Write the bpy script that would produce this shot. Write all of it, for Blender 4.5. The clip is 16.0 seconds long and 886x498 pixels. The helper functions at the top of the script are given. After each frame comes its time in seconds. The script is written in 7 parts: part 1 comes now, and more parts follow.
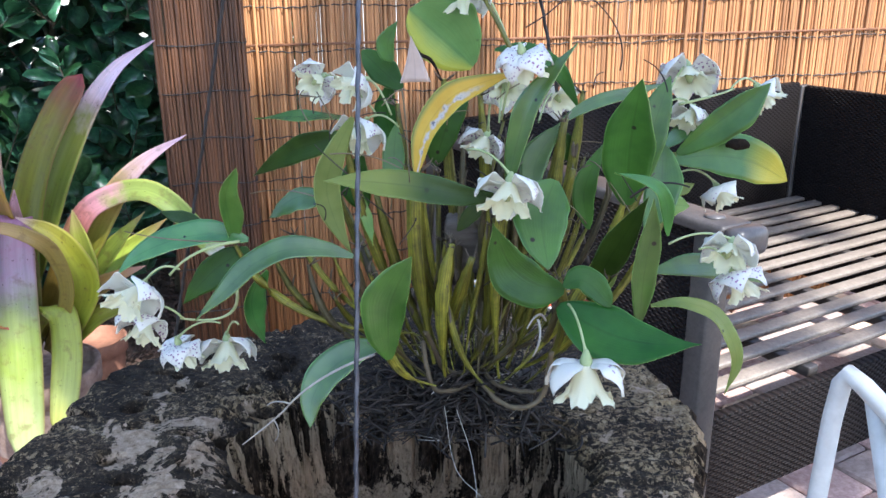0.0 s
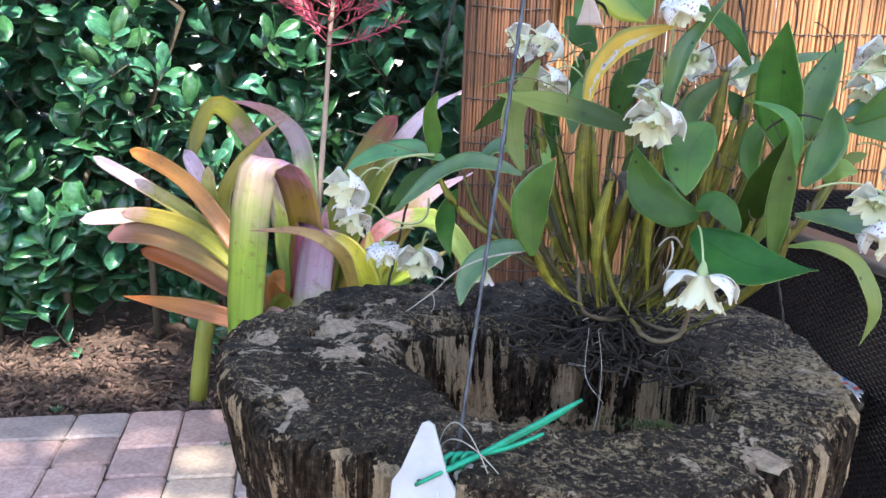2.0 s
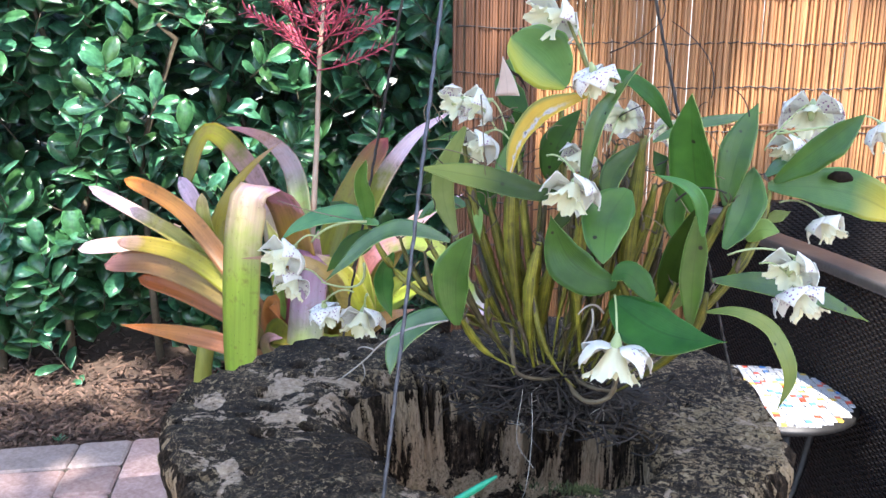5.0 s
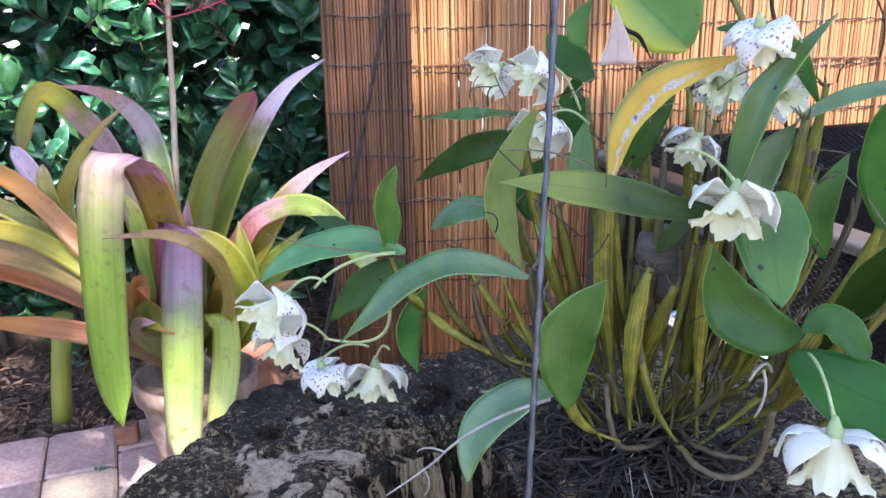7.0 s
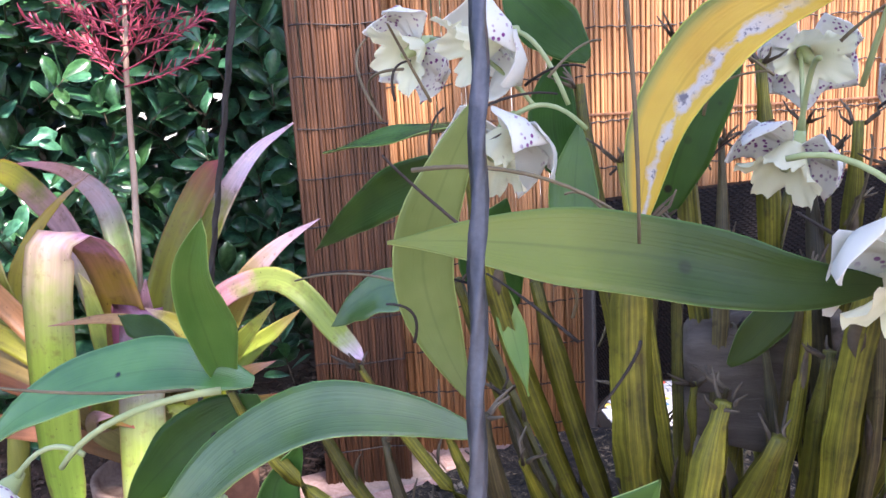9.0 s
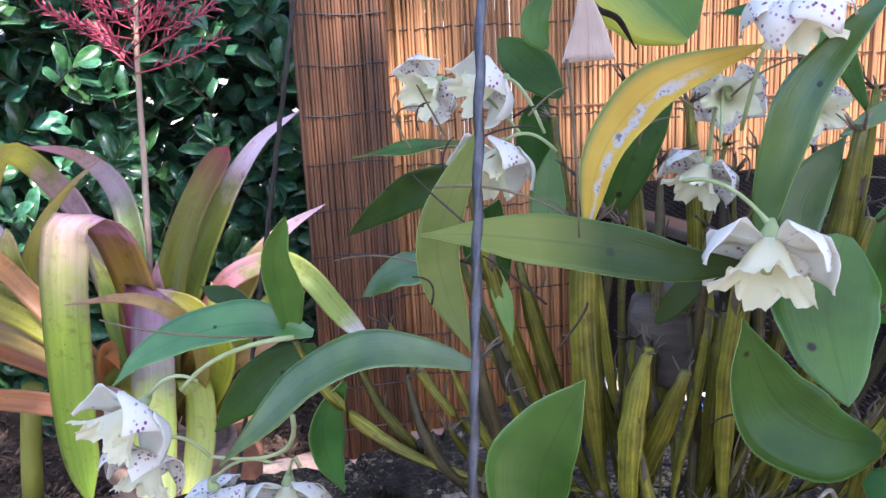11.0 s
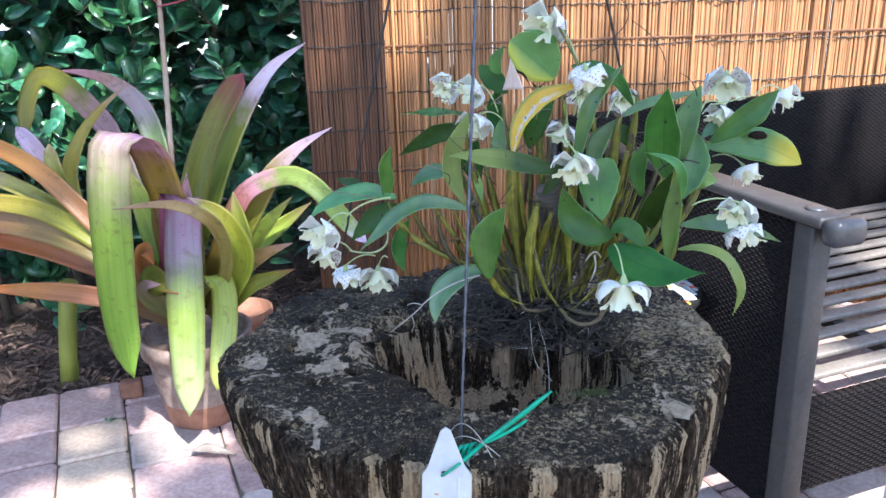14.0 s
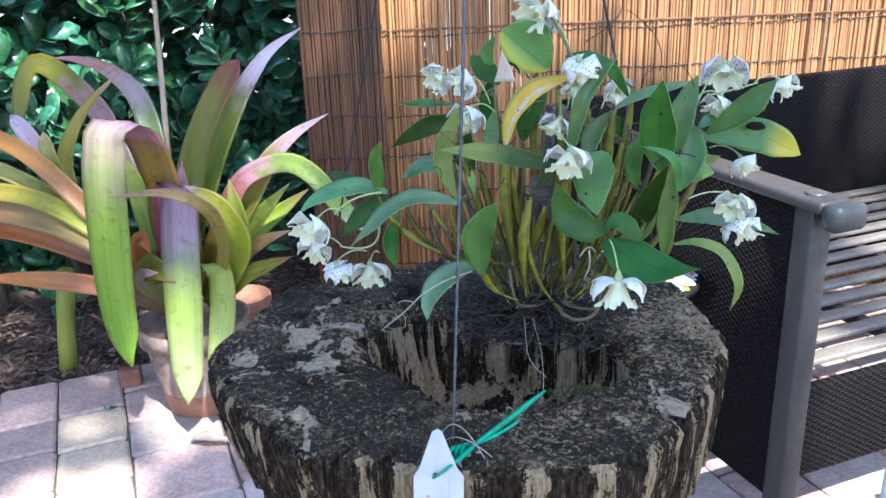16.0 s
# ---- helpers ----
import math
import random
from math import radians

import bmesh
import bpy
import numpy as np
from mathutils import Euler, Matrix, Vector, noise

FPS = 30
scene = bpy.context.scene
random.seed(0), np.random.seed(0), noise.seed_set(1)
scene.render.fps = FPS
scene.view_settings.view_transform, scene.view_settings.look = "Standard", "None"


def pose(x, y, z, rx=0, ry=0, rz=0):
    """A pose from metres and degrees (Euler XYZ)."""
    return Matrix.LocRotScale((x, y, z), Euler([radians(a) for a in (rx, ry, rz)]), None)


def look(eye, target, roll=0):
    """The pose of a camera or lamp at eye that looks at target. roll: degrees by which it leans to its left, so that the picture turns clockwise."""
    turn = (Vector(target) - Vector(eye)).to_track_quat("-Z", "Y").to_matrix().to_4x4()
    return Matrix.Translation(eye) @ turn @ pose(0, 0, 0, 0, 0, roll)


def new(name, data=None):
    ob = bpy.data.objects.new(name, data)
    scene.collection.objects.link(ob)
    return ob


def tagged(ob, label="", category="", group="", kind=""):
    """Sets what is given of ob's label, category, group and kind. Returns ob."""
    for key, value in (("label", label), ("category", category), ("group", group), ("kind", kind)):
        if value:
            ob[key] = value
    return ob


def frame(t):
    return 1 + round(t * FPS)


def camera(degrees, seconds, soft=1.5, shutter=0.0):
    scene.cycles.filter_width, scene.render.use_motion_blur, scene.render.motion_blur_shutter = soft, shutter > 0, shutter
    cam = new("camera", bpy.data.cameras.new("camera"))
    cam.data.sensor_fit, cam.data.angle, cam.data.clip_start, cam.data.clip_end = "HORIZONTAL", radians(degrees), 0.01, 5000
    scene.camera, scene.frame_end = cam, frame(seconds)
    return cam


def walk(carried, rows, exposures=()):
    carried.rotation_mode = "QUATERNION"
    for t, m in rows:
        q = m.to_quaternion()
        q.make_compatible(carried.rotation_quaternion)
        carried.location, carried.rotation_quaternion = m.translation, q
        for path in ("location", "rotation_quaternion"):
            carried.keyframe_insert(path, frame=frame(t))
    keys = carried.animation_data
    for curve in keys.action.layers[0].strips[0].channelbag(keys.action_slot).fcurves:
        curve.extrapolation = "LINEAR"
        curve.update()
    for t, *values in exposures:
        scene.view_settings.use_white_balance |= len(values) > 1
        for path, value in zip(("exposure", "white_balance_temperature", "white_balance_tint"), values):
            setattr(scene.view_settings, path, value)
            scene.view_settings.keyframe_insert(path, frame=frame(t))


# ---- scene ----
cam = camera(56.1, 16.0)
PATH = [
    (0, (0.021, 0.019, 1.174), (-0.069, 1.912, 0.536), -0.5),
    (0.3, (0.035, -0.033, 1.146), (-0.146, 1.888, 0.622), -1.4),
    (0.5, (0.027, -0.061, 1.152), (-0.134, 1.849, 0.581), -0.5),
    (1, (0.017, -0.102, 1.158), (-0.21, 1.804, 0.596), -0.2),
    (1.5, (0.045, -0.108, 1.131), (-0.447, 1.769, 0.648), 0.7),
    (2, (0.1, -0.045, 1.113), (-0.674, 1.741, 0.654), 2.1),
    (2.5, (0.131, -0.013, 1.089), (-0.805, 1.684, 0.598), 3.2),
    (3, (0.158, -0.01, 1.098), (-0.792, 1.662, 0.548), 3.3),
    (3.5, (0.18, -0.025, 1.091), (-0.716, 1.645, 0.45), 2.8),
    (4, (0.164, -0.03, 1.112), (-0.726, 1.674, 0.563), 2.9),
    (4.5, (0.144, -0.026, 1.13), (-0.732, 1.716, 0.687), 1.5),
    (5, (0.137, -0.027, 1.145), (-0.659, 1.754, 0.707), 0.3),
    (5.2, (0.132, -0.028, 1.144), (-0.626, 1.766, 0.688), -0.2),
    (7.5, (-0.012, 0.129, 1.152), (-0.427, 1.998, 0.575), -1.4),
    (8, (-0.008, 0.176, 1.133), (-0.421, 2.063, 0.617), -1.9),
    (8.2, (-0.005, 0.19, 1.129), (-0.426, 2.082, 0.639), -1.5),
    (8.5, (-0.004, 0.212, 1.12), (-0.428, 2.115, 0.673), -2.3),
    (9, (-0.009, 0.232, 1.117), (-0.452, 2.136, 0.695), -3.4),
    (9.2, (-0.012, 0.234, 1.116), (-0.429, 2.148, 0.711), -3.2),
    (11.3, (0.011, 0.13, 1.142), (-0.442, 2.017, 0.659), -2.6),
    (11.5, (0.017, 0.096, 1.15), (-0.436, 1.977, 0.645), -2.1),
    (12, (0.026, 0.014, 1.166), (-0.419, 1.881, 0.605), -2.0),
    (12.5, (0.036, -0.051, 1.186), (-0.408, 1.81, 0.603), -1.9),
    (13, (0.038, -0.104, 1.194), (-0.404, 1.749, 0.585), -1.8),
    (13.5, (0.052, -0.136, 1.202), (-0.364, 1.714, 0.566), -1.9),
    (14, (0.054, -0.143, 1.202), (-0.334, 1.711, 0.559), -1.7),
    (14.5, (0.049, -0.139, 1.203), (-0.329, 1.712, 0.546), -1.8),
    (15, (0.05, -0.137, 1.209), (-0.327, 1.711, 0.545), -2.0),
    (15.5, (0.053, -0.133, 1.207), (-0.328, 1.711, 0.534), -2.2),
    (16, (0.057, -0.13, 1.206), (-0.33, 1.711, 0.525), -2.1),
]
walk(cam, [(t, look(eye, target, roll)) for t, eye, target, roll in PATH], exposures=((0.0, 1.70, 5850, 12), (1.0, 1.72, 5750, 8), (1.6, 1.77, 5800, 9), (2.0, 1.88, 6100, 13), (2.6, 2.05, 6500, 20), (3.1, 2.05, 6650, 18), (3.8, 2.05, 6850, 10), (4.6, 2.04, 6500, 13), (5.2, 2.00, 6100, 15), (7.5, 1.87, 5900, 20), (9.0, 1.90, 6250, 27), (11.5, 1.71, 5850, 21), (12.5, 1.73, 5600, 16), (14.5, 1.78, 5550, 9), (16.0, 1.77, 5450, 7)))

# ---- world, sun, exposure ----
SUN_TO = Vector((0.36, -0.46, 0.81)).normalized()
world = bpy.data.worlds.new("world")
scene.world = world
world.use_nodes = True
wn = world.node_tree.nodes
sky = wn.new("ShaderNodeTexSky")
sky.sky_type, sky.sun_disc = "NISHITA", False
sky.sun_elevation, sky.sun_rotation = math.asin(SUN_TO.z), math.atan2(SUN_TO.x, SUN_TO.y)
world.node_tree.links.new(sky.outputs[0], wn["Background"].inputs[0])
wn["Background"].inputs[1].default_value = 0.15
sun_lamp = bpy.data.lights.new("sun", "SUN")
sun_lamp.energy, sun_lamp.angle, sun_lamp.color = 4.5, radians(0.6), (1.0, 0.95, 0.86)
sun = new("sun", sun_lamp)
sun.matrix_basis = look((4, -5, 9), Vector((4, -5, 9)) - SUN_TO)

# ---- materials ----
def material(name, rough=0.6, metal=0.0, coat=0.0):
    m = bpy.data.materials.new(name)
    m.use_nodes = True
    b = m.node_tree.nodes["Principled BSDF"]
    b.inputs["Roughness"].default_value = rough
    b.inputs["Metallic"].default_value = metal
    b.inputs["Coat Weight"].default_value = coat
    return m, m.node_tree.nodes, m.node_tree.links, b


def node(nodes, kind, **values):
    n = nodes.new("ShaderNode" + kind)
    for key, value in values.items():
        if key in ("operation", "blend_type", "data_type", "noise_dimensions", "feature", "wave_type", "bands_direction", "uv_map"):
            if key == "operation":
                n.operation = value
            elif key == "blend_type":
                n.blend_type = value
            elif key == "data_type":
                n.data_type = value
            elif key == "feature":
                n.feature = value
            elif key == "wave_type":
                n.wave_type = value
            elif key == "bands_direction":
                n.bands_direction = value
        else:
            n.inputs[key.replace("_", " ")].default_value = value
    return n


def ramp(nodes, stops, smooth=False):
    n = nodes.new("ShaderNodeValToRGB")
    n.color_ramp.interpolation = "EASE" if smooth else "LINEAR"
    while len(n.color_ramp.elements) < len(stops):
        n.color_ramp.elements.new(0.5)
    for e, (p, c) in zip(n.color_ramp.elements, stops):
        e.position, e.color = p, (*c, 1) if len(c) == 3 else c
    return n


def graded(nodes, links, value, stops):
    """A ramp whose stops may lie anywhere."""
    lo, hi = stops[0][0], stops[-1][0]
    rng = node(nodes, "MapRange", From_Min=lo, From_Max=hi)
    links.new(value, rng.inputs[0])
    r = ramp(nodes, [((p - lo) / (hi - lo), c) for p, c in stops])
    links.new(rng.outputs[0], r.inputs[0])
    return r.outputs[0]


def mix(nodes, links, fac, a, b, blend="MIX"):
    n = nodes.new("ShaderNodeMix")
    n.data_type, n.blend_type = "RGBA", blend
    for slot, value in ((0, fac), (6, a), (7, b)):
        if isinstance(value, bpy.types.NodeSocket):
            links.new(value, n.inputs[slot])
        elif slot == 0:
            n.inputs[0].default_value = value
        else:
            n.inputs[slot].default_value = (*value, 1)
    return n.outputs[2]


def coords(nodes, links, scale=(1, 1, 1), source="Object"):
    c = nodes.new("ShaderNodeTexCoord")
    mp = nodes.new("ShaderNodeMapping")
    mp.inputs["Scale"].default_value = scale
    links.new(c.outputs[source], mp.inputs[0])
    return mp.outputs[0]


def noise_tex(nodes, links, vec, scale, detail=4.0, rough=0.55, distort=0.0):
    n = node(nodes, "TexNoise", Scale=scale, Detail=detail, Roughness=rough, Distortion=distort)
    links.new(vec, n.inputs["Vector"])
    return n.outputs[0]


def bump(nodes, links, height, bsdf, strength=0.4, distance=0.002):
    n = node(nodes, "Bump", Strength=strength, Distance=distance)
    links.new(height, n.inputs["Height"])
    links.new(n.outputs[0], bsdf.inputs["Normal"])


def simple(name, low, high, rough=0.6, scale=30.0, relief=0.3, distance=0.002, metal=0.0, coat=0.0, stretch=(1, 1, 1), spread=0.0):
    """A colour that wanders between two values at two scales, with fine relief; spread varies it piece by piece."""
    m, n, l, b = material(name, rough, metal, coat)
    vec = coords(n, l, stretch)
    big, fine = noise_tex(n, l, vec, scale * 0.22, 3), noise_tex(n, l, vec, scale, 6, 0.65)
    both = node(n, "Math", operation="MULTIPLY_ADD")
    l.new(big, both.inputs[0])
    both.inputs[1].default_value = 0.6
    l.new(fine, both.inputs[2])
    col = ramp(n, [(0.5, low), (1.05, high)])
    l.new(both.outputs[0], col.inputs[0])
    out = col.outputs[0]
    if spread:
        info = n.new("ShaderNodeObjectInfo")
        geo = n.new("ShaderNodeNewGeometry")
        add = node(n, "Math", operation="ADD")
        l.new(info.outputs["Random"], add.inputs[0])
        l.new(geo.outputs["Random Per Island"], add.inputs[1])
        frac = node(n, "Math", operation="FRACT")
        l.new(add.outputs[0], frac.inputs[0])
        hsv = node(n, "HueSaturation")
        rng = node(n, "MapRange", To_Min=1 - spread, To_Max=1 + spread)
        l.new(frac.outputs[0], rng.inputs[0])
        l.new(rng.outputs[0], hsv.inputs["Value"])
        l.new(out, hsv.inputs["Color"])
        out = hsv.outputs[0]
    l.new(out, b.inputs["Base Color"])
    bump(n, l, fine, b, relief, distance)
    return m


def leaf_material(name, low, high, rough=0.34, through_light=0.25, tip=None, tip_from=0.75, spots=0.0, fade=None, hue=0.03, streak=None, gloss=0.5, half=None, shift=0.25):
    """A blade: colour by noise and piece, optional tip colour along the blade, dark specks, light shining through."""
    m, n, l, b = material(name, rough)
    b.inputs["Specular IOR Level"].default_value = gloss
    vec = coords(n, l)
    uv = n.new("ShaderNodeTexCoord").outputs["UV"]
    sep = n.new("ShaderNodeSeparateXYZ")
    l.new(uv, sep.inputs[0])
    blot = noise_tex(n, l, vec, 60, 3)
    col = ramp(n, [(0.3, low), (0.72, high)])
    l.new(blot, col.inputs[0])
    out = col.outputs[0]
    if tip:
        wob = node(n, "Math", operation="MULTIPLY_ADD")
        l.new(noise_tex(n, l, vec, 18, 3), wob.inputs[0])
        wob.inputs[1].default_value = 0.35
        l.new(sep.outputs[0], wob.inputs[2])
        rng = node(n, "MapRange", From_Min=tip_from + 0.08, From_Max=tip_from + 0.32)
        l.new(wob.outputs[0], rng.inputs[0])
        out = mix(n, l, rng.outputs[0], out, tip)
    if streak:
        off = node(n, "Math", operation="SUBTRACT")
        l.new(sep.outputs[1], off.inputs[0])
        off.inputs[1].default_value = 0.70
        wide = node(n, "Math", operation="ABSOLUTE")
        l.new(off.outputs[0], wide.inputs[0])
        rag = node(n, "Math", operation="MULTIPLY_ADD")
        l.new(noise_tex(n, l, vec, 220, 4), rag.inputs[0])
        rag.inputs[1].default_value = 0.62
        l.new(wide.outputs[0], rag.inputs[2])
        g1 = node(n, "MapRange", From_Min=0.44, From_Max=0.34, To_Max=0.85)
        l.new(rag.outputs[0], g1.inputs[0])
        g2 = node(n, "MapRange", From_Min=0.80, From_Max=0.60)
        l.new(sep.outputs[0], g2.inputs[0])
        both = node(n, "Math", operation="MULTIPLY")
        l.new(g1.outputs[0], both.inputs[0])
        l.new(g2.outputs[0], both.inputs[1])
        out = mix(n, l, both.outputs[0], out, streak)
        rot = noise_tex(n, l, vec, 480, 3, 0.7)
        dots = node(n, "MapRange", From_Min=0.56, From_Max=0.64, To_Max=0.9)
        l.new(rot, dots.inputs[0])
        inside = node(n, "Math", operation="MULTIPLY")
        l.new(dots.outputs[0], inside.inputs[0])
        l.new(both.outputs[0], inside.inputs[1])
        out = mix(n, l, inside.outputs[0], out, (0.03, 0.03, 0.08))
        g3 = node(n, "MapRange", From_Min=0.22, From_Max=0.02, To_Max=0.8)
        l.new(sep.outputs[1], g3.inputs[0])
        out = mix(n, l, g3.outputs[0], out, (0.10, 0.24, 0.08))
    if half:
        wob = node(n, "Math", operation="MULTIPLY_ADD")
        l.new(noise_tex(n, l, vec, 70, 3), wob.inputs[0])
        wob.inputs[1].default_value = 0.22
        l.new(sep.outputs[1], wob.inputs[2])
        rng = node(n, "MapRange", From_Min=0.62, From_Max=0.30)
        l.new(wob.outputs[0], rng.inputs[0])
        out = mix(n, l, rng.outputs[0], out, half)
    if fade:
        wob = node(n, "Math", operation="MULTIPLY_ADD")
        l.new(noise_tex(n, l, vec, 12, 2), wob.inputs[0])
        wob.inputs[1].default_value = 0.5
        l.new(sep.outputs[0], wob.inputs[2])
        rng = node(n, "MapRange", From_Min=0.95, From_Max=0.35)
        l.new(wob.outputs[0], rng.inputs[0])
        out = mix(n, l, rng.outputs[0], out, fade)
    info = n.new("ShaderNodeObjectInfo")
    geo = n.new("ShaderNodeNewGeometry")
    add = node(n, "Math", operation="ADD")
    l.new(info.outputs["Random"], add.inputs[0])
    l.new(geo.outputs["Random Per Island"], add.inputs[1])
    frac = node(n, "Math", operation="FRACT")
    l.new(add.outputs[0], frac.inputs[0])
    hsv = node(n, "HueSaturation")
    r1, r2 = node(n, "MapRange", To_Min=0.5 - hue, To_Max=0.5 + hue), node(n, "MapRange", To_Min=1 - shift, To_Max=1 + shift)
    l.new(frac.outputs[0], r1.inputs[0])
    l.new(frac.outputs[0], r2.inputs[0])
    l.new(r1.outputs[0], hsv.inputs["Hue"])
    l.new(r2.outputs[0], hsv.inputs["Value"])
    l.new(out, hsv.inputs["Color"])
    out = hsv.outputs[0]
    if spots:
        vo = node(n, "TexVoronoi", Scale=120.0)
        l.new(vec, vo.inputs["Vector"])
        gate = node(n, "MapRange", From_Min=spots, From_Max=spots * 0.6)
        l.new(vo.outputs["Distance"], gate.inputs[0])
        pick = node(n, "MapRange", From_Min=0.70, From_Max=0.74)
        l.new(vo.outputs["Color"], pick.inputs[0])
        both = node(n, "Math", operation="MULTIPLY")
        l.new(gate.outputs[0], both.inputs[0])
        l.new(pick.outputs[0], both.inputs[1])
        out = mix(n, l, both.outputs[0], out, (0.015, 0.012, 0.006))
    rib = node(n, "Math", operation="SUBTRACT")
    l.new(sep.outputs[1], rib.inputs[0])
    rib.inputs[1].default_value = 0.5
    away = node(n, "Math", operation="ABSOLUTE")
    l.new(rib.outputs[0], away.inputs[0])
    crease = node(n, "MapRange", From_Min=0.035, From_Max=0.010, To_Max=0.22)
    l.new(away.outputs[0], crease.inputs[0])
    out = mix(n, l, crease.outputs[0], out, tuple(c * 0.45 for c in low))
    margin = node(n, "MapRange", From_Min=0.470, From_Max=0.495, To_Max=0.55)
    l.new(away.outputs[0], margin.inputs[0])
    out = mix(n, l, margin.outputs[0], out, tuple(min(1.0, c * 2.2 + 0.05) for c in high))
    l.new(out, b.inputs["Base Color"])
    wave = node(n, "TexNoise", Scale=1.0, Detail=3.0)
    st = node(n, "Mapping")
    st.inputs["Scale"].default_value = (2.0, 26.0, 1.0)
    l.new(uv, st.inputs[0])
    l.new(st.outputs[0], wave.inputs["Vector"])
    bump(n, l, wave.outputs[0], b, 0.25, 0.0012)
    tr = n.new("ShaderNodeBsdfTranslucent")
    gl = node(n, "Gamma", Gamma=0.8)
    l.new(out, gl.inputs[0])
    l.new(gl.outputs[0], tr.inputs[0])
    ms = node(n, "MixShader", Fac=through_light)
    l.new(b.outputs[0], ms.inputs[1])
    l.new(tr.outputs[0], ms.inputs[2])
    l.new(ms.outputs[0], n["Material Output"].inputs[0])
    return m


def strap_material(name, stops):
    """A strap leaf whose colour runs from its base to its tip, with blotches, freckles and lengthwise grain."""
    m, n, l, b = material(name, 0.37)
    b.inputs["Specular IOR Level"].default_value = 0.42
    vec = coords(n, l)
    uv = n.new("ShaderNodeTexCoord").outputs["UV"]
    sep = n.new("ShaderNodeSeparateXYZ")
    l.new(uv, sep.inputs[0])
    wob = node(n, "Math", operation="MULTIPLY_ADD")
    l.new(noise_tex(n, l, vec, 12, 4), wob.inputs[0])
    wob.inputs[1].default_value = 0.30
    l.new(sep.outputs[0], wob.inputs[2])
    back = node(n, "Math", operation="SUBTRACT")
    l.new(wob.outputs[0], back.inputs[0])
    back.inputs[1].default_value = 0.15
    col = ramp(n, list(stops))
    l.new(back.outputs[0], col.inputs[0])
    info = n.new("ShaderNodeObjectInfo")
    hsv = node(n, "HueSaturation")
    r1, r2 = node(n, "MapRange", To_Min=0.485, To_Max=0.515), node(n, "MapRange", To_Min=1.0, To_Max=1.28)
    l.new(info.outputs["Random"], r1.inputs[0])
    l.new(info.outputs["Random"], r2.inputs[0])
    l.new(r1.outputs[0], hsv.inputs["Hue"])
    l.new(r2.outputs[0], hsv.inputs["Value"])
    l.new(col.outputs[0], hsv.inputs["Color"])
    st = node(n, "Mapping")
    st.inputs["Scale"].default_value = (2.2, 6.0, 1.0)
    l.new(uv, st.inputs[0])
    grain = noise_tex(n, l, st.outputs[0], 1.0, 6, 0.65)
    shade = node(n, "MapRange", From_Min=0.3, From_Max=0.7, To_Min=0.74, To_Max=1.16)
    l.new(grain, shade.inputs[0])
    comb = n.new("ShaderNodeCombineColor")
    for k in range(3):
        l.new(shade.outputs[0], comb.inputs[k])
    out = mix(n, l, 1.0, hsv.outputs[0], comb.outputs[0], "MULTIPLY")
    blot = node(n, "MapRange", From_Min=0.56, From_Max=0.72, To_Max=0.50)
    l.new(noise_tex(n, l, vec, 38, 4, 0.6), blot.inputs[0])
    out = mix(n, l, blot.outputs[0], out, (0.15, 0.085, 0.03))
    speck = node(n, "MapRange", From_Min=0.70, From_Max=0.74, To_Max=0.8)
    l.new(noise_tex(n, l, vec, 170, 2), speck.inputs[0])
    out = mix(n, l, speck.outputs[0], out, (0.04, 0.025, 0.012))
    edge = node(n, "Math", operation="SUBTRACT")
    l.new(sep.outputs[1], edge.inputs[0])
    edge.inputs[1].default_value = 0.5
    side = node(n, "Math", operation="ABSOLUTE")
    l.new(edge.outputs[0], side.inputs[0])
    lip = node(n, "MapRange", From_Min=0.455, From_Max=0.49, To_Max=0.5)
    l.new(side.outputs[0], lip.inputs[0])
    out = mix(n, l, lip.outputs[0], out, (0.30, 0.15, 0.07))
    l.new(out, b.inputs["Base Color"])
    bump(n, l, grain, b, 0.3, 0.003)
    tr = n.new("ShaderNodeBsdfTranslucent")
    l.new(out, tr.inputs[0])
    ms = node(n, "MixShader", Fac=0.28)
    l.new(b.outputs[0], ms.inputs[1])
    l.new(tr.outputs[0], ms.inputs[2])
    l.new(ms.outputs[0], n["Material Output"].inputs[0])
    return m


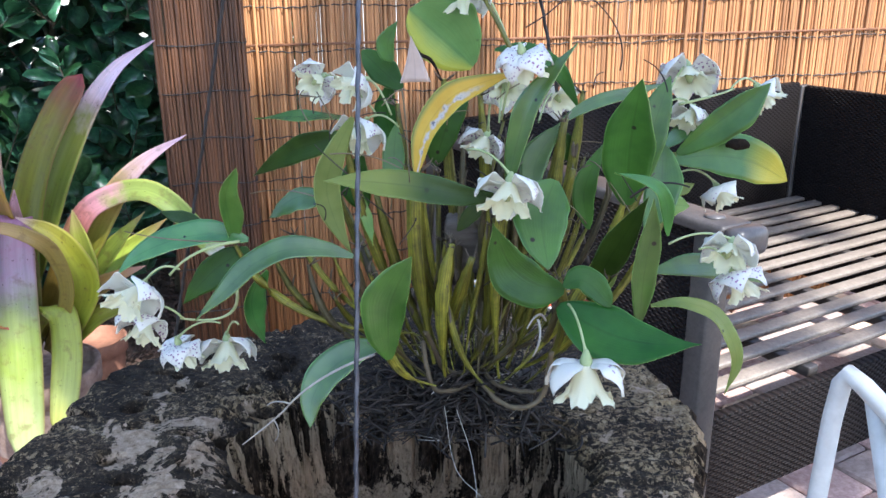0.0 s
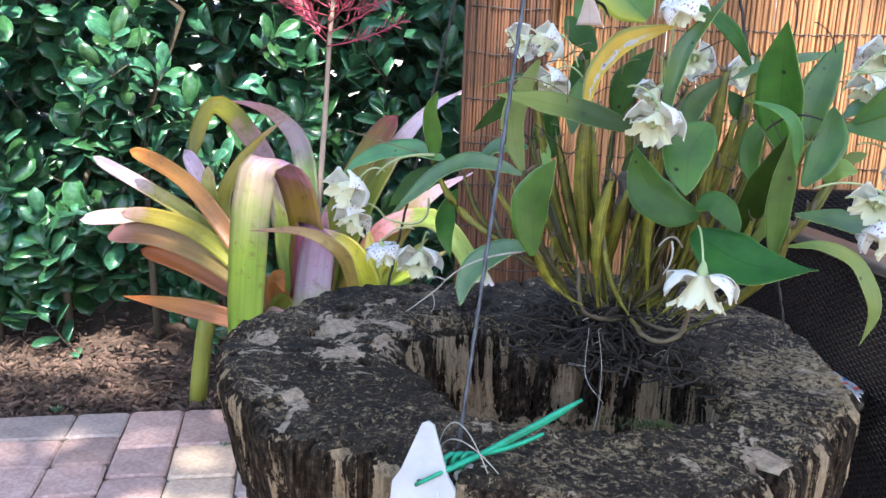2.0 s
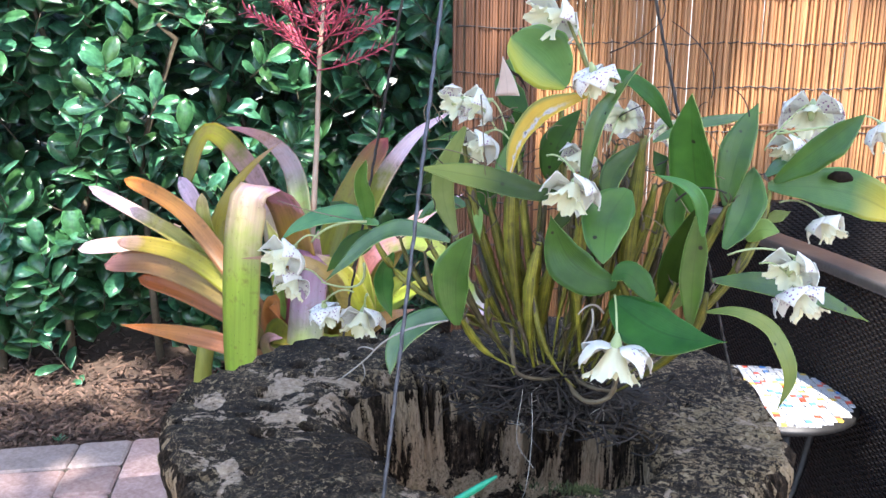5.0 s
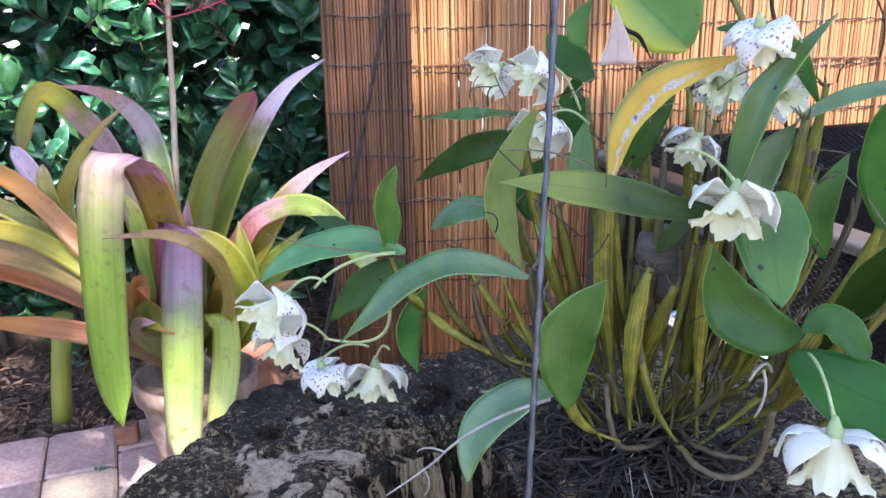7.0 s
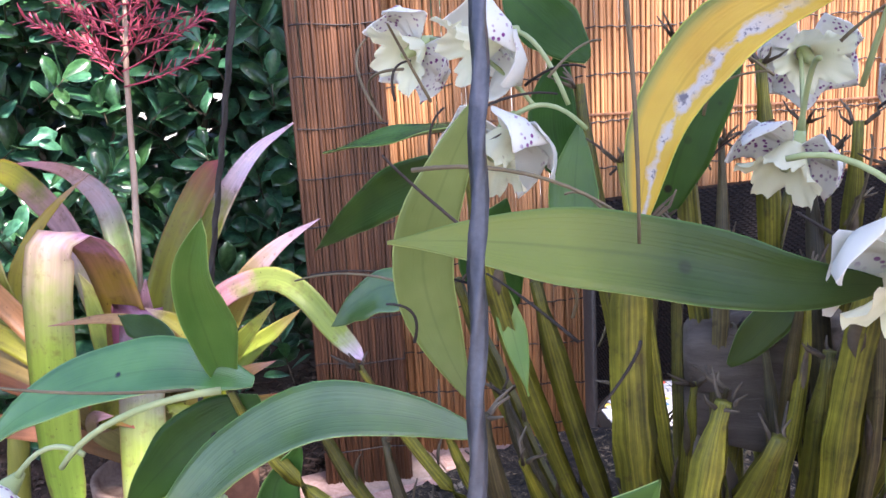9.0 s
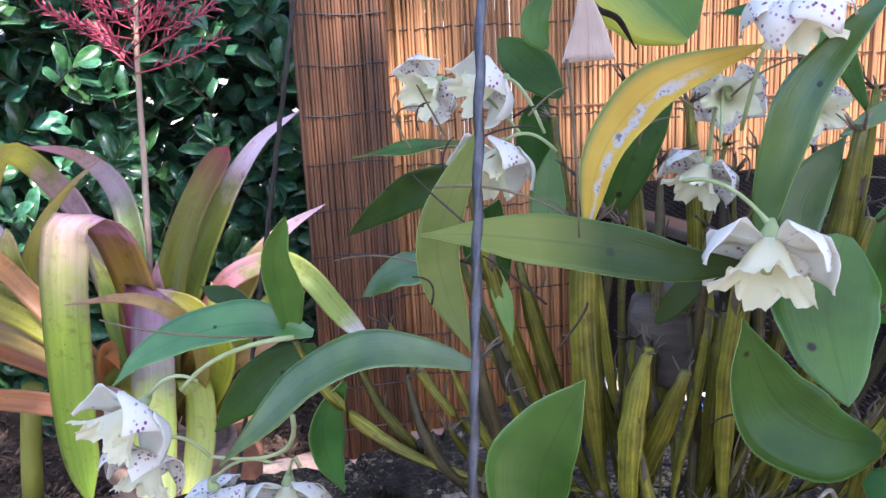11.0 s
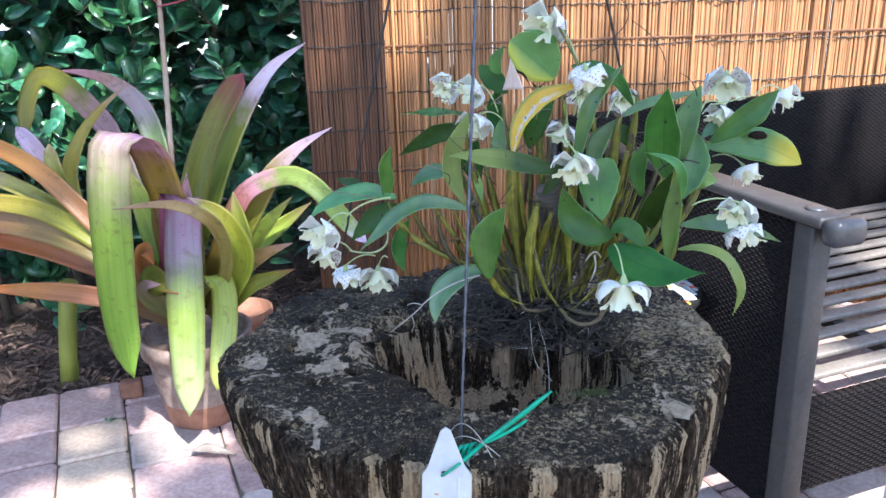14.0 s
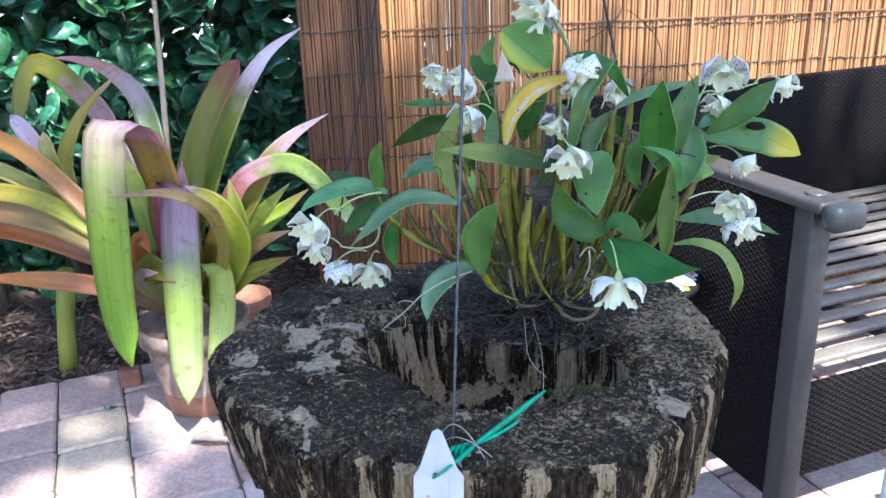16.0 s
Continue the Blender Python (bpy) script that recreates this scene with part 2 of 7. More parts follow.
def bark_side(name, dark, pale, cover, across=62.0):
    """Weathered upright wood: slabs of dark flaking crust beside slabs of bare pale fibre."""
    m, n, l, b = material(name, 0.95)
    b.inputs["Specular IOR Level"].default_value = 0.08
    def plus(a, k, base):
        x = node(n, "Math", operation="MULTIPLY_ADD")
        l.new(a, x.inputs[0])
        x.inputs[1].default_value = k
        l.new(base, x.inputs[2])
        return x.outputs[0]
    slab = noise_tex(n, l, coords(n, l, (across, across, 3.0)), 1.0, 2, 0.5, 0.15)
    streak = noise_tex(n, l, coords(n, l, (150, 150, 9)), 1.0, 5, 0.65, 0.2)
    fibre = noise_tex(n, l, coords(n, l, (620, 620, 26)), 1.0, 4, 0.7)
    flake = node(n, "TexVoronoi", Scale=1.0)
    l.new(coords(n, l, (330, 330, 120)), flake.inputs["Vector"])
    grit = noise_tex(n, l, coords(n, l), 560, 4, 0.75)
    flaky = noise_tex(n, l, coords(n, l, (260, 260, 70)), 1.0, 5, 0.75, 0.6)
    total = plus(flaky, 0.28, plus(grit, 0.22, plus(fibre, 0.22, plus(streak, 0.45, slab))))
    gate = node(n, "MapRange", From_Min=cover - 0.012, From_Max=cover + 0.022)
    l.new(total, gate.inputs[0])
    wood = graded(n, l, plus(grit, 0.30, plus(streak, 0.35, fibre)), [(0.62, tuple(c * 0.30 for c in pale)), (0.80, tuple(c * 0.8 for c in pale)), (1.05, tuple(min(1, c * 1.25) for c in pale))])
    crust = graded(n, l, plus(grit, 0.55, plus(flake.outputs["Distance"], 0.40, fibre)), [(0.72, tuple(c * 0.15 for c in dark)), (0.95, tuple(c * 0.7 for c in dark)), (1.12, tuple(c * 1.6 for c in dark)), (1.30, tuple(c * 5.0 for c in dark))])
    out = mix(n, l, gate.outputs[0], crust, wood)
    l.new(out, b.inputs["Base Color"])
    bump(n, l, plus(grit, 0.3, plus(flake.outputs["Distance"], 0.5, plus(gate.outputs[0], -0.4, fibre))), b, 1.0, 0.004)
    return m


def bark_top(name):
    """The sawn face, rotted black-brown, with gritty lichen flecks and tan bare patches where the crust is gone."""
    m, n, l, b = material(name, 0.72)
    b.inputs["Specular IOR Level"].default_value = 0.18
    def plus(a, k, base):
        x = node(n, "Math", operation="MULTIPLY_ADD")
        l.new(a, x.inputs[0])
        x.inputs[1].default_value = k
        if isinstance(base, float):
            x.inputs[2].default_value = base
        else:
            l.new(base, x.inputs[2])
        return x.outputs[0]
    vec = coords(n, l)
    big = noise_tex(n, l, vec, 17, 4, 0.6)
    mid = noise_tex(n, l, vec, 75, 6, 0.72, 0.5)
    fine = noise_tex(n, l, vec, 260, 5, 0.75)
    grit = noise_tex(n, l, vec, 700, 4, 0.75)
    level = plus(big, 0.45, plus(mid, 0.45, plus(fine, 0.80, plus(grit, 0.65, -0.265))))
    out = graded(n, l, level, [(0.70, (0.008, 0.006, 0.005)), (0.86, (0.030, 0.021, 0.013)), (0.98, (0.066, 0.046, 0.027)), (1.08, (0.23, 0.165, 0.095))])
    sep = n.new("ShaderNodeSeparateXYZ")
    l.new(vec, sep.inputs[0])
    east = node(n, "MapRange", From_Min=-0.03, From_Max=0.13, To_Max=0.090)
    l.new(sep.outputs[0], east.inputs[0])
    crumbs = plus(grit, 0.25, plus(east.outputs[0], 1.0, plus(noise_tex(n, l, vec, 11, 4, 0.65), 0.55, plus(noise_tex(n, l, vec, 300, 5, 0.72, 0.5), 1.0, -0.125))))
    spots = node(n, "MapRange", From_Min=0.872, From_Max=0.886, To_Max=1.0)
    l.new(crumbs, spots.inputs[0])
    lichen = ramp(n, [(0.35, (0.13, 0.092, 0.050)), (0.50, (0.35, 0.245, 0.130)), (0.66, (0.54, 0.41, 0.25))])
    l.new(fine, lichen.inputs[0])
    out = mix(n, l, spots.outputs[0], out, lichen.outputs[0])
    bare = noise_tex(n, l, vec, 34, 7, 0.70, 0.7)
    wear = None
    for centre, near, far, amount in (((-0.135, 0.385, 0.94), 0.02, 0.085, 0.15), ((-0.131, 0.284, 0.94), 0.004, 0.030, 0.15), ((0.105, 0.315, 0.94), 0.01, 0.07, 0.12), ((0.125, 0.43, 0.94), 0.02, 0.10, 0.04), ((-0.014, 0.314, 0.94), 0.008, 0.034, 0.12), ((-0.108, 0.254, 0.94), 0.005, 0.03, 0.08)):
        d = node(n, "VectorMath", operation="DISTANCE")
        l.new(vec, d.inputs[0])
        d.inputs[1].default_value = centre
        r = node(n, "MapRange", From_Min=near, From_Max=far, To_Min=amount, To_Max=0.0)
        l.new(d.outputs["Value"], r.inputs[0])
        wear = r.outputs[0] if wear is None else plus(wear, 1.0, r.outputs[0])
    gate = node(n, "MapRange", From_Min=0.690, From_Max=0.705)
    l.new(plus(fine, 0.10, plus(wear, 1.0, bare)), gate.inputs[0])
    tan = ramp(n, [(0.30, (0.20, 0.13, 0.075)), (0.46, (0.46, 0.33, 0.215)), (0.68, (0.68, 0.52, 0.37))])
    l.new(fine, tan.inputs[0])
    out = mix(n, l, gate.outputs[0], out, tan.outputs[0])
    # Shade painted into the colour: black-brown wherever the face dips, in pits and hollow rim.
    pit_shade = node(n, "MapRange", From_Min=0.9362, From_Max=0.9335, To_Max=0.85)
    l.new(sep.outputs[2], pit_shade.inputs[0])
    out = mix(n, l, pit_shade.outputs[0], out, (0.022, 0.015, 0.009))
    l.new(out, b.inputs["Base Color"])
    bump(n, l, plus(spots.outputs[0], 0.25, plus(gate.outputs[0], -0.25, plus(grit, 0.4, plus(fine, 0.9, mid)))), b, 1.0, 0.0045)
    return m


def speckled_petal(name, base, fleck_colour, size, amount):
    m, n, l, b = material(name, 0.5)
    vec = coords(n, l)
    vo = node(n, "TexVoronoi", Scale=size)
    l.new(vec, vo.inputs["Vector"])
    gate = node(n, "MapRange", From_Min=0.34, From_Max=0.22)
    l.new(vo.outputs["Distance"], gate.inputs[0])
    area = node(n, "MapRange", From_Min=amount, From_Max=amount + 0.12)
    l.new(noise_tex(n, l, vec, 90, 2), area.inputs[0])
    both = node(n, "Math", operation="MULTIPLY")
    l.new(gate.outputs[0], both.inputs[0])
    l.new(area.outputs[0], both.inputs[1])
    tint = mix(n, l, noise_tex(n, l, vec, 60, 2), tuple(c * 0.92 for c in base), base)
    out = mix(n, l, both.outputs[0], tint, fleck_colour)
    l.new(out, b.inputs["Base Color"])
    tr = n.new("ShaderNodeBsdfTranslucent")
    l.new(out, tr.inputs[0])
    ms = node(n, "MixShader", Fac=0.3)
    l.new(b.outputs[0], ms.inputs[1])
    l.new(tr.outputs[0], ms.inputs[2])
    l.new(ms.outputs[0], n["Material Output"].inputs[0])
    return m


def weave_material(name, low, high, pitch):
    """Flat plastic strands woven over and under."""
    m, n, l, b = material(name, 0.6)
    b.inputs["Specular IOR Level"].default_value = 0.12
    vec = coords(n, l, source="UV")
    sep = n.new("ShaderNodeSeparateXYZ")
    l.new(vec, sep.inputs[0])
    def wave(sock, freq, phase=0.0):
        a = node(n, "Math", operation="MULTIPLY_ADD")
        l.new(sock, a.inputs[0])
        a.inputs[1].default_value, a.inputs[2].default_value = freq, phase
        s = node(n, "Math", operation="SINE")
        l.new(a.outputs[0], s.inputs[0])
        return s.outputs[0]
    k = math.pi / pitch
    prod = node(n, "Math", operation="MULTIPLY")
    l.new(wave(sep.outputs[0], k), prod.inputs[0])
    l.new(wave(sep.outputs[1], k * 1.6), prod.inputs[1])
    rows = node(n, "Math", operation="ABSOLUTE")
    l.new(wave(sep.outputs[1], k * 1.6), rows.inputs[0])
    h = node(n, "Math", operation="MULTIPLY_ADD")
    l.new(rows.outputs[0], h.inputs[0])
    h.inputs[1].default_value = 0.8
    l.new(prod.outputs[0], h.inputs[2])
    col = ramp(n, [(0.0, low), (1.0, high)])
    rg = node(n, "MapRange", From_Min=-0.4, From_Max=1.6)
    l.new(h.outputs[0], rg.inputs[0])
    l.new(rg.outputs[0], col.inputs[0])
    l.new(col.outputs[0], b.inputs["Base Color"])
    bump(n, l, h.outputs[0], b, 1.0, 0.004)
    return m


GREEN = leaf_material("orchid_leaf", (0.046, 0.116, 0.017), (0.094, 0.210, 0.030), 0.30, 0.24, spots=0.16, gloss=0.65)
DEEP = leaf_material("orchid_leaf_dark", (0.021, 0.062, 0.007), (0.046, 0.112, 0.013), 0.34, 0.14, spots=0.14, gloss=0.28)
BLUISH = leaf_material("orchid_leaf_waxy", (0.056, 0.140, 0.030), (0.112, 0.230, 0.050), 0.23, 0.18, spots=0.12, gloss=1.0)
UNDER = leaf_material("orchid_leaf_underside", (0.16, 0.23, 0.05), (0.25, 0.32, 0.085), 0.42, 0.25, spots=0.14)
TURNED = leaf_material("orchid_leaf_turned", (0.020, 0.060, 0.010), (0.042, 0.105, 0.018), 0.36, 0.14, gloss=0.3, tip=(0.19, 0.28, 0.055), tip_from=0.52, spots=0.16)
YELLOW = leaf_material("orchid_leaf_yellow", (0.56, 0.32, 0.02), (0.74, 0.50, 0.05), 0.42, 0.25, hue=0.005, shift=0.05, spots=0.16, streak=(0.62, 0.60, 0.62))
PALE = leaf_material("dead_leaf_pale", (0.5, 0.40, 0.34), (0.72, 0.60, 0.53), 0.7, 0.2, hue=0.01)
TIPPED = leaf_material("orchid_leaf_yellowing", (0.045, 0.13, 0.026), (0.095, 0.21, 0.042), 0.33, 0.22, tip=(0.55, 0.47, 0.05), tip_from=0.68, spots=0.14)
CRISPED = leaf_material("orchid_leaf_half_yellow", (0.085, 0.19, 0.045), (0.15, 0.28, 0.075), 0.33, 0.25, spots=0.14, half=(0.36, 0.37, 0.035), hue=0.01)
LEAN = leaf_material("orchid_leaf_upright", (0.10, 0.19, 0.035), (0.17, 0.27, 0.055), 0.34, 0.25, spots=0.14)
LIME = leaf_material("orchid_leaf_lime", (0.15, 0.24, 0.040), (0.26, 0.32, 0.07), 0.36, 0.25, spots=0.14)


def cane_material(name, low, high, scar):
    """Ribbed stems: lengthwise stripes, dark scars at the joints and dry brown flecks."""
    m, n, l, b = material(name, 0.40)
    uv, st = n.new("ShaderNodeTexCoord").outputs["UV"], node(n, "Mapping")
    st.inputs["Scale"].default_value = (30.0, 2.5, 1.0)
    l.new(uv, st.inputs[0])
    vec = coords(n, l)
    stripe, blot = noise_tex(n, l, st.outputs[0], 1.0, 4, 0.6), noise_tex(n, l, vec, 110, 4, 0.65)
    both = node(n, "Math", operation="MULTIPLY_ADD")
    l.new(blot, both.inputs[0])
    both.inputs[1].default_value = 0.6
    l.new(stripe, both.inputs[2])
    out = graded(n, l, both.outputs[0], [(0.58, low), (0.85, tuple((a + c) / 2 for a, c in zip(low, high))), (1.02, high)])
    fleck = node(n, "MapRange", From_Min=0.62, From_Max=0.68, To_Max=0.5)
    l.new(noise_tex(n, l, vec, 260, 3, 0.6), fleck.inputs[0])
    out = mix(n, l, fleck.outputs[0], out, scar)
    info = n.new("ShaderNodeObjectInfo")
    rng = node(n, "MapRange", To_Min=0.40, To_Max=1.30)
    l.new(info.outputs["Random"], rng.inputs[0])
    hsv = node(n, "HueSaturation")
    l.new(rng.outputs[0], hsv.inputs["Value"])
    l.new(out, hsv.inputs["Color"])
    l.new(hsv.outputs[0], b.inputs["Base Color"])
    bump(n, l, stripe, b, 0.5, 0.001)
    return m


CANE = cane_material("cane_green", (0.050, 0.054, 0.008), (0.40, 0.36, 0.040), (0.07, 0.04, 0.015))
CANE_BARK = cane_material("cane_bark", (0.035, 0.026, 0.014), (0.20, 0.16, 0.06), (0.03, 0.018, 0.01))
CANE_DRY = simple("cane_dry", (0.055, 0.042, 0.022), (0.22, 0.17, 0.09), 0.7, 90, 0.5, 0.001, spread=0.25)
SHEATH = simple("dry_sheath", (0.035, 0.025, 0.016), (0.17, 0.13, 0.085), 0.8, 160, 0.4, 0.0006, spread=0.4)
DRIFT = simple("driftwood", (0.045, 0.035, 0.026), (0.20, 0.16, 0.125), 0.9, 120, 0.8, 0.002, stretch=(0.25, 1, 1.6))
RHIZOME = simple("rhizome_brown", (0.038, 0.028, 0.015), (0.145, 0.105, 0.055), 0.6, 120, 0.5, 0.001, spread=0.3)
SPIKE = simple("flower_stalk_green", (0.24, 0.31, 0.10), (0.46, 0.50, 0.25), 0.5, 80, 0.15)
ROT = simple("rot_black", (0.006, 0.005, 0.005), (0.03, 0.022, 0.016), 0.9, 300, 0.6)
ROT.node_tree.nodes["Principled BSDF"].inputs["Specular IOR Level"].default_value = 0.05
ROOT = simple("root_dark", (0.008, 0.006, 0.005), (0.050, 0.036, 0.027), 0.85, 120, 0.5, spread=0.5)
ROOT_PALE = simple("root_pale", (0.22, 0.19, 0.15), (0.46, 0.41, 0.34), 0.8, 150, 0.4)
PETAL = speckled_petal("petal_white", (0.91, 0.89, 0.80), (0.26, 0.04, 0.24), 560.0, 0.53)
PETAL_HEAVY = speckled_petal("petal_spotted", (0.90, 0.87, 0.79), (0.22, 0.03, 0.20), 560.0, 0.38)
LIP = speckled_petal("lip_cream", (0.91, 0.89, 0.62), (0.35, 0.25, 0.10), 500.0, 0.66)
WOOD_TOP = bark_top("log_top")
WOOD_SIDE = bark_side("log_side", (0.040, 0.028, 0.018), (0.44, 0.32, 0.19), 1.120, 48.0)
WOOD_HOLE = bark_side("log_hollow", (0.036, 0.026, 0.017), (0.44, 0.325, 0.20), 1.062, 64.0)
MOSS = simple("moss", (0.018, 0.026, 0.007), (0.075, 0.085, 0.020), 0.95, 200, 0.8)
STEEL = simple("cable_grey", (0.05, 0.05, 0.058), (0.12, 0.12, 0.135), 0.4, 400, 0.3, 0.0005, metal=0.6)
RUST = simple("cable_dark", (0.018, 0.014, 0.012), (0.055, 0.046, 0.040), 0.75, 300, 0.4, 0.0005)
REED = simple("reed", (0.185, 0.077, 0.027), (0.48, 0.232, 0.092), 0.6, 55, 0.4, stretch=(1, 1, 0.08), spread=0.30)
# Reed colour with the post's shade mixed in, darker than REED; the rail shares it.
REED_POST_SHADE = simple("reed_post_shade", (0.040, 0.016, 0.007), (0.17, 0.070, 0.028), 0.6, 55, 0.4, stretch=(1, 1, 0.08), spread=0.40)
BRICK = simple("paver", (0.28, 0.155, 0.125), (0.53, 0.37, 0.32), 0.9, 75, 0.7, 0.003, spread=0.28)
BRICK_GREY = simple("paver_grey", (0.26, 0.195, 0.165), (0.50, 0.39, 0.34), 0.9, 75, 0.7, 0.003, spread=0.25)
BRICK_TAN = simple("paver_tan", (0.34, 0.225, 0.155), (0.57, 0.43, 0.31), 0.9, 75, 0.7, 0.003, spread=0.2)
SAND = simple("joint_sand", (0.06, 0.048, 0.035), (0.17, 0.14, 0.10), 0.95, 90, 0.6)
SOIL = simple("soil", (0.035, 0.022, 0.015), (0.13, 0.085, 0.06), 0.95, 35, 1.0, 0.01)
CHIP = simple("bark_chip", (0.028, 0.017, 0.012), (0.16, 0.098, 0.068), 0.9, 60, 0.6, spread=0.6)
CHIP_PALE = simple("pale_chip", (0.30, 0.22, 0.16), (0.5, 0.4, 0.31), 0.9, 60, 0.5)
HEDGE = leaf_material("hedge_leaf", (0.026, 0.106, 0.044), (0.094, 0.275, 0.108), 0.28, 0.30, hue=0.045, gloss=1.0, shift=0.4)
STUCCO = simple("stucco_pale", (0.42, 0.40, 0.36), (0.60, 0.58, 0.53), 0.9, 12, 0.6)
HEDGE_STEM = simple("hedge_stem", (0.05, 0.04, 0.025), (0.14, 0.11, 0.07), 0.8, 60, 0.5)
OLIVE, LEAFY, ROSE, LILAC = (0.165, 0.175, 0.012), (0.135, 0.215, 0.030), (0.44, 0.20, 0.22), (0.60, 0.44, 0.53)
BROM = strap_material("bromeliad_green", ((0.0, (0.12, 0.12, 0.018)), (0.35, (0.17, 0.24, 0.03)), (0.8, (0.29, 0.31, 0.045)), (1.0, (0.38, 0.27, 0.12))))
BROM_FOLD = strap_material("bromeliad_folded", ((0.0, (0.20, 0.12, 0.02)), (0.30, (0.36, 0.21, 0.03)), (0.41, (0.42, 0.20, 0.12)), (0.445, (0.58, 0.30, 0.42)), (0.50, (0.40, 0.26, 0.22)), (0.60, (0.28, 0.28, 0.09)), (0.70, (0.27, 0.33, 0.045)), (1.0, (0.23, 0.33, 0.035))))
# The last stop is paled to paint sunlight on the hanging tip.
BROM_HANG = strap_material("bromeliad_hanging", ((0.0, (0.22, 0.11, 0.03)), (0.24, (0.34, 0.07, 0.12)), (0.40, (0.40, 0.13, 0.21)), (0.52, (0.36, 0.25, 0.30)), (0.64, (0.25, 0.29, 0.11)), (0.75, (0.24, 0.32, 0.06)), (1.0, (0.40, 0.45, 0.20))))
BROM_LIME = strap_material("bromeliad_lime", ((0.0, (0.16, 0.16, 0.02)), (0.35, (0.24, 0.28, 0.03)), (0.6, (0.32, 0.36, 0.05)), (0.85, (0.42, 0.46, 0.12)), (1.0, (0.36, 0.36, 0.08))))
BROM_TALL = strap_material("bromeliad_tall", ((0.0, (0.12, 0.13, 0.02)), (0.35, (0.17, 0.20, 0.025)), (0.64, (0.20, 0.21, 0.035)), (0.72, (0.50, 0.36, 0.36)), (0.82, (0.66, 0.52, 0.58)), (1.0, LILAC)))
BROM_ARCH = strap_material("bromeliad_arching", ((0.0, LEAFY), (0.32, (0.26, 0.24, 0.09)), (0.46, (0.40, 0.24, 0.24)), (0.62, (0.34, 0.20, 0.14)), (0.70, OLIVE), (1.0, (0.20, 0.18, 0.02))))
BROM_BEND = strap_material("bromeliad_bending", ((0.0, LEAFY), (0.50, (0.17, 0.23, 0.07)), (0.66, (0.36, 0.27, 0.26)), (0.80, (0.38, 0.20, 0.14)), (1.0, ROSE)))
BROM_GOLD = strap_material("bromeliad_gold", ((0.0, (0.17, 0.18, 0.015)), (0.5, (0.30, 0.29, 0.022)), (0.86, (0.37, 0.28, 0.04)), (1.0, (0.50, 0.30, 0.26))))
BROM_OLIVE = strap_material("bromeliad_olive", ((0.0, (0.12, 0.13, 0.015)), (0.4, (0.19, 0.21, 0.020)), (0.80, (0.20, 0.185, 0.020)), (0.91, (0.22, 0.10, 0.03)), (1.0, (0.25, 0.06, 0.04))))
BROM_PINK = strap_material("bromeliad_pink", ((0.0, (0.12, 0.12, 0.02)), (0.40, (0.26, 0.28, 0.03)), (0.66, (0.38, 0.31, 0.08)), (0.82, (0.54, 0.37, 0.38)), (1.0, LILAC)))
BROM_BLUSH = strap_material("bromeliad_blushing", ((0.0, (0.18, 0.16, 0.02)), (0.34, (0.34, 0.20, 0.05)), (0.46, (0.52, 0.19, 0.17)), (0.58, (0.58, 0.28, 0.30)), (0.66, (0.26, 0.30, 0.06)), (0.88, (0.24, 0.30, 0.05)), (1.0, (0.62, 0.48, 0.58))))
BROM_ORANGE = strap_material("bromeliad_orange", ((0.0, (0.16, 0.12, 0.02)), (0.5, (0.27, 0.19, 0.045)), (0.85, (0.32, 0.16, 0.07)), (1.0, (0.36, 0.18, 0.15))))
BROM_RED = strap_material("bromeliad_red", ((0.0, (0.20, 0.12, 0.04)), (0.35, (0.34, 0.13, 0.06)), (0.7, (0.40, 0.15, 0.035)), (1.0, (0.44, 0.13, 0.035))))
BROM_MAUVE = strap_material("bromeliad_mauve", ((0.0, (0.18, 0.18, 0.03)), (0.5, (0.28, 0.26, 0.10)), (0.82, (0.46, 0.28, 0.28)), (1.0, (0.52, 0.28, 0.32))))
BRACT = simple("bract_red", (0.30, 0.025, 0.045), (0.55, 0.10, 0.14), 0.45, 60, 0.2, spread=0.35)
STALK = simple("stalk_tan", (0.22, 0.13, 0.08), (0.46, 0.32, 0.22), 0.5, 40, 0.3, stretch=(1, 1, 0.2))
TERRACOTTA = simple("terracotta", (0.13, 0.05, 0.028), (0.32, 0.15, 0.09), 0.85, 22, 0.4)
POT_WHITE = simple("limed_clay", (0.10, 0.042, 0.027), (0.38, 0.28, 0.22), 0.85, 26, 0.5)
STUMP_GREEN = simple("cut_stem", (0.13, 0.15, 0.02), (0.30, 0.29, 0.05), 0.5, 30, 0.3, stretch=(1, 1, 0.1))
FRAME = simple("frame_brown", (0.038, 0.032, 0.028), (0.075, 0.064, 0.056), 0.45, 180, 0.25, 0.0006, metal=0.1)
SLAT = simple("slat_taupe", (0.13, 0.105, 0.082), (0.24, 0.20, 0.16), 0.5, 120, 0.25, 0.0006)
WICKER = weave_material("wicker_brown", (0.005, 0.004, 0.004), (0.018, 0.0135, 0.012), 0.010)
PLASTIC = simple("capped_plastic", (0.05, 0.045, 0.042), (0.09, 0.08, 0.075), 0.35, 120, 0.15)
IRON = simple("black_iron", (0.012, 0.012, 0.012), (0.035, 0.033, 0.032), 0.45, 160, 0.3, 0.0006, metal=0.5)
TESSERA = simple("mosaic_white", (0.38, 0.38, 0.385), (0.52, 0.52, 0.52), 0.3, 80, 0.2, spread=0.08)
TESSERA_RED = simple("mosaic_red", (0.5, 0.05, 0.03), (0.65, 0.10, 0.05), 0.3, 60, 0.2, spread=0.2)
TESSERA_BLUE = simple("mosaic_blue", (0.05, 0.16, 0.42), (0.12, 0.30, 0.6), 0.3, 60, 0.2, spread=0.2)
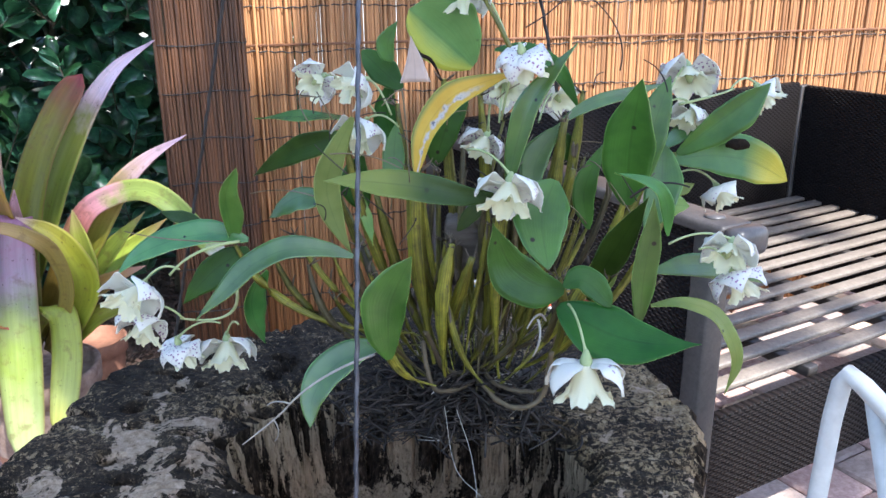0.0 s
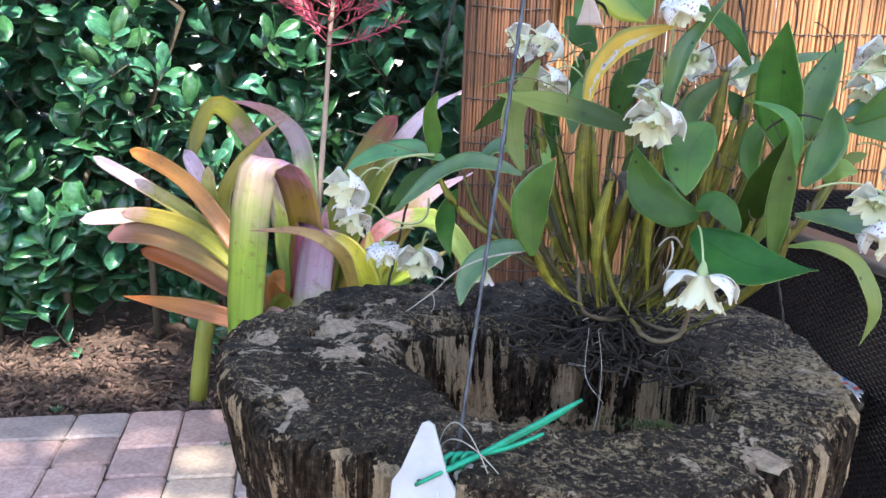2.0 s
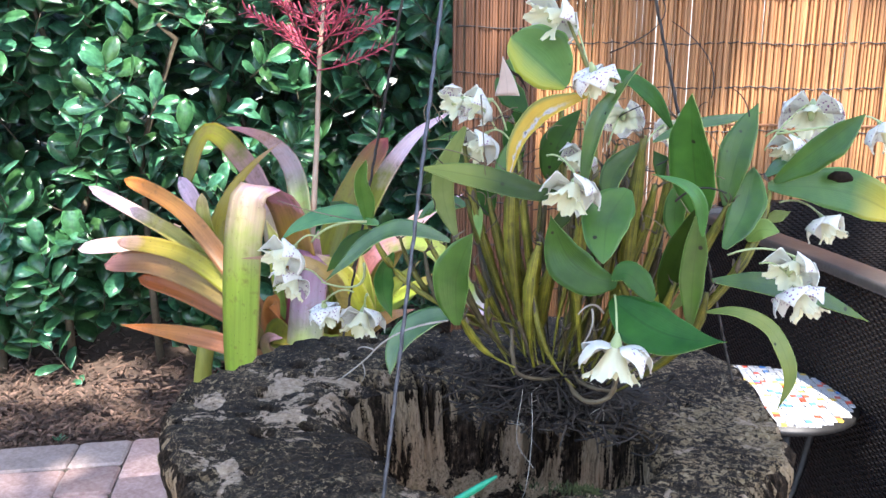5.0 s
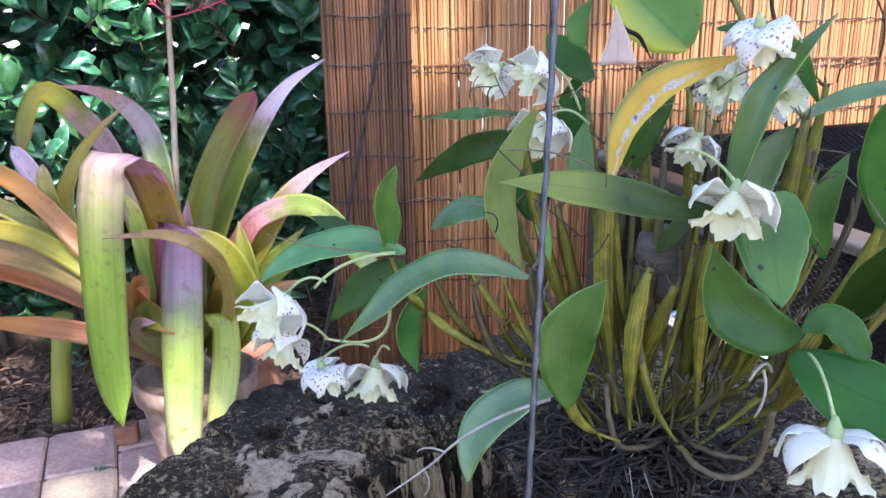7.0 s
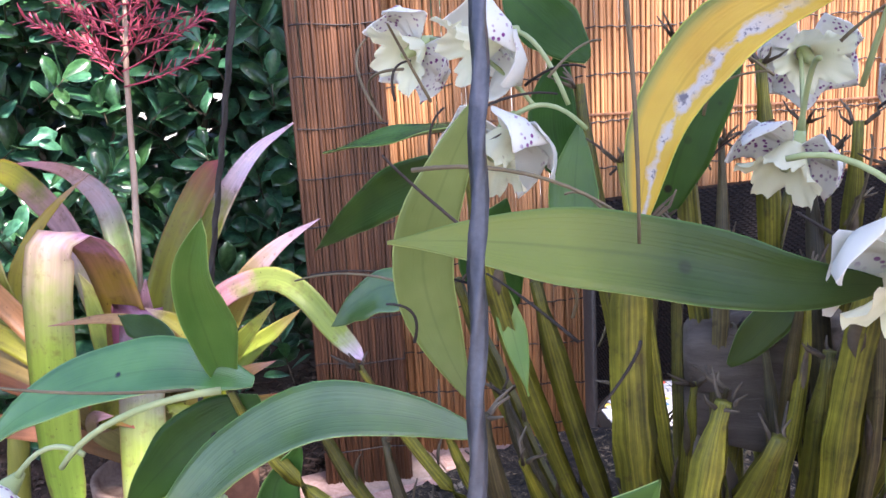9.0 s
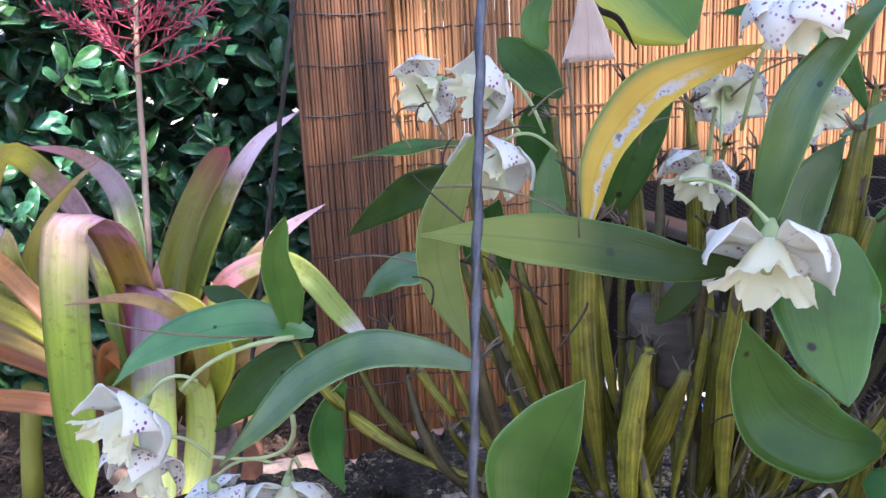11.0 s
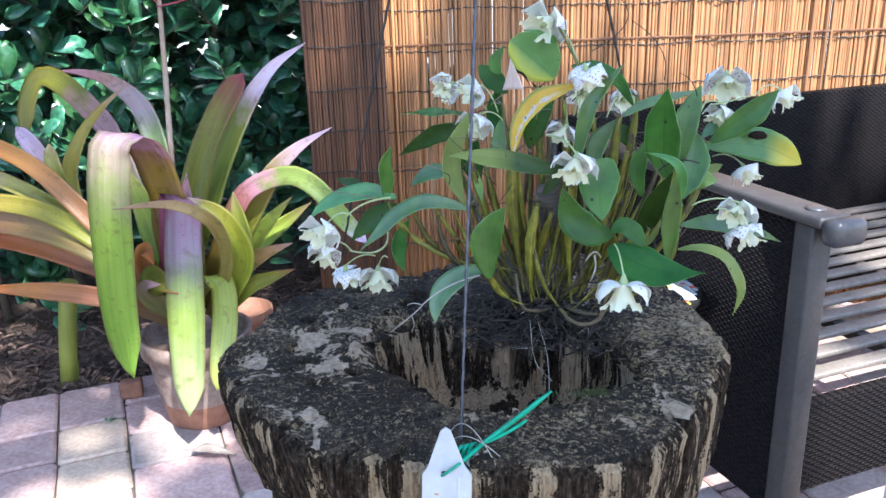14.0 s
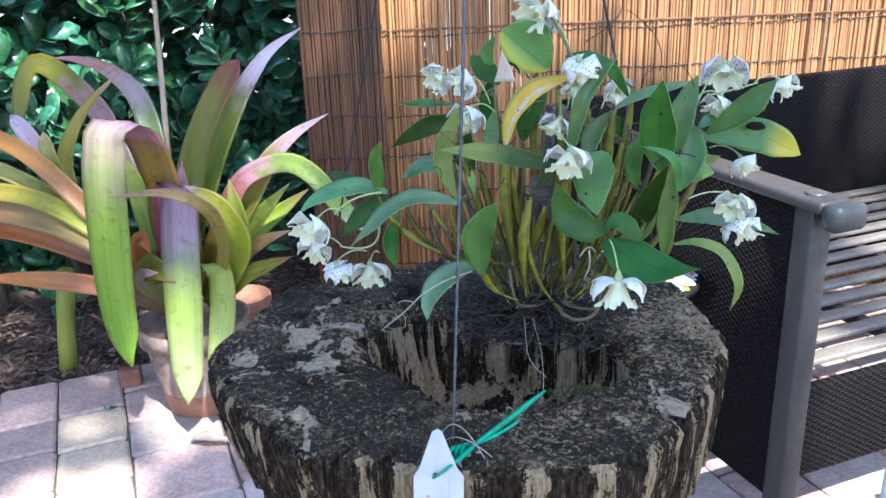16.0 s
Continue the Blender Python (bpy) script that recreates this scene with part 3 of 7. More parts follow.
TESSERA_YELLOW = simple("mosaic_yellow", (0.6, 0.36, 0.04), (0.75, 0.5, 0.10), 0.3, 60, 0.2, spread=0.2)
ENAMEL = simple("white_enamel", (0.60, 0.58, 0.52), (0.76, 0.74, 0.68), 0.4, 50, 0.15)
TEAL = simple("teal_sleeve", (0.025, 0.09, 0.12), (0.06, 0.17, 0.21), 0.5, 90, 0.3)
TAG = simple("tag_plastic", (0.42, 0.42, 0.41), (0.56, 0.56, 0.55), 0.38, 70, 0.2)
TAG_STAIN = simple("tag_rust", (0.34, 0.17, 0.06), (0.55, 0.36, 0.18), 0.8, 200, 0.2)
TIE = simple("tie_green", (0.004, 0.15, 0.07), (0.015, 0.36, 0.19), 0.4, 220, 0.3)
PUTTY = simple("putty", (0.15, 0.125, 0.095), (0.40, 0.36, 0.29), 0.8, 160, 0.6)
TRUNK = simple("tree_bark", (0.06, 0.045, 0.035), (0.2, 0.16, 0.13), 0.9, 25, 0.9, 0.01)

# ---- builders ----
ROOTS = {}
rnd = random.Random(7)


def thing(name, at, label, category, group="", kind="", turn=0.0):
    """An Empty at the base of a thing; its parts are built in its own axes."""
    ob = new(name)
    ob.empty_display_size = 0.05
    m = pose(*at, 0, 0, turn)
    ob.matrix_basis = m
    ROOTS[ob.name] = m.inverted()
    return tagged(ob, label, category, group, kind)


def as_mesh(name, bm, mat, smooth=True):
    me = bpy.data.meshes.new(name)
    bm.to_mesh(me)
    bm.free()
    for x in mat if isinstance(mat, (list, tuple)) else (mat,):
        me.materials.append(x)
    if smooth:
        me.polygons.foreach_set("use_smooth", [True] * len(me.polygons))
    return me


def part(name, bm, mat, parent, label="", world_axes=False, smooth=True):
    """Links a bmesh as one mesh object under a thing or a part."""
    me = bm if isinstance(bm, bpy.types.Mesh) else as_mesh(name, bm, mat, smooth)
    ob = new(name, me)
    if parent is not None:
        ob.parent = parent
        ROOTS[ob.name] = ROOTS[parent.name]
        if world_axes:
            me.transform(ROOTS[parent.name])
    else:
        ROOTS[ob.name] = Matrix()
    if label:
        tagged(ob, label)
    return ob


def piece(name, me, m, parent):
    """A piece that shares its mesh with its like, placed by m in its parent's axes."""
    ob = new(name, me)
    ob.parent, ob.matrix_basis = parent, m
    return ob


def tube(bm, points, radii, sides=8, closed_ends=True):
    """A tapered tube along points."""
    pts = [Vector(p) for p in points]
    if not hasattr(radii, "__len__"):
        radii = [radii] * len(pts)
    rings, side = [], None
    for i, p in enumerate(pts):
        d = (pts[min(i + 1, len(pts) - 1)] - pts[max(i - 1, 0)]).normalized()
        if side is None:
            side = d.orthogonal().normalized()
        side = (side - d * side.dot(d)).normalized()
        up = d.cross(side)
        rings.append([bm.verts.new(p + (side * math.cos(a) + up * math.sin(a)) * radii[i]) for a in (2 * math.pi * k / sides for k in range(sides))])
    for a, b in zip(rings, rings[1:]):
        for k in range(sides):
            bm.faces.new((a[k], a[(k + 1) % sides], b[(k + 1) % sides], b[k]))
    if closed_ends:
        bm.faces.new(list(reversed(rings[0])))
        bm.faces.new(rings[-1])
    return bm


def curve(b, m, t, n=12):
    """Points of the bend from b to t that passes through m."""
    b, m, t = Vector(b), Vector(m), Vector(t)
    c = m * 2 - (b + t) / 2
    return [b * (1 - s) ** 2 + c * 2 * s * (1 - s) + t * s * s for s in (k / n for k in range(n + 1))]


def box(bm, lo, hi, bevel=0.0, m=None):
    r = bmesh.ops.create_cube(bm, size=1)
    lo, hi = Vector(lo), Vector(hi)
    fit_in = Matrix.LocRotScale((lo + hi) / 2, None, hi - lo)
    bmesh.ops.transform(bm, matrix=m @ fit_in if m else fit_in, verts=r["verts"])
    if bevel:
        edges = list({e for v in r["verts"] for e in v.link_edges})
        bmesh.ops.bevel(bm, geom=edges, offset=bevel, segments=2, affect="EDGES", profile=0.5)
    return bm


def blade_profile(s, kind):
    if s >= 1:
        return 0.0
    if kind == "hanging":
        return min(1.0, 0.72 + 0.5 * s) * (1 - 0.30 * max(0, (s - 0.70) / 0.30) ** 1.5) * (1 - max(0, (s - 0.92) / 0.08) ** 1.3) ** 0.8
    if kind == "blunt":
        return min(1.0, 0.72 + 0.7 * s) * (1 - 0.25 * s) * math.sqrt(max(0.0, 1 - max(0.0, (s - 0.86) / 0.14) ** 2.4))
    if kind == "strap":
        return min(1.0, 0.70 + 0.8 * s) * (1 - max(0, (s - 0.52) / 0.48) ** 1.5) ** 0.95
    if kind == "wedge":
        return 1.0 - s
    if kind == "egg":
        return (min(1.0, s / 0.42) ** 0.55 if s < 0.42 else (1 - ((s - 0.42) / 0.58) ** 1.55)) * 0.98
    if kind == "paddle":
        return (0.10 + 0.90 * math.sin(math.pi / 2 * min(1.0, s / 0.60)) ** 1.1) * math.sqrt(max(0.0, 1 - max(0.0, (s - 0.52) / 0.48) ** 2.2))
    if kind == "round":
        return max(0.0, math.sin(math.pi * s ** 0.80)) ** 0.72
    return max(0.10 * (1 - s), (s ** 0.62) * (1 - s) ** 0.90 / 0.383)


def spine(points, n):
    """Even steps along a smooth bend through points."""
    p = [Vector(q) for q in points]
    p = [p[0] * 2 - p[1]] + p + [p[-1] * 2 - p[-2]]
    fine = []
    for i in range(1, len(p) - 2):
        for k in range(12):
            s = k / 12
            fine.append(0.5 * (p[i] * 2 + (p[i + 1] - p[i - 1]) * s + (p[i - 1] * 2 - p[i] * 5 + p[i + 1] * 4 - p[i + 2]) * s * s + (p[i] * 3 - p[i - 1] - p[i + 1] * 3 + p[i + 2]) * s ** 3))
    fine.append(p[-2])
    far = [0.0]
    for a, b in zip(fine, fine[1:]):
        far.append(far[-1] + (b - a).length)
    out, j = [], 0
    for k in range(n + 1):
        d = far[-1] * k / n
        while j < len(far) - 2 and far[j + 1] < d:
            j += 1
        out.append(fine[j].lerp(fine[j + 1], min(1.0, (d - far[j]) / max(1e-9, far[j + 1] - far[j]))))
    return out


def blade(bm, b, m, t, width, face=(0, -0.85, 0.5), fold=0.18, twist=0.0, n=14, across=6, thick=0.0007, kind="ovate", wavy=0.0, seed=0, skew=0.0, level=None, bowl=1.1):
    """A leaf along the bend b, m, t, or along the points b where m is None: face is the way its upper side looks, fold lifts its edges, twist turns it towards the tip; level holds its width along one line."""
    pts = spine(b, n) if m is None else curve(b, m, t, n)
    face = Vector(face).normalized()
    uv = bm.loops.layers.uv.verify()
    top, bottom = [], []
    length = (pts[-1] - pts[0]).length
    for i, p in enumerate(pts):
        s = i / n
        d = (pts[min(i + 1, n)] - pts[max(i - 1, 0)]).normalized()
        f = Matrix.Rotation(radians(twist) * s, 3, d) @ face
        side = d.cross(f).normalized() if level is None else (Vector(level) - d * d.dot(Vector(level))).normalized()
        nor = side.cross(d).normalized()
        w = max(width / 2 * blade_profile(s, kind), width * 0.012)
        ra, rb = [], []
        for k in range(across + 1):
            v = -1 + 2 * k / across
            lift = fold * abs(v) ** bowl * w + wavy * length * v * v * math.sin(s * 11 + seed + (1.7 if v > 0 else 0))
            q = p + side * w * (v + skew * math.sin(math.pi * s)) + nor * lift
            h = thick * (1 - 0.7 * abs(v)) / 2
            ra.append(bm.verts.new(q + nor * h))
            rb.append(bm.verts.new(q - nor * h))
        top.append(ra)
        bottom.append(rb)
    def put(q, su, under=0):
        fc = bm.faces.new(q)
        fc.material_index = under
        for lp, (a, c) in zip(fc.loops, su):
            lp[uv].uv = (a / n, c / across)
    for i in range(n):
        for k in range(across):
            put((top[i][k], top[i][k + 1], top[i + 1][k + 1], top[i + 1][k]), ((i, k), (i, k + 1), (i + 1, k + 1), (i + 1, k)))
            put((bottom[i][k + 1], bottom[i][k], bottom[i + 1][k], bottom[i + 1][k + 1]), ((i, k + 1), (i, k), (i + 1, k), (i + 1, k + 1)), 1)
        put((bottom[i][0], top[i][0], top[i + 1][0], bottom[i + 1][0]), ((i, 0), (i, 0), (i + 1, 0), (i + 1, 0)))
        put((top[i][across], bottom[i][across], bottom[i + 1][across], top[i + 1][across]), ((i, across), (i, across), (i + 1, across), (i + 1, across)))
    for r in (0, n):
        for k in range(across):
            q = (top[r][k + 1], top[r][k], bottom[r][k], bottom[r][k + 1])
            put(q if r == 0 else tuple(reversed(q)), ((r, k),) * 4)
    return bm

# ---- ground, bed, paving frame ----
PAVE_O, PAVE_TURN = Vector((-1.837, 1.617, 0)), 34.0
PAVE = pose(*PAVE_O, 0, 0, PAVE_TURN)      # local x along the bed's edge, local -y towards the viewer


def paved(x, y, z=0.0):
    return PAVE @ Vector((x, y, z))


bm = bmesh.new()
bmesh.ops.create_grid(bm, x_segments=2, y_segments=2, size=400)
ground = part("ground", bm, SOIL, None)
ground.location.z = -0.035
tagged(ground, "dark soil and bark mulch ground under the hedge", "ground", kind="structure")

bm = bmesh.new()
for k in range(11000):
    x, y = rnd.uniform(-2.6, 1.5), 0.055 + abs(rnd.gauss(0, 0.42))
    if k % 5 == 0:                             # the bed turns the corner of the paving
        x, y = -0.225 - abs(rnd.gauss(0, 0.30)), rnd.uniform(-1.2, 0.1)
    p = paved(x, y, rnd.uniform(-0.03, -0.006))
    ln, wd = min(0.045, rnd.lognormvariate(-4.4, 0.55)), rnd.uniform(0.002, 0.006)
    if k % 45 == 0:
        ln, wd = 0.05 + 0.05 * (k % 7) / 7, 0.0025      # long shreds and twigs
    m = pose(*p, rnd.gauss(0, 18), rnd.gauss(0, 18), rnd.uniform(0, 360))
    q = [bm.verts.new(m @ Vector(c)) for c in ((-ln, -wd * 0.6, 0), (-ln * 0.2, -wd, 0.003), (ln, -wd * 0.3, 0), (ln * 0.8, wd * 0.5, 0.002), (-ln * 0.3, wd, 0.004), (-ln, wd * 0.5, 0))]
    top = [bm.verts.new(v.co + Vector((0, 0, 0.005))) for v in q]
    bm.faces.new(top)
    for a in range(6):
        bm.faces.new((q[a], q[(a + 1) % 6], top[(a + 1) % 6], top[a]))
mulch = part("mulch", bm, CHIP, None, smooth=False)
tagged(mulch, "brown shredded bark mulch scattered over the bed", "mulch", kind="stuff")

# ---- hedge ----
hedge = thing("hedge", paved(-0.2, 0.75), "dense green hedge with glossy rounded leaves on woody stems", "hedge")


def hedge_leaf(kind):
    bm = bmesh.new()
    ln, wd, dip = ((0.112, 0.058, 0.006), (0.100, 0.054, -0.004), (0.120, 0.056, -0.010), (0.128, 0.070, -0.004))[kind]
    blade(bm, (0, 0, 0), (0, ln * 0.5, 0.005), (0, ln, dip), wd, (0, 0, 1), 0.10, n=5 if kind == 3 else 8, across=2, thick=0.0008, kind="paddle")
    return as_mesh("hedge_leaf", bm, HEDGE)


LEAVES = [hedge_leaf(k) for k in range(4)]
SHAPES = [([v.co.copy() for v in me.vertices], [tuple(p.vertices) for p in me.polygons], [tuple(lp.uv) for lp in me.uv_layers[0].data]) for me in LEAVES]
inv = ROOTS[hedge.name]
singles, verts, faces, uvs = 0, [], [], []
stems = bmesh.new()
m0 = inv @ PAVE
for k in range(3900):
    x, z = rnd.uniform(-2.8, 1.9), 0.05 + 2.45 * rnd.random()
    deep = 0.0 if k < 720 else 1.0
    y = 0.30 + 0.30 * max(0.0, 1 - z / 0.45) + (0.30 * rnd.random() if deep < 0.5 else rnd.uniform(0.30, 1.35)) + 0.12 * noise.noise((x * 2.2, z * 2.2, 3.1))
    if not deep and z < 0.9 and rnd.random() < 0.65:
        continue
    if not deep and noise.noise((x * 3.1, z * 3.1, y * 2 + 8.0)) < -0.12:
        continue
    out = Vector((rnd.gauss(0, 0.5), rnd.gauss(-0.55, 0.45), rnd.uniform(0.35, 1.1))).normalized()
    tip = Vector((x, y, z))
    start = tip - out * rnd.uniform(0.10, 0.20)
    tube(stems, [m0 @ start, m0 @ ((start + tip) / 2 + Vector((0, 0, -0.006))), m0 @ tip], [0.0024, 0.002, 0.0012], 4)
    side = out.orthogonal().normalized()
    count, spin = rnd.randint(6, 9), rnd.uniform(0, 6.28)
    for j in range(count):
        s = 0.15 + 0.85 * j / (count - 1)
        p = start.lerp(tip, s)
        a = spin + j * 2.4
        across = side * math.cos(a) + out.cross(side) * math.sin(a)
        way = (across + out * (0.15 + 1.0 * s * s) + Vector((rnd.gauss(0, 0.15), 0, rnd.gauss(0.1, 0.15)))).normalized()
        nor = out - way * out.dot(way) + Vector((rnd.gauss(0, 0.2), rnd.gauss(-0.55, 0.25), 0.35))
        nor = (nor - way * nor.dot(way)).normalized()
        size = rnd.uniform(0.7, 1.15) * (0.8 if j == count - 1 else 1)
        m = m0 @ Matrix.Translation(p + way * 0.006) @ Matrix((way.cross(nor), way, nor)).transposed().to_4x4() @ Matrix.Scale(size, 4)
        kind = rnd.randrange(3) if deep < 0.5 else 3
        if y < 0.55 and singles < 300 and -1.5 < x < 0.9 and 0.3 < z < 1.5 and rnd.random() < 0.4:
            piece("leaf", LEAVES[kind], m, hedge)
            singles += 1
        else:
            co, fs, tx = SHAPES[kind]
            base = len(verts)
            verts.extend(m @ c for c in co)
            faces.extend(tuple(i + base for i in f) for f in fs)
            uvs.extend(tx)
me = bpy.data.meshes.new("foliage")
me.from_pydata(verts, [], faces)
me.materials.append(HEDGE)
me.uv_layers.new().data.foreach_set("uv", [c for t in uvs for c in t])
me.polygons.foreach_set("use_smooth", [True] * len(me.polygons))
tagged(part("foliage", me, HEDGE, hedge), kind="stuff")
tagged(part("twig", stems, HEDGE_STEM, hedge), kind="stuff")
for k in range(15):
    bm = bmesh.new()
    x = -2.6 + 0.3 * k + rnd.uniform(-0.1, 0.1)
    p = [PAVE @ Vector((x + rnd.uniform(-0.08, 0.08) * j, 0.82 + rnd.uniform(-0.06, 0.06) * j, 0.42 * j - 0.04)) for j in range(6)]
    tube(bm, p, [0.016, 0.014, 0.012, 0.010, 0.008, 0.005], 6)
    part("stem", bm, HEDGE_STEM, hedge, world_axes=True)

bm = bmesh.new()
box(bm, (-6.0, 4.4, -0.04), (8.0, 4.6, 2.3), 0.01)
bmesh.ops.transform(bm, matrix=PAVE, verts=bm.verts)
tagged(part("wall_far", bm, STUCCO, None, smooth=False), "pale sunlit garden wall behind the hedge", "wall", kind="structure")

# ---- reed screen and wrapped post ----
FENCE_TURN = 15.5
fence = thing("reed_fence", (-0.70, 2.45, 0), "amber reed screen fence tied with dark wire", "fence", kind="structure", turn=FENCE_TURN)


def reed_mesh(height, seed):
    r = random.Random(seed)
    bm = bmesh.new()
    rad = r.uniform(0.0041, 0.0057)
    pts = [(r.gauss(0, 0.0011), r.gauss(0, 0.001), height * k / 5) for k in range(6)]
    tube(bm, pts, [rad * r.uniform(0.9, 1.1) for k in range(6)], 6)
    return as_mesh("reed", bm, REED)


REEDS = [reed_mesh(1.95, s) for s in range(8)]
for k in range(300):
    if rnd.random() < 0.012:
        continue
    piece("reed", REEDS[k % 8], pose(0.005 + k * 0.0088 + rnd.gauss(0, 0.0012), rnd.gauss(0, 0.0025), rnd.uniform(-0.02, 0.0), rnd.gauss(0, 0.12), rnd.gauss(0, 0.12), rnd.uniform(0, 360)), fence)
bm = bmesh.new()
for k in range(800):
    x = 0.004 + k * 0.0050
    tube(bm, [(x, 0.0075 + rnd.gauss(0, 0.001), 0), (x + rnd.gauss(0, 0.004), 0.0075, 1.95)], rnd.uniform(0.0034, 0.0044), 4)
for k in range(150):
    x = 2.65 + k * 0.0088
    tube(bm, [(x, rnd.gauss(0, 0.002), 0), (x + rnd.gauss(0, 0.003), 0, 1.95)], 0.0043, 6)
tagged(part("reeds", bm, REED, fence), kind="stuff")
for j in range(15):
    bm = bmesh.new()
    z = 0.06 + 0.127 * j
    tube(bm, [(0.02 * k, -0.006 - 0.0015 * (k % 2), z + 0.003 * math.sin(k * 0.37 + j) + (0.002 if k % 2 else -0.002)) for k in range(200)], 0.0021, 5)
    part("tie_wire", bm, RUST, fence)
bm = bmesh.new()
box(bm, (0.0, -0.0095, 0.965), (4.0, -0.0055, 0.972), 0.001)
part("rail", bm, REED_POST_SHADE, fence)
for k in range(4):
    bm = bmesh.new()
    box(bm, (0.75 + k * 0.83, 0.013, -0.03), (0.775 + k * 0.83, 0.03, 1.95), 0.002)
    part("upright", bm, HEDGE_STEM, fence)

post = thing("wrapped_post", (-0.845, 2.235, 0), "square post wrapped in amber reed matting", "post", turn=FENCE_TURN)
bm = bmesh.new()
box(bm, (0.012, 0.012, -0.03), (0.223, 0.2, 1.95), 0.004)
part("core", bm, HEDGE_STEM, post)
# fence reeds again, in the colour darkened for shade
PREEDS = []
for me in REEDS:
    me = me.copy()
    me.materials[0] = REED_POST_SHADE
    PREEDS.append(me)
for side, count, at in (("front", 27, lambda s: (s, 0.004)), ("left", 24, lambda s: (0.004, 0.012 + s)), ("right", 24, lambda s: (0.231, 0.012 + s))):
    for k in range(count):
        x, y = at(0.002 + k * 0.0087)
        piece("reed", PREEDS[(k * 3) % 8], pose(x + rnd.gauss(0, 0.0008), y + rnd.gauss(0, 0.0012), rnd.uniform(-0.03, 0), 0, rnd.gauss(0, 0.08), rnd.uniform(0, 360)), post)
for j in range(15):
    bm = bmesh.new()
    z = 0.10 + 0.127 * j
    pts = [(0.238, 0.2, z)] + [(0.238 - 0.0, 0.0, z)] + [(0.238 - 0.02 * k, -0.003 - 0.001 * (k % 2), z + 0.004 * math.sin(k * 0.5 + j)) for k in range(1, 12)] + [(-0.003, -0.002, z), (-0.003, 0.2, z)]
    tube(bm, pts, 0.0022, 5)
    part("tie_wire", bm, RUST, post)

# ---- garden sofa without cushions ----
def weave_box(name, parent, lo, hi, along, label=""):
    bm = bmesh.new()
    box(bm, lo, hi, 0.006)
    uv = bm.loops.layers.uv.verify()
    for f in bm.faces:
        for lp in f.loops:
            c = lp.vert.co
            lp[uv].uv = (c.x if along == "x" else c.y, c.z)
    return part(name, bm, WICKER, parent, label)


sofa = thing("garden_sofa", (0.417, 1.377, 0), "dark brown wicker garden sofa with bare slatted seat, no cushions", "sofa", turn=32.8)
SW, SD = 1.44, 0.94
ARM, SEAT, BACK = 0.775, 0.400, 0.800
for x, y, h in ((0, 0, ARM - 0.023), (SW, 0, ARM - 0.023), (0, SD, BACK - 0.01), (SW, SD, BACK - 0.01)):
    bm = bmesh.new()
    box(bm, (x - 0.024, y - 0.02, 0), (x + 0.024, y + 0.026, h), 0.005)
    part("leg", bm, FRAME, sofa)
weave_box("side_panel", sofa, (-0.016, 0.027, 0.13), (0.014, SD - 0.02, ARM - 0.024), "y")
weave_box("side_panel", sofa, (SW - 0.014, 0.027, 0.13), (SW + 0.016, SD - 0.02, BACK - 0.01), "y")
weave_box("back_panel", sofa, (0.025, SD - 0.014, 0.13), (SW - 0.025, SD + 0.02, BACK), "x")
weave_box("front_apron", sofa, (0.025, -0.012, SEAT - 0.215), (SW - 0.025, 0.014, SEAT - 0.014), "x")
bm = bmesh.new()
box(bm, (-0.036, -0.045, ARM - 0.022), (0.036, SD, ARM), 0.006)
arm = part("arm_rail", bm, FRAME, sofa, "brown metal arm cap")
bm = bmesh.new()
box(bm, (-0.038, -0.084, ARM - 0.048), (0.038, -0.043, ARM + 0.002), 0.014)
part("end_cap", bm, PLASTIC, arm, "rounded grey plastic end cap")
bm = bmesh.new()
tube(bm, [(0, 0.004, ARM - 0.002), (0, 0.004, ARM + 0.003), (0, 0.004, ARM + 0.005)], [0.018, 0.018, 0.012], 16)
part("bolt_cover", bm, PLASTIC, arm)
for k in range(13):
    bm = bmesh.new()
    y = 0.035 + k * 0.0685
    box(bm, (0.022, y, SEAT), (SW - 0.02, y + 0.036, SEAT + 0.012), 0.003)
    part("slat", bm, SLAT, sofa)
for x in (0.34, 0.70, 1.05):
    bm = bmesh.new()
    box(bm, (x, 0.02, SEAT - 0.026), (x + 0.03, SD - 0.02, SEAT - 0.002), 0.003)
    part("cross_bar", bm, FRAME, sofa)

# ---- mosaic side table ----
table = thing("mosaic_table", (0.093, 1.592, 0), "small round white mosaic table with black iron legs", "table", turn=20)
TR, TH = 0.163, 0.53
bm = bmesh.new()
tube(bm, [(0, 0, TH - 0.016), (0, 0, TH - 0.014), (0, 0, TH - 0.003), (0, 0, TH - 0.003)], [TR - 0.004, TR, TR, TR - 0.006], 48)
top = part("tabletop", bm, IRON, table, "round top in a black iron rim")
bm = bmesh.new()
step = 0.0118
for i in range(-14, 15):
    for j in range(-14, 15):
        x, y = i * step + rnd.gauss(0, 0.0006), j * step + rnd.gauss(0, 0.0006)
        if math.hypot(x, y) > TR - 0.012:
            continue
        h = 0.0052
        q = [(x + a * h + rnd.gauss(0, 0.0005), y + b * h + rnd.gauss(0, 0.0005)) for a, b in ((-1, -1), (1, -1), (1, 1), (-1, 1))]
        lo = [bm.verts.new((a, b, TH - 0.004)) for a, b in q]
        hi = [bm.verts.new((a * 0.997, b * 0.997, TH)) for a, b in q]
        r = rnd.random()
        mi = 0 if r < 0.86 else 1 + int((r - 0.86) / 0.14 * 3)
        for f in [bm.faces.new(hi)] + [bm.faces.new((lo[a], lo[(a + 1) % 4], hi[(a + 1) % 4], hi[a])) for a in range(4)]:
            f.material_index = min(mi, 3)
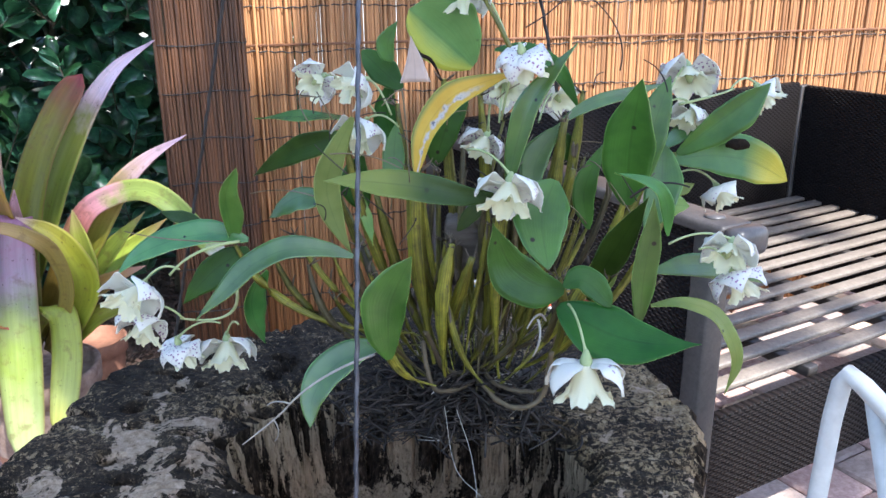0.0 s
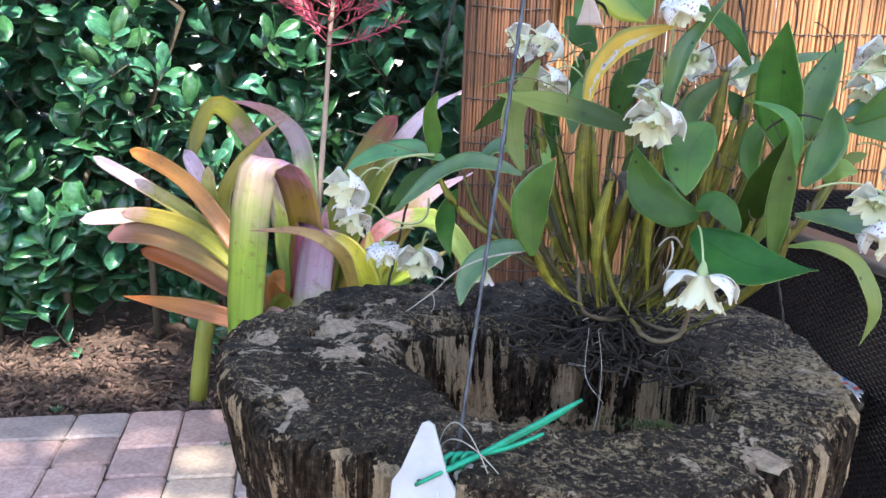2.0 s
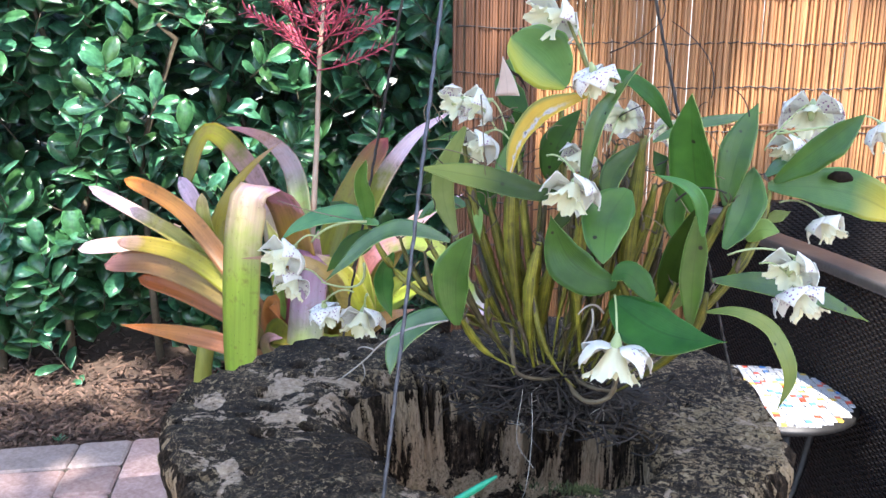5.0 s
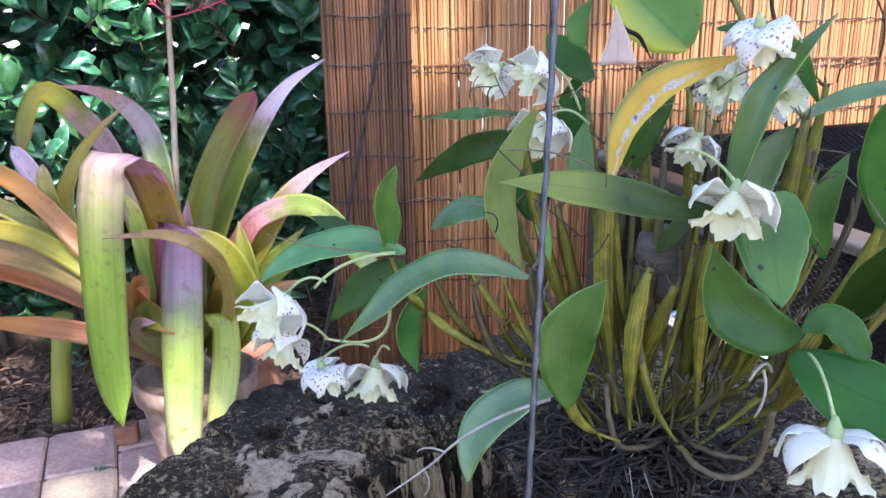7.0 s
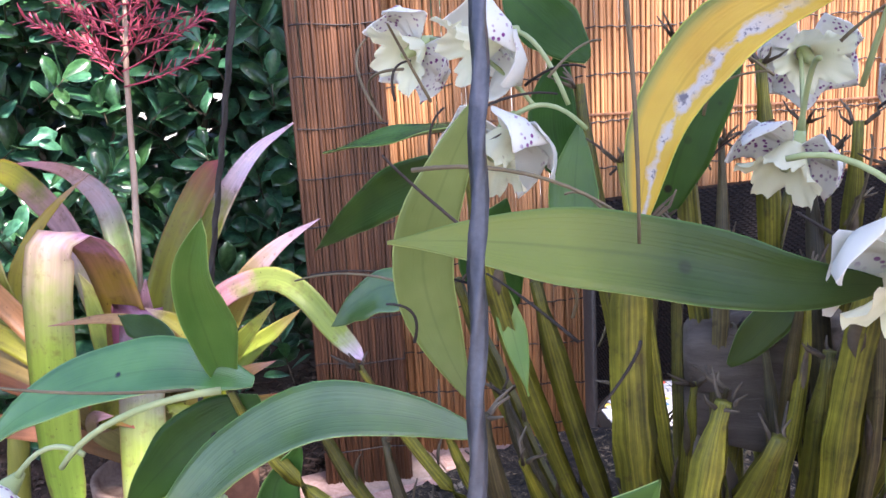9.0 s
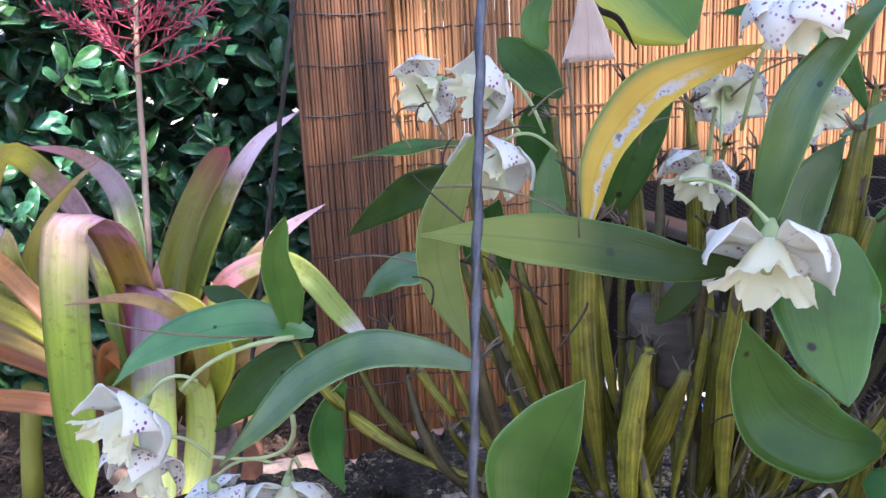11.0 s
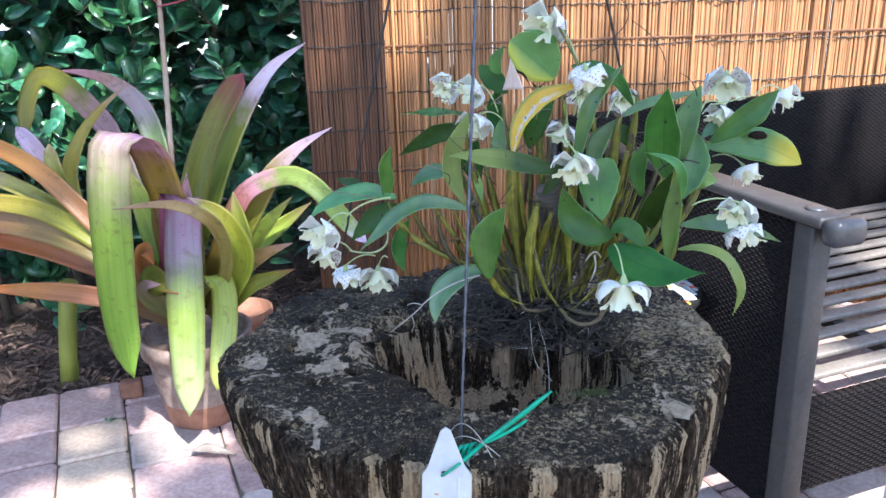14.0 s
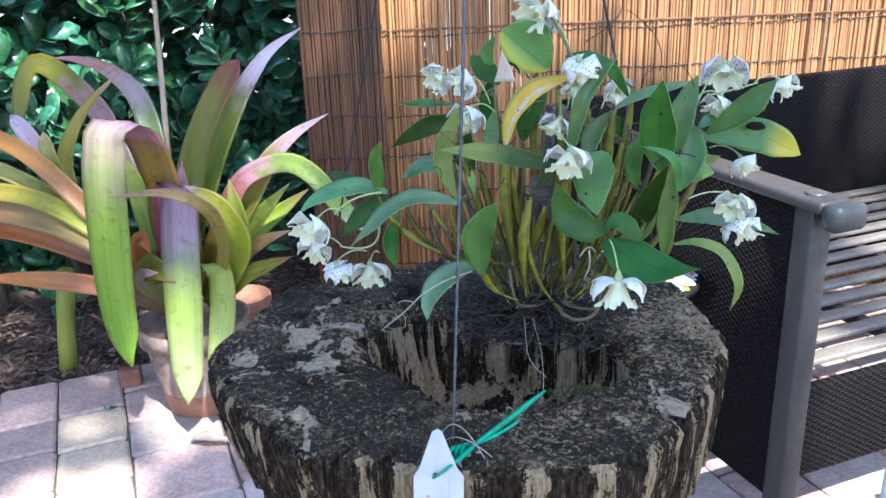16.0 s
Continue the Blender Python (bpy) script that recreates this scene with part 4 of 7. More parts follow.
tagged(part("tesserae", bm, (TESSERA, TESSERA_RED, TESSERA_BLUE, TESSERA_YELLOW), top, "white mosaic with red, blue and yellow chips", smooth=False), kind="stuff")
for k in range(3):
    a = 2 * math.pi * k / 3 + 0.5
    c, s = math.cos(a), math.sin(a)
    bm = bmesh.new()
    pts = [(c * r, s * r, z) for r, z in ((0.135, 0.515), (0.14, 0.44), (0.115, 0.34), (0.07, 0.22), (0.045, 0.14), (0.07, 0.06), (0.13, 0.012), (0.165, 0.008), (0.18, 0.02))]
    tube(bm, pts, 0.0078, 8)
    part("leg", bm, IRON, table)
bm = bmesh.new()
tube(bm, [(0.055 * math.cos(2 * math.pi * k / 20), 0.055 * math.sin(2 * math.pi * k / 20), 0.17) for k in range(21)], 0.0045, 6)
part("ring_brace", bm, IRON, table)

# ---- tubular lawn chair, partly behind the sofa front ----
chair = thing("lawn_chair", (0.485, 1.0, 0), "white tubular lawn chair with teal sleeved arm", "chair", turn=25)
for x0, far in ((0.0, 0), (0.55, 1)):
    bm = bmesh.new()
    tube(bm, [(x0, 0.02, 0.0), (x0, 0.012, 0.35), (x0, 0.004, 0.61), (x0, -0.002, 0.665), (x0, -0.012, 0.683), (x0, -0.035, 0.677), (x0, -0.30, 0.565), (x0, -0.52, 0.53)], 0.0125, 12)
    part("arm_tube", bm, ENAMEL, chair)
    bm = bmesh.new()
    tube(bm, [(x0, -0.085, 0.656), (x0, -0.09, 0.654), (x0, -0.38, 0.553), (x0, -0.385, 0.551)], [0.0145, 0.0175, 0.0175, 0.0145], 12)
    part("arm_sleeve", bm, TEAL, chair, "teal arm sleeve")
    bm = bmesh.new()
    tube(bm, [(x0 + 0.004, -0.05, 0.665), (x0 + 0.004, -0.14, 0.42), (x0 + 0.004, -0.30, 0.0)], 0.0125, 12)
    part("back_leg", bm, ENAMEL, chair)
bm = bmesh.new()
box(bm, (0.02, -0.42, 0.355), (0.53, -0.03, 0.365), 0.003)
part("seat", bm, TEAL, chair)
for y in (-0.03, -0.42):
    bm = bmesh.new()
    tube(bm, [(0, y, 0.36), (0.55, y, 0.36)], 0.011, 8)
    part("seat_bar", bm, ENAMEL, chair)

# ---- potted bromeliad ----
def lathe(bm, rings, sides=40):
    rows = [[bm.verts.new((r * math.cos(2 * math.pi * k / sides), r * math.sin(2 * math.pi * k / sides), z)) for k in range(sides)] for r, z in rings]
    for a, b in zip(rows, rows[1:]):
        for k in range(sides):
            bm.faces.new((a[k], a[(k + 1) % sides], b[(k + 1) % sides], b[k]))
    bm.faces.new(list(reversed(rows[0])))
    bm.faces.new(rows[-1])
    return bm


pot_rings = [(0.095, 0.0), (0.10, 0.004), (0.116, 0.075), (0.136, 0.2), (0.137, 0.215), (0.152, 0.217), (0.154, 0.262), (0.148, 0.266), (0.138, 0.262), (0.134, 0.236)]
pot = part("clay_pot", lathe(bmesh.new(), pot_rings), (POT_WHITE, TERRACOTTA), None)
pot.location = (-1.065, 1.80, 0)
for f in pot.data.polygons:
    f.material_index = 1 if f.center.z < 0.075 else 0
tagged(pot, "lime-stained terracotta flower pot holding the bromeliad", "flower pot", "clay pots by the bed")
pot_b = part("clay_pot", lathe(bmesh.new(), [(r * 0.58, z * 0.85) for r, z in pot_rings]), TERRACOTTA, None)
pot_b.location = (-1.07, 2.12, -0.03)
tagged(pot_b, "small dark terracotta pot behind the bromeliad", "flower pot", "clay pots by the bed")

brom = thing("bromeliad", (-1.08, 1.80, 0.24), "large bromeliad with green, orange and mauve strap leaves", "bromeliad")


def strap(mat, points, width, face=(0.15, -0.9, 0.42), fold=0.45, twist=0.0, kind="strap", n=30, level=None):
    part("leaf", blade(bmesh.new(), points, None, None, width, face, fold, twist, n, 6, 0.0020, kind, 0.004, rnd.uniform(0, 6), level=level), mat, brom, world_axes=True)


ACROSS = (1, 0.12, 0.0)
# folded over towards the patio
strap(BROM_FOLD, [(-1.05, 1.76, 0.32), (-1.035, 1.74, 0.55), (-1.042, 1.69, 0.76), (-1.056, 1.645, 0.838), (-1.078, 1.61, 0.852), (-1.102, 1.588, 0.835), (-1.112, 1.580, 0.79), (-1.124, 1.572, 0.70), (-1.138, 1.565, 0.45), (-1.132, 1.56, 0.30), (-1.112, 1.555, 0.235)], 0.124, fold=0.22, kind="hanging", level=(1, -0.1, 0), n=44)
# hanging, tall and arching
strap(BROM_HANG, [(-1.106, 1.760, 0.318), (-1.046, 1.724, 0.513), (-1.013, 1.699, 0.636), (-0.998, 1.689, 0.683), (-0.991, 1.685, 0.666), (-0.993, 1.665, 0.581), (-0.990, 1.638, 0.470), (-0.984, 1.605, 0.330), (-0.977, 1.560, 0.133)], 0.100, fold=0.25, kind="hanging", level=ACROSS, n=40)
strap(BROM_LIME, [(-1.051, 1.740, 0.330), (-0.984, 1.706, 0.436), (-0.930, 1.689, 0.472), (-0.905, 1.676, 0.452), (-0.892, 1.645, 0.380), (-0.892, 1.605, 0.289), (-0.896, 1.570, 0.208)], 0.068, fold=0.3, kind="hanging", level=ACROSS)
strap(BROM_OLIVE, [(-1.103, 1.820, 0.361), (-1.080, 1.859, 0.515), (-1.060, 1.895, 0.651), (-1.031, 1.922, 0.752), (-0.986, 1.950, 0.847), (-0.926, 1.980, 0.945)], 0.090, fold=0.35, kind="blunt")
strap(BROM_TALL, [(-1.115, 1.850, 0.348), (-1.059, 1.907, 0.533), (-1.020, 1.949, 0.670), (-0.978, 1.984, 0.775), (-0.926, 2.017, 0.871), (-0.864, 2.048, 0.955), (-0.781, 2.080, 1.015)], 0.072, fold=0.45)
strap(BROM_PINK, [(-1.031, 1.800, 0.339), (-0.900, 1.781, 0.531), (-0.817, 1.768, 0.659), (-0.757, 1.758, 0.739), (-0.690, 1.750, 0.796), (-0.602, 1.740, 0.846)], 0.063, fold=0.4)
strap(BROM_BLUSH, [(-1.049, 1.800, 0.330), (-0.934, 1.770, 0.533), (-0.854, 1.748, 0.664), (-0.780, 1.736, 0.712), (-0.703, 1.724, 0.728), (-0.640, 1.712, 0.700), (-0.578, 1.696, 0.636), (-0.513, 1.680, 0.576)], 0.059, fold=0.3, kind="blunt", n=36)
strap(BROM_GOLD, [(-0.922, 1.720, 0.378), (-0.851, 1.700, 0.506), (-0.862, 1.686, 0.590), (-0.895, 1.674, 0.648), (-0.960, 1.660, 0.686)], 0.067, fold=0.35)
strap(BROM, [(-0.946, 1.750, 0.365), (-0.876, 1.741, 0.514), (-0.865, 1.735, 0.600), (-0.871, 1.730, 0.683)], 0.077)
strap(BROM_OLIVE, [(-0.942, 1.720, 0.345), (-0.848, 1.711, 0.433), (-0.781, 1.706, 0.466), (-0.712, 1.700, 0.496)], 0.044)
strap(BROM_ORANGE, [(-0.969, 1.740, 0.335), (-0.868, 1.730, 0.472), (-0.799, 1.725, 0.523), (-0.717, 1.720, 0.558)], 0.050)
strap(BROM, [(-0.986, 1.780, 0.350), (-0.865, 1.770, 0.520), (-0.792, 1.765, 0.601), (-0.722, 1.760, 0.671)], 0.053)
strap(BROM_ARCH, [(-1.11, 1.84, 0.36), (-1.24, 1.90, 0.60), (-1.347, 1.98, 0.772), (-1.446, 2.02, 0.859), (-1.55, 2.05, 0.922), (-1.605, 2.05, 0.925), (-1.636, 2.03, 0.865), (-1.652, 2.0, 0.745)], 0.064, fold=0.2, kind="hanging", n=40)
strap(BROM_BEND, [(-1.10, 1.84, 0.36), (-1.155, 1.88, 0.56), (-1.196, 1.96, 0.716), (-1.263, 2.02, 0.841), (-1.366, 2.05, 0.913), (-1.467, 2.06, 0.940), (-1.547, 2.06, 0.944)], 0.066, fold=0.3)
strap(BROM_GOLD, [(-1.14, 1.80, 0.36), (-1.33, 1.81, 0.52), (-1.418, 1.86, 0.66), (-1.398, 1.90, 0.77), (-1.34, 1.93, 0.851), (-1.248, 1.95, 0.926)], 0.050, fold=0.35)
strap(BROM_ORANGE, [(-0.99, 1.75, 0.33), (-0.882, 1.672, 0.499), (-0.851, 1.597, 0.621), (-0.875, 1.55, 0.68), (-0.947, 1.531, 0.704), (-1.075, 1.522, 0.691)], 0.036, fold=0.25)
strap(BROM_MAUVE, [(-1.03, 1.77, 0.36), (-1.005, 1.74, 0.55), (-0.985, 1.71, 0.68), (-0.975, 1.70, 0.735)], 0.075)
strap(BROM, [(-1.04, 1.84, 0.34), (-0.90, 1.90, 0.48), (-0.80, 1.92, 0.56), (-0.735, 1.91, 0.61)], 0.055)
# spreading low towards the mulch bed
strap(BROM_RED, [(-1.11, 1.77, 0.35), (-1.25, 1.76, 0.53), (-1.34, 1.76, 0.63), (-1.45, 1.775, 0.72), (-1.56, 1.78, 0.775), (-1.692, 1.79, 0.808)], 0.058, fold=0.3, kind="blunt")
strap(BROM_PINK, [(-1.14, 1.82, 0.36), (-1.36, 1.86, 0.50), (-1.48, 1.89, 0.63), (-1.56, 1.93, 0.73), (-1.63, 1.95, 0.80)], 0.070, fold=0.3, kind="blunt")
strap(BROM, [(-1.12, 1.80, 0.36), (-1.32, 1.80, 0.53), (-1.40, 1.80, 0.67), (-1.42, 1.80, 0.785)], 0.056, kind="blunt")
strap(BROM_PINK, [(-1.14, 1.80, 0.34), (-1.35, 1.80, 0.54), (-1.50, 1.82, 0.63), (-1.66, 1.84, 0.685), (-1.90, 1.85, 0.765)], 0.052, fold=0.3, kind="blunt")
strap(BROM_PINK, [(-1.14, 1.80, 0.32), (-1.28, 1.80, 0.48), (-1.402, 1.80, 0.572), (-1.65, 1.83, 0.607), (-1.97, 1.85, 0.562)], 0.062, fold=0.3, kind="blunt")
strap(BROM_ORANGE, [(-1.12, 1.76, 0.32), (-1.23, 1.75, 0.46), (-1.342, 1.75, 0.53), (-1.554, 1.75, 0.576), (-1.755, 1.75, 0.556)], 0.086, fold=0.3, twist=15, kind="blunt")
strap(BROM_GOLD, [(-1.13, 1.76, 0.33), (-1.25, 1.755, 0.50), (-1.41, 1.75, 0.60), (-1.54, 1.75, 0.628), (-1.70, 1.75, 0.63)], 0.060, fold=0.3, kind="blunt")
strap(BROM_RED, [(-1.12, 1.79, 0.31), (-1.25, 1.80, 0.40), (-1.387, 1.80, 0.451), (-1.53, 1.80, 0.49), (-1.68, 1.80, 0.512)], 0.060, fold=0.3, kind="blunt")
strap(BROM_RED, [(-1.10, 1.75, 0.31), (-1.20, 1.71, 0.37), (-1.32, 1.70, 0.395), (-1.48, 1.695, 0.402), (-1.65, 1.69, 0.400)], 0.052, fold=0.35)
# heart of the rosette
strap(BROM_RED, [(-1.10, 1.77, 0.34), (-1.13, 1.73, 0.46), (-1.115, 1.70, 0.53), (-1.08, 1.67, 0.50)], 0.075)
strap(BROM_OLIVE, [(-1.08, 1.77, 0.34), (-1.10, 1.70, 0.44), (-1.06, 1.66, 0.46), (-1.00, 1.63, 0.44)], 0.080)
strap(BROM_MAUVE, [(-1.07, 1.75, 0.32), (-1.11, 1.68, 0.41), (-1.09, 1.64, 0.455), (-1.045, 1.63, 0.465)], 0.055)
strap(BROM_ORANGE, [(-1.07, 1.78, 0.36), (-1.08, 1.77, 0.55), (-1.07, 1.75, 0.70), (-1.06, 1.74, 0.77)], 0.080)
strap(BROM, [(-1.10, 1.80, 0.36), (-1.15, 1.81, 0.55), (-1.19, 1.82, 0.66), (-1.22, 1.82, 0.72)], 0.075)
strap(BROM, [(-1.08, 1.84, 0.36), (-1.10, 1.92, 0.58), (-1.12, 1.98, 0.70)], 0.080)
strap(BROM, [(-1.12, 1.88, 0.36), (-1.20, 1.98, 0.54), (-1.32, 2.08, 0.68)], 0.070)
bm = bmesh.new()
tube(bm, [(-1.10, 1.82, 0.30), (-1.150, 1.93, 0.60), (-1.192, 2.04, 0.90), (-1.20, 2.08, 1.15), (-1.18, 2.10, 1.42)], [0.012, 0.0095, 0.008, 0.007, 0.004], 10)
stalk = part("flower_stalk", bm, STALK, brom, "tan flower stalk", world_axes=True)
for k in range(24):
    z = 1.12 + 0.012 * k
    f = (z - 0.60) / 0.82
    root = Vector((-1.185 - 0.015 * f, 1.99 + 0.10 * f, z))
    a = k * 2.4
    reach = 0.26 - 0.006 * k
    out = Vector((math.cos(a), math.sin(a) * 0.8, rnd.uniform(0.15, 0.75))).normalized()
    bm = bmesh.new()
    end = root + out * reach
    midp = (root + end) / 2 + Vector((0, 0, -0.012))
    tube(bm, curve(root, midp, end, 8), [0.0022] * 5 + [0.0016] * 4, 5)
    side = out.orthogonal().normalized()
    for j in range(26):
        s = 0.22 + 0.78 * j / 25
        p = root.lerp(end, s) + Vector((0, 0, -0.024 * s * (1 - s)))
        turn = Matrix.Rotation(j * 2.4, 3, out)
        w = (out * 0.8 + turn @ side * 0.75 + Vector((0, 0, 0.15))).normalized()
        blade(bm, p, p + w * 0.016, p + w * rnd.uniform(0.026, 0.044), 0.0065, (0, -0.5, 0.8), 0.5, n=3, across=2, thick=0.001)
    part("flower_spike", bm, BRACT, stalk, "feathery red flower spike", world_axes=True)

bm = bmesh.new()
tube(bm, [(-1.615, 1.95, -0.04), (-1.60, 1.95, 0.08), (-1.58, 1.95, 0.2), (-1.553, 1.95, 0.322), (-1.552, 1.95, 0.326)], [0.029, 0.028, 0.027, 0.028, 0.023], 16)
cut = part("cut_stem", bm, STUMP_GREEN, None)
tagged(cut, "short green cut plant stem standing in mulch", "stem")
bm = bmesh.new()
box(bm, (-0.032, -0.02, 0), (0.032, 0.02, 0.055), 0.006)
shard = part("pot_foot", bm, TERRACOTTA, None)
shard.matrix_basis = pose(-1.335, 1.86, 0, 0, 0, 25)
tagged(shard, "small broken terracotta pot foot on the pavers", "pot foot")
bm = bmesh.new()
blade(bm, (-1.0, 1.60, 0.008), (-0.95, 1.585, 0.02), (-0.88, 1.60, 0.006), 0.045, (0, 0, 1), 0.4, thick=0.0015)
fallen = part("fallen_leaf", bm, CHIP_PALE, None)
tagged(fallen, "dry tan fallen leaf on the pavers", "leaf")

bm = bmesh.new()
blade(bm, (-2.29, 1.44, -0.004), (-2.24, 1.47, 0.014), (-2.17, 1.50, 0.004), 0.050, (0, -0.2, 1), 0.15, thick=0.006)
tagged(part("bark_piece", bm, CHIP_PALE, None), "flat pale tan bark piece lying on the mulch", "bark")


def weed(x, y, size, seed):
    """A sprig of tiny leaves out of a joint."""
    r, bm = random.Random(seed), bmesh.new()
    for k in range(11):
        a = r.uniform(0, 6.28)
        d = Vector((math.cos(a), math.sin(a), r.uniform(0.3, 1.1))) * size * r.uniform(0.6, 1.1)
        p = Vector((x + r.gauss(0, size * 0.4), y + r.gauss(0, size * 0.4), -0.008))
        blade(bm, p, p + d * 0.6 + Vector((0, 0, size * 0.2)), p + d, size * 0.35, (0, 0, 1), 0.3, n=4, across=2, thick=0.0004)
    tagged(part("weed", bm, HEDGE, None), "tiny green weed sprouting from a paver joint", "weed", group="weeds in the paving joints")


for x, y, size, seed in ((-1.319, 1.724, 0.018, 3), (-1.360, 1.020, 0.022, 5), (-1.255, 1.160, 0.012, 7), (-1.920, 1.665, 0.020, 9)):
    weed(x, y, size, seed)

# ---- hanging hollow log slice ----
LOG_TOP, LOG_LOW = 0.942, 0.874


LOBES = ((-168, 0.0090, 9), (156, 0.0150, 15), (46, 0.0190, 14), (-115, 0.0060, 14))      # degrees round the rim, height, spread


def rim(theta):
    """Outer radius of the slice from its centre, with its lobes."""
    a = theta
    return (0.1785 + 0.0028 * math.cos(a) + 0.0156 * math.sin(a) - 0.0053 * math.cos(2 * a) + 0.0093 * math.sin(2 * a)
            - 0.0091 * math.cos(3 * a) - 0.0104 * math.sin(3 * a) + 0.0050 * math.cos(4 * a) - 0.0027 * math.sin(4 * a)
            + 0.0035 * math.cos(5 * a) + 0.0055 * math.sin(5 * a) - 0.0018 * math.cos(6 * a) + 0.0034 * math.sin(6 * a)
            + sum(h * math.exp(-(math.degrees((a - radians(at) + math.pi) % (2 * math.pi) - math.pi) / w) ** 2) for at, h, w in LOBES))


def hollow(theta):
    a = theta
    return (0.0765 + 0.0019 * math.cos(a) + 0.0037 * math.sin(a) + 0.0103 * math.cos(2 * a) - 0.0053 * math.sin(2 * a)
            + 0.0011 * math.cos(3 * a) + 0.0039 * math.sin(3 * a) + 0.0040 * math.cos(4 * a) - 0.0031 * math.sin(4 * a))


def grooves(theta, k, seed):
    c, s = math.cos(theta) * k, math.sin(theta) * k
    return 0.0055 * noise.noise((c * 2.2, s * 2.2, seed)) + 0.0030 * noise.noise((c * 7, s * 7, seed + 5)) + 0.0012 * noise.noise((c * 22, s * 22, seed + 7))


log_rnd = random.Random(31)
CRACKS = [(log_rnd.uniform(0, 6.28), log_rnd.uniform(0.010, 0.034), log_rnd.uniform(0.003, 0.013)) for k in range(64)]
PITS = [(log_rnd.uniform(-0.175, -0.045), log_rnd.uniform(0.335, 0.50), log_rnd.uniform(0.0035, 0.0085), log_rnd.uniform(0.005, 0.013)) for k in range(52)]
PITS += [(log_rnd.uniform(-0.20, 0.15), log_rnd.uniform(0.24, 0.58), log_rnd.uniform(0.002, 0.004), log_rnd.uniform(0.002, 0.004)) for k in range(40)]
PITS.append((-0.131, 0.327, 0.0080, 0.028))


def crack(theta):
    deep = 0.0
    for at, half, depth in CRACKS:
        off = abs((theta - at + math.pi) % (2 * math.pi) - math.pi)
        if off < half:
            deep = max(deep, depth * (1 - off / half) ** 0.7)
    return deep


def log_slice():
    bm = bmesh.new()
    N, outer, inner, tops = 720, 12, 12, 48
    C, C2 = Vector((-0.035, 0.40, 0)), Vector((-0.020, 0.385, 0))
    cols = []
    for i in range(N):
        a = 2 * math.pi * i / N
        d = Vector((math.cos(a), math.sin(a), 0))
        g, gi, split = grooves(a, 2.0, 1.0), grooves(a, 1.1, 31.0), crack(a)
        inner_split = crack(a + 2.1)
        col = []
        low = LOG_LOW + 0.006 * noise.noise((d.x * 3, d.y * 3, 2.0)) + 0.0015 * noise.noise((d.x * 14, d.y * 14, 2.0)) + split * 0.1
        low -= 0.010 * max(0.0, d.x)
        for k in range(outer + 1):            # outer side, upwards
            s = k / outer
            p = C + d * (rim(a) + g * (0.90 - 0.15 * s) - split * (0.45 + 0.25 * s) - (0.013 - 0.007 * max(0.0, d.x)) * (1 - s) ** 1.3)
            p += d * (0.0018 * noise.noise((a * 16, s * 5, 7.0)) + 0.0008 * noise.noise((a * 60, s * 9, 4.0)))
            soft = max(0.0, (s - 0.88) / 0.12)
            p -= d * 0.005 * soft * soft
            p.z = low + (LOG_TOP - low) * (s - 0.02 * soft)
            col.append(p)
        edge = C + d * (rim(a) + g * 0.7 - split * 0.6 - 0.007)
        hole = C2 + d * (hollow(a) + gi * 0.8 + inner_split * 0.8 + 0.004)
        for k in range(tops):                  # sawn face, inwards
            s = (k + 0.6) / tops
            p = edge.lerp(hole, s)
            z = LOG_TOP + 0.0034 * noise.noise(p * 22) + 0.0015 * noise.noise(p * 70) + 0.0012 * noise.noise(p * 190)
            z += noise.noise((math.cos(a) * 26, math.sin(a) * 26, 3.0)) * 0.0012
            z -= split * 0.5 * max(0.0, 1 - s * 6)
            jag = 0.002 * noise.noise(p * 300)
            for x, y, r, deep in PITS:
                q = math.hypot(p.x - x, (p.y - y) * 1.3) + jag
                if q < r:
                    z -= deep * min(1.0, (1 - q / r) * 2.6)
            if s > 0.86:
                z -= 0.010 * ((s - 0.86) / 0.14) ** 2 * (0.6 + noise.noise((math.cos(a) * 5, math.sin(a) * 5, 8.0)))
            col.append(Vector((p.x, p.y, z)))
        for k in range(inner + 1):            # wall of the hollow, downwards
            s = k / inner
            p = C2 + d * (hollow(a) + gi * (0.8 - 0.4 * s) + inner_split * (1 - 0.7 * s) + 0.012 * s * noise.noise((math.cos(a) * 2, math.sin(a) * 2, s * 1.5)) + 0.0022 * noise.noise((a * 9, s * 6, 1.0)))
            p -= d * (0.020 + 0.018 * max(0.0, -d.y)) * s * s
            p -= d * 0.034 * max(0.0, d.y) * max(0.0, (s - 0.80) / 0.20)
            p.z = LOG_TOP - 0.009 - (LOG_TOP - 0.009 - (low - split * 0.1) * (1 - s) - (LOG_LOW - 0.004) * s) * s
            col.append(p)
        cols.append([bm.verts.new(p) for p in col])
    n = len(cols[0])
    for i in range(N):
        a, b = cols[i], cols[(i + 1) % N]
        for k in range(n):
            f = bm.faces.new((a[k], b[k], b[(k + 1) % n], a[(k + 1) % n]))
            f.material_index = 1 if k < outer else 2 if k > outer + tops else 0
    return bm


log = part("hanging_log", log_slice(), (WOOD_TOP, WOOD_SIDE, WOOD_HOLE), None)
tagged(log, "weathered hollow log slice, dark lichen-crusted top, hanging on wires", "log planter")

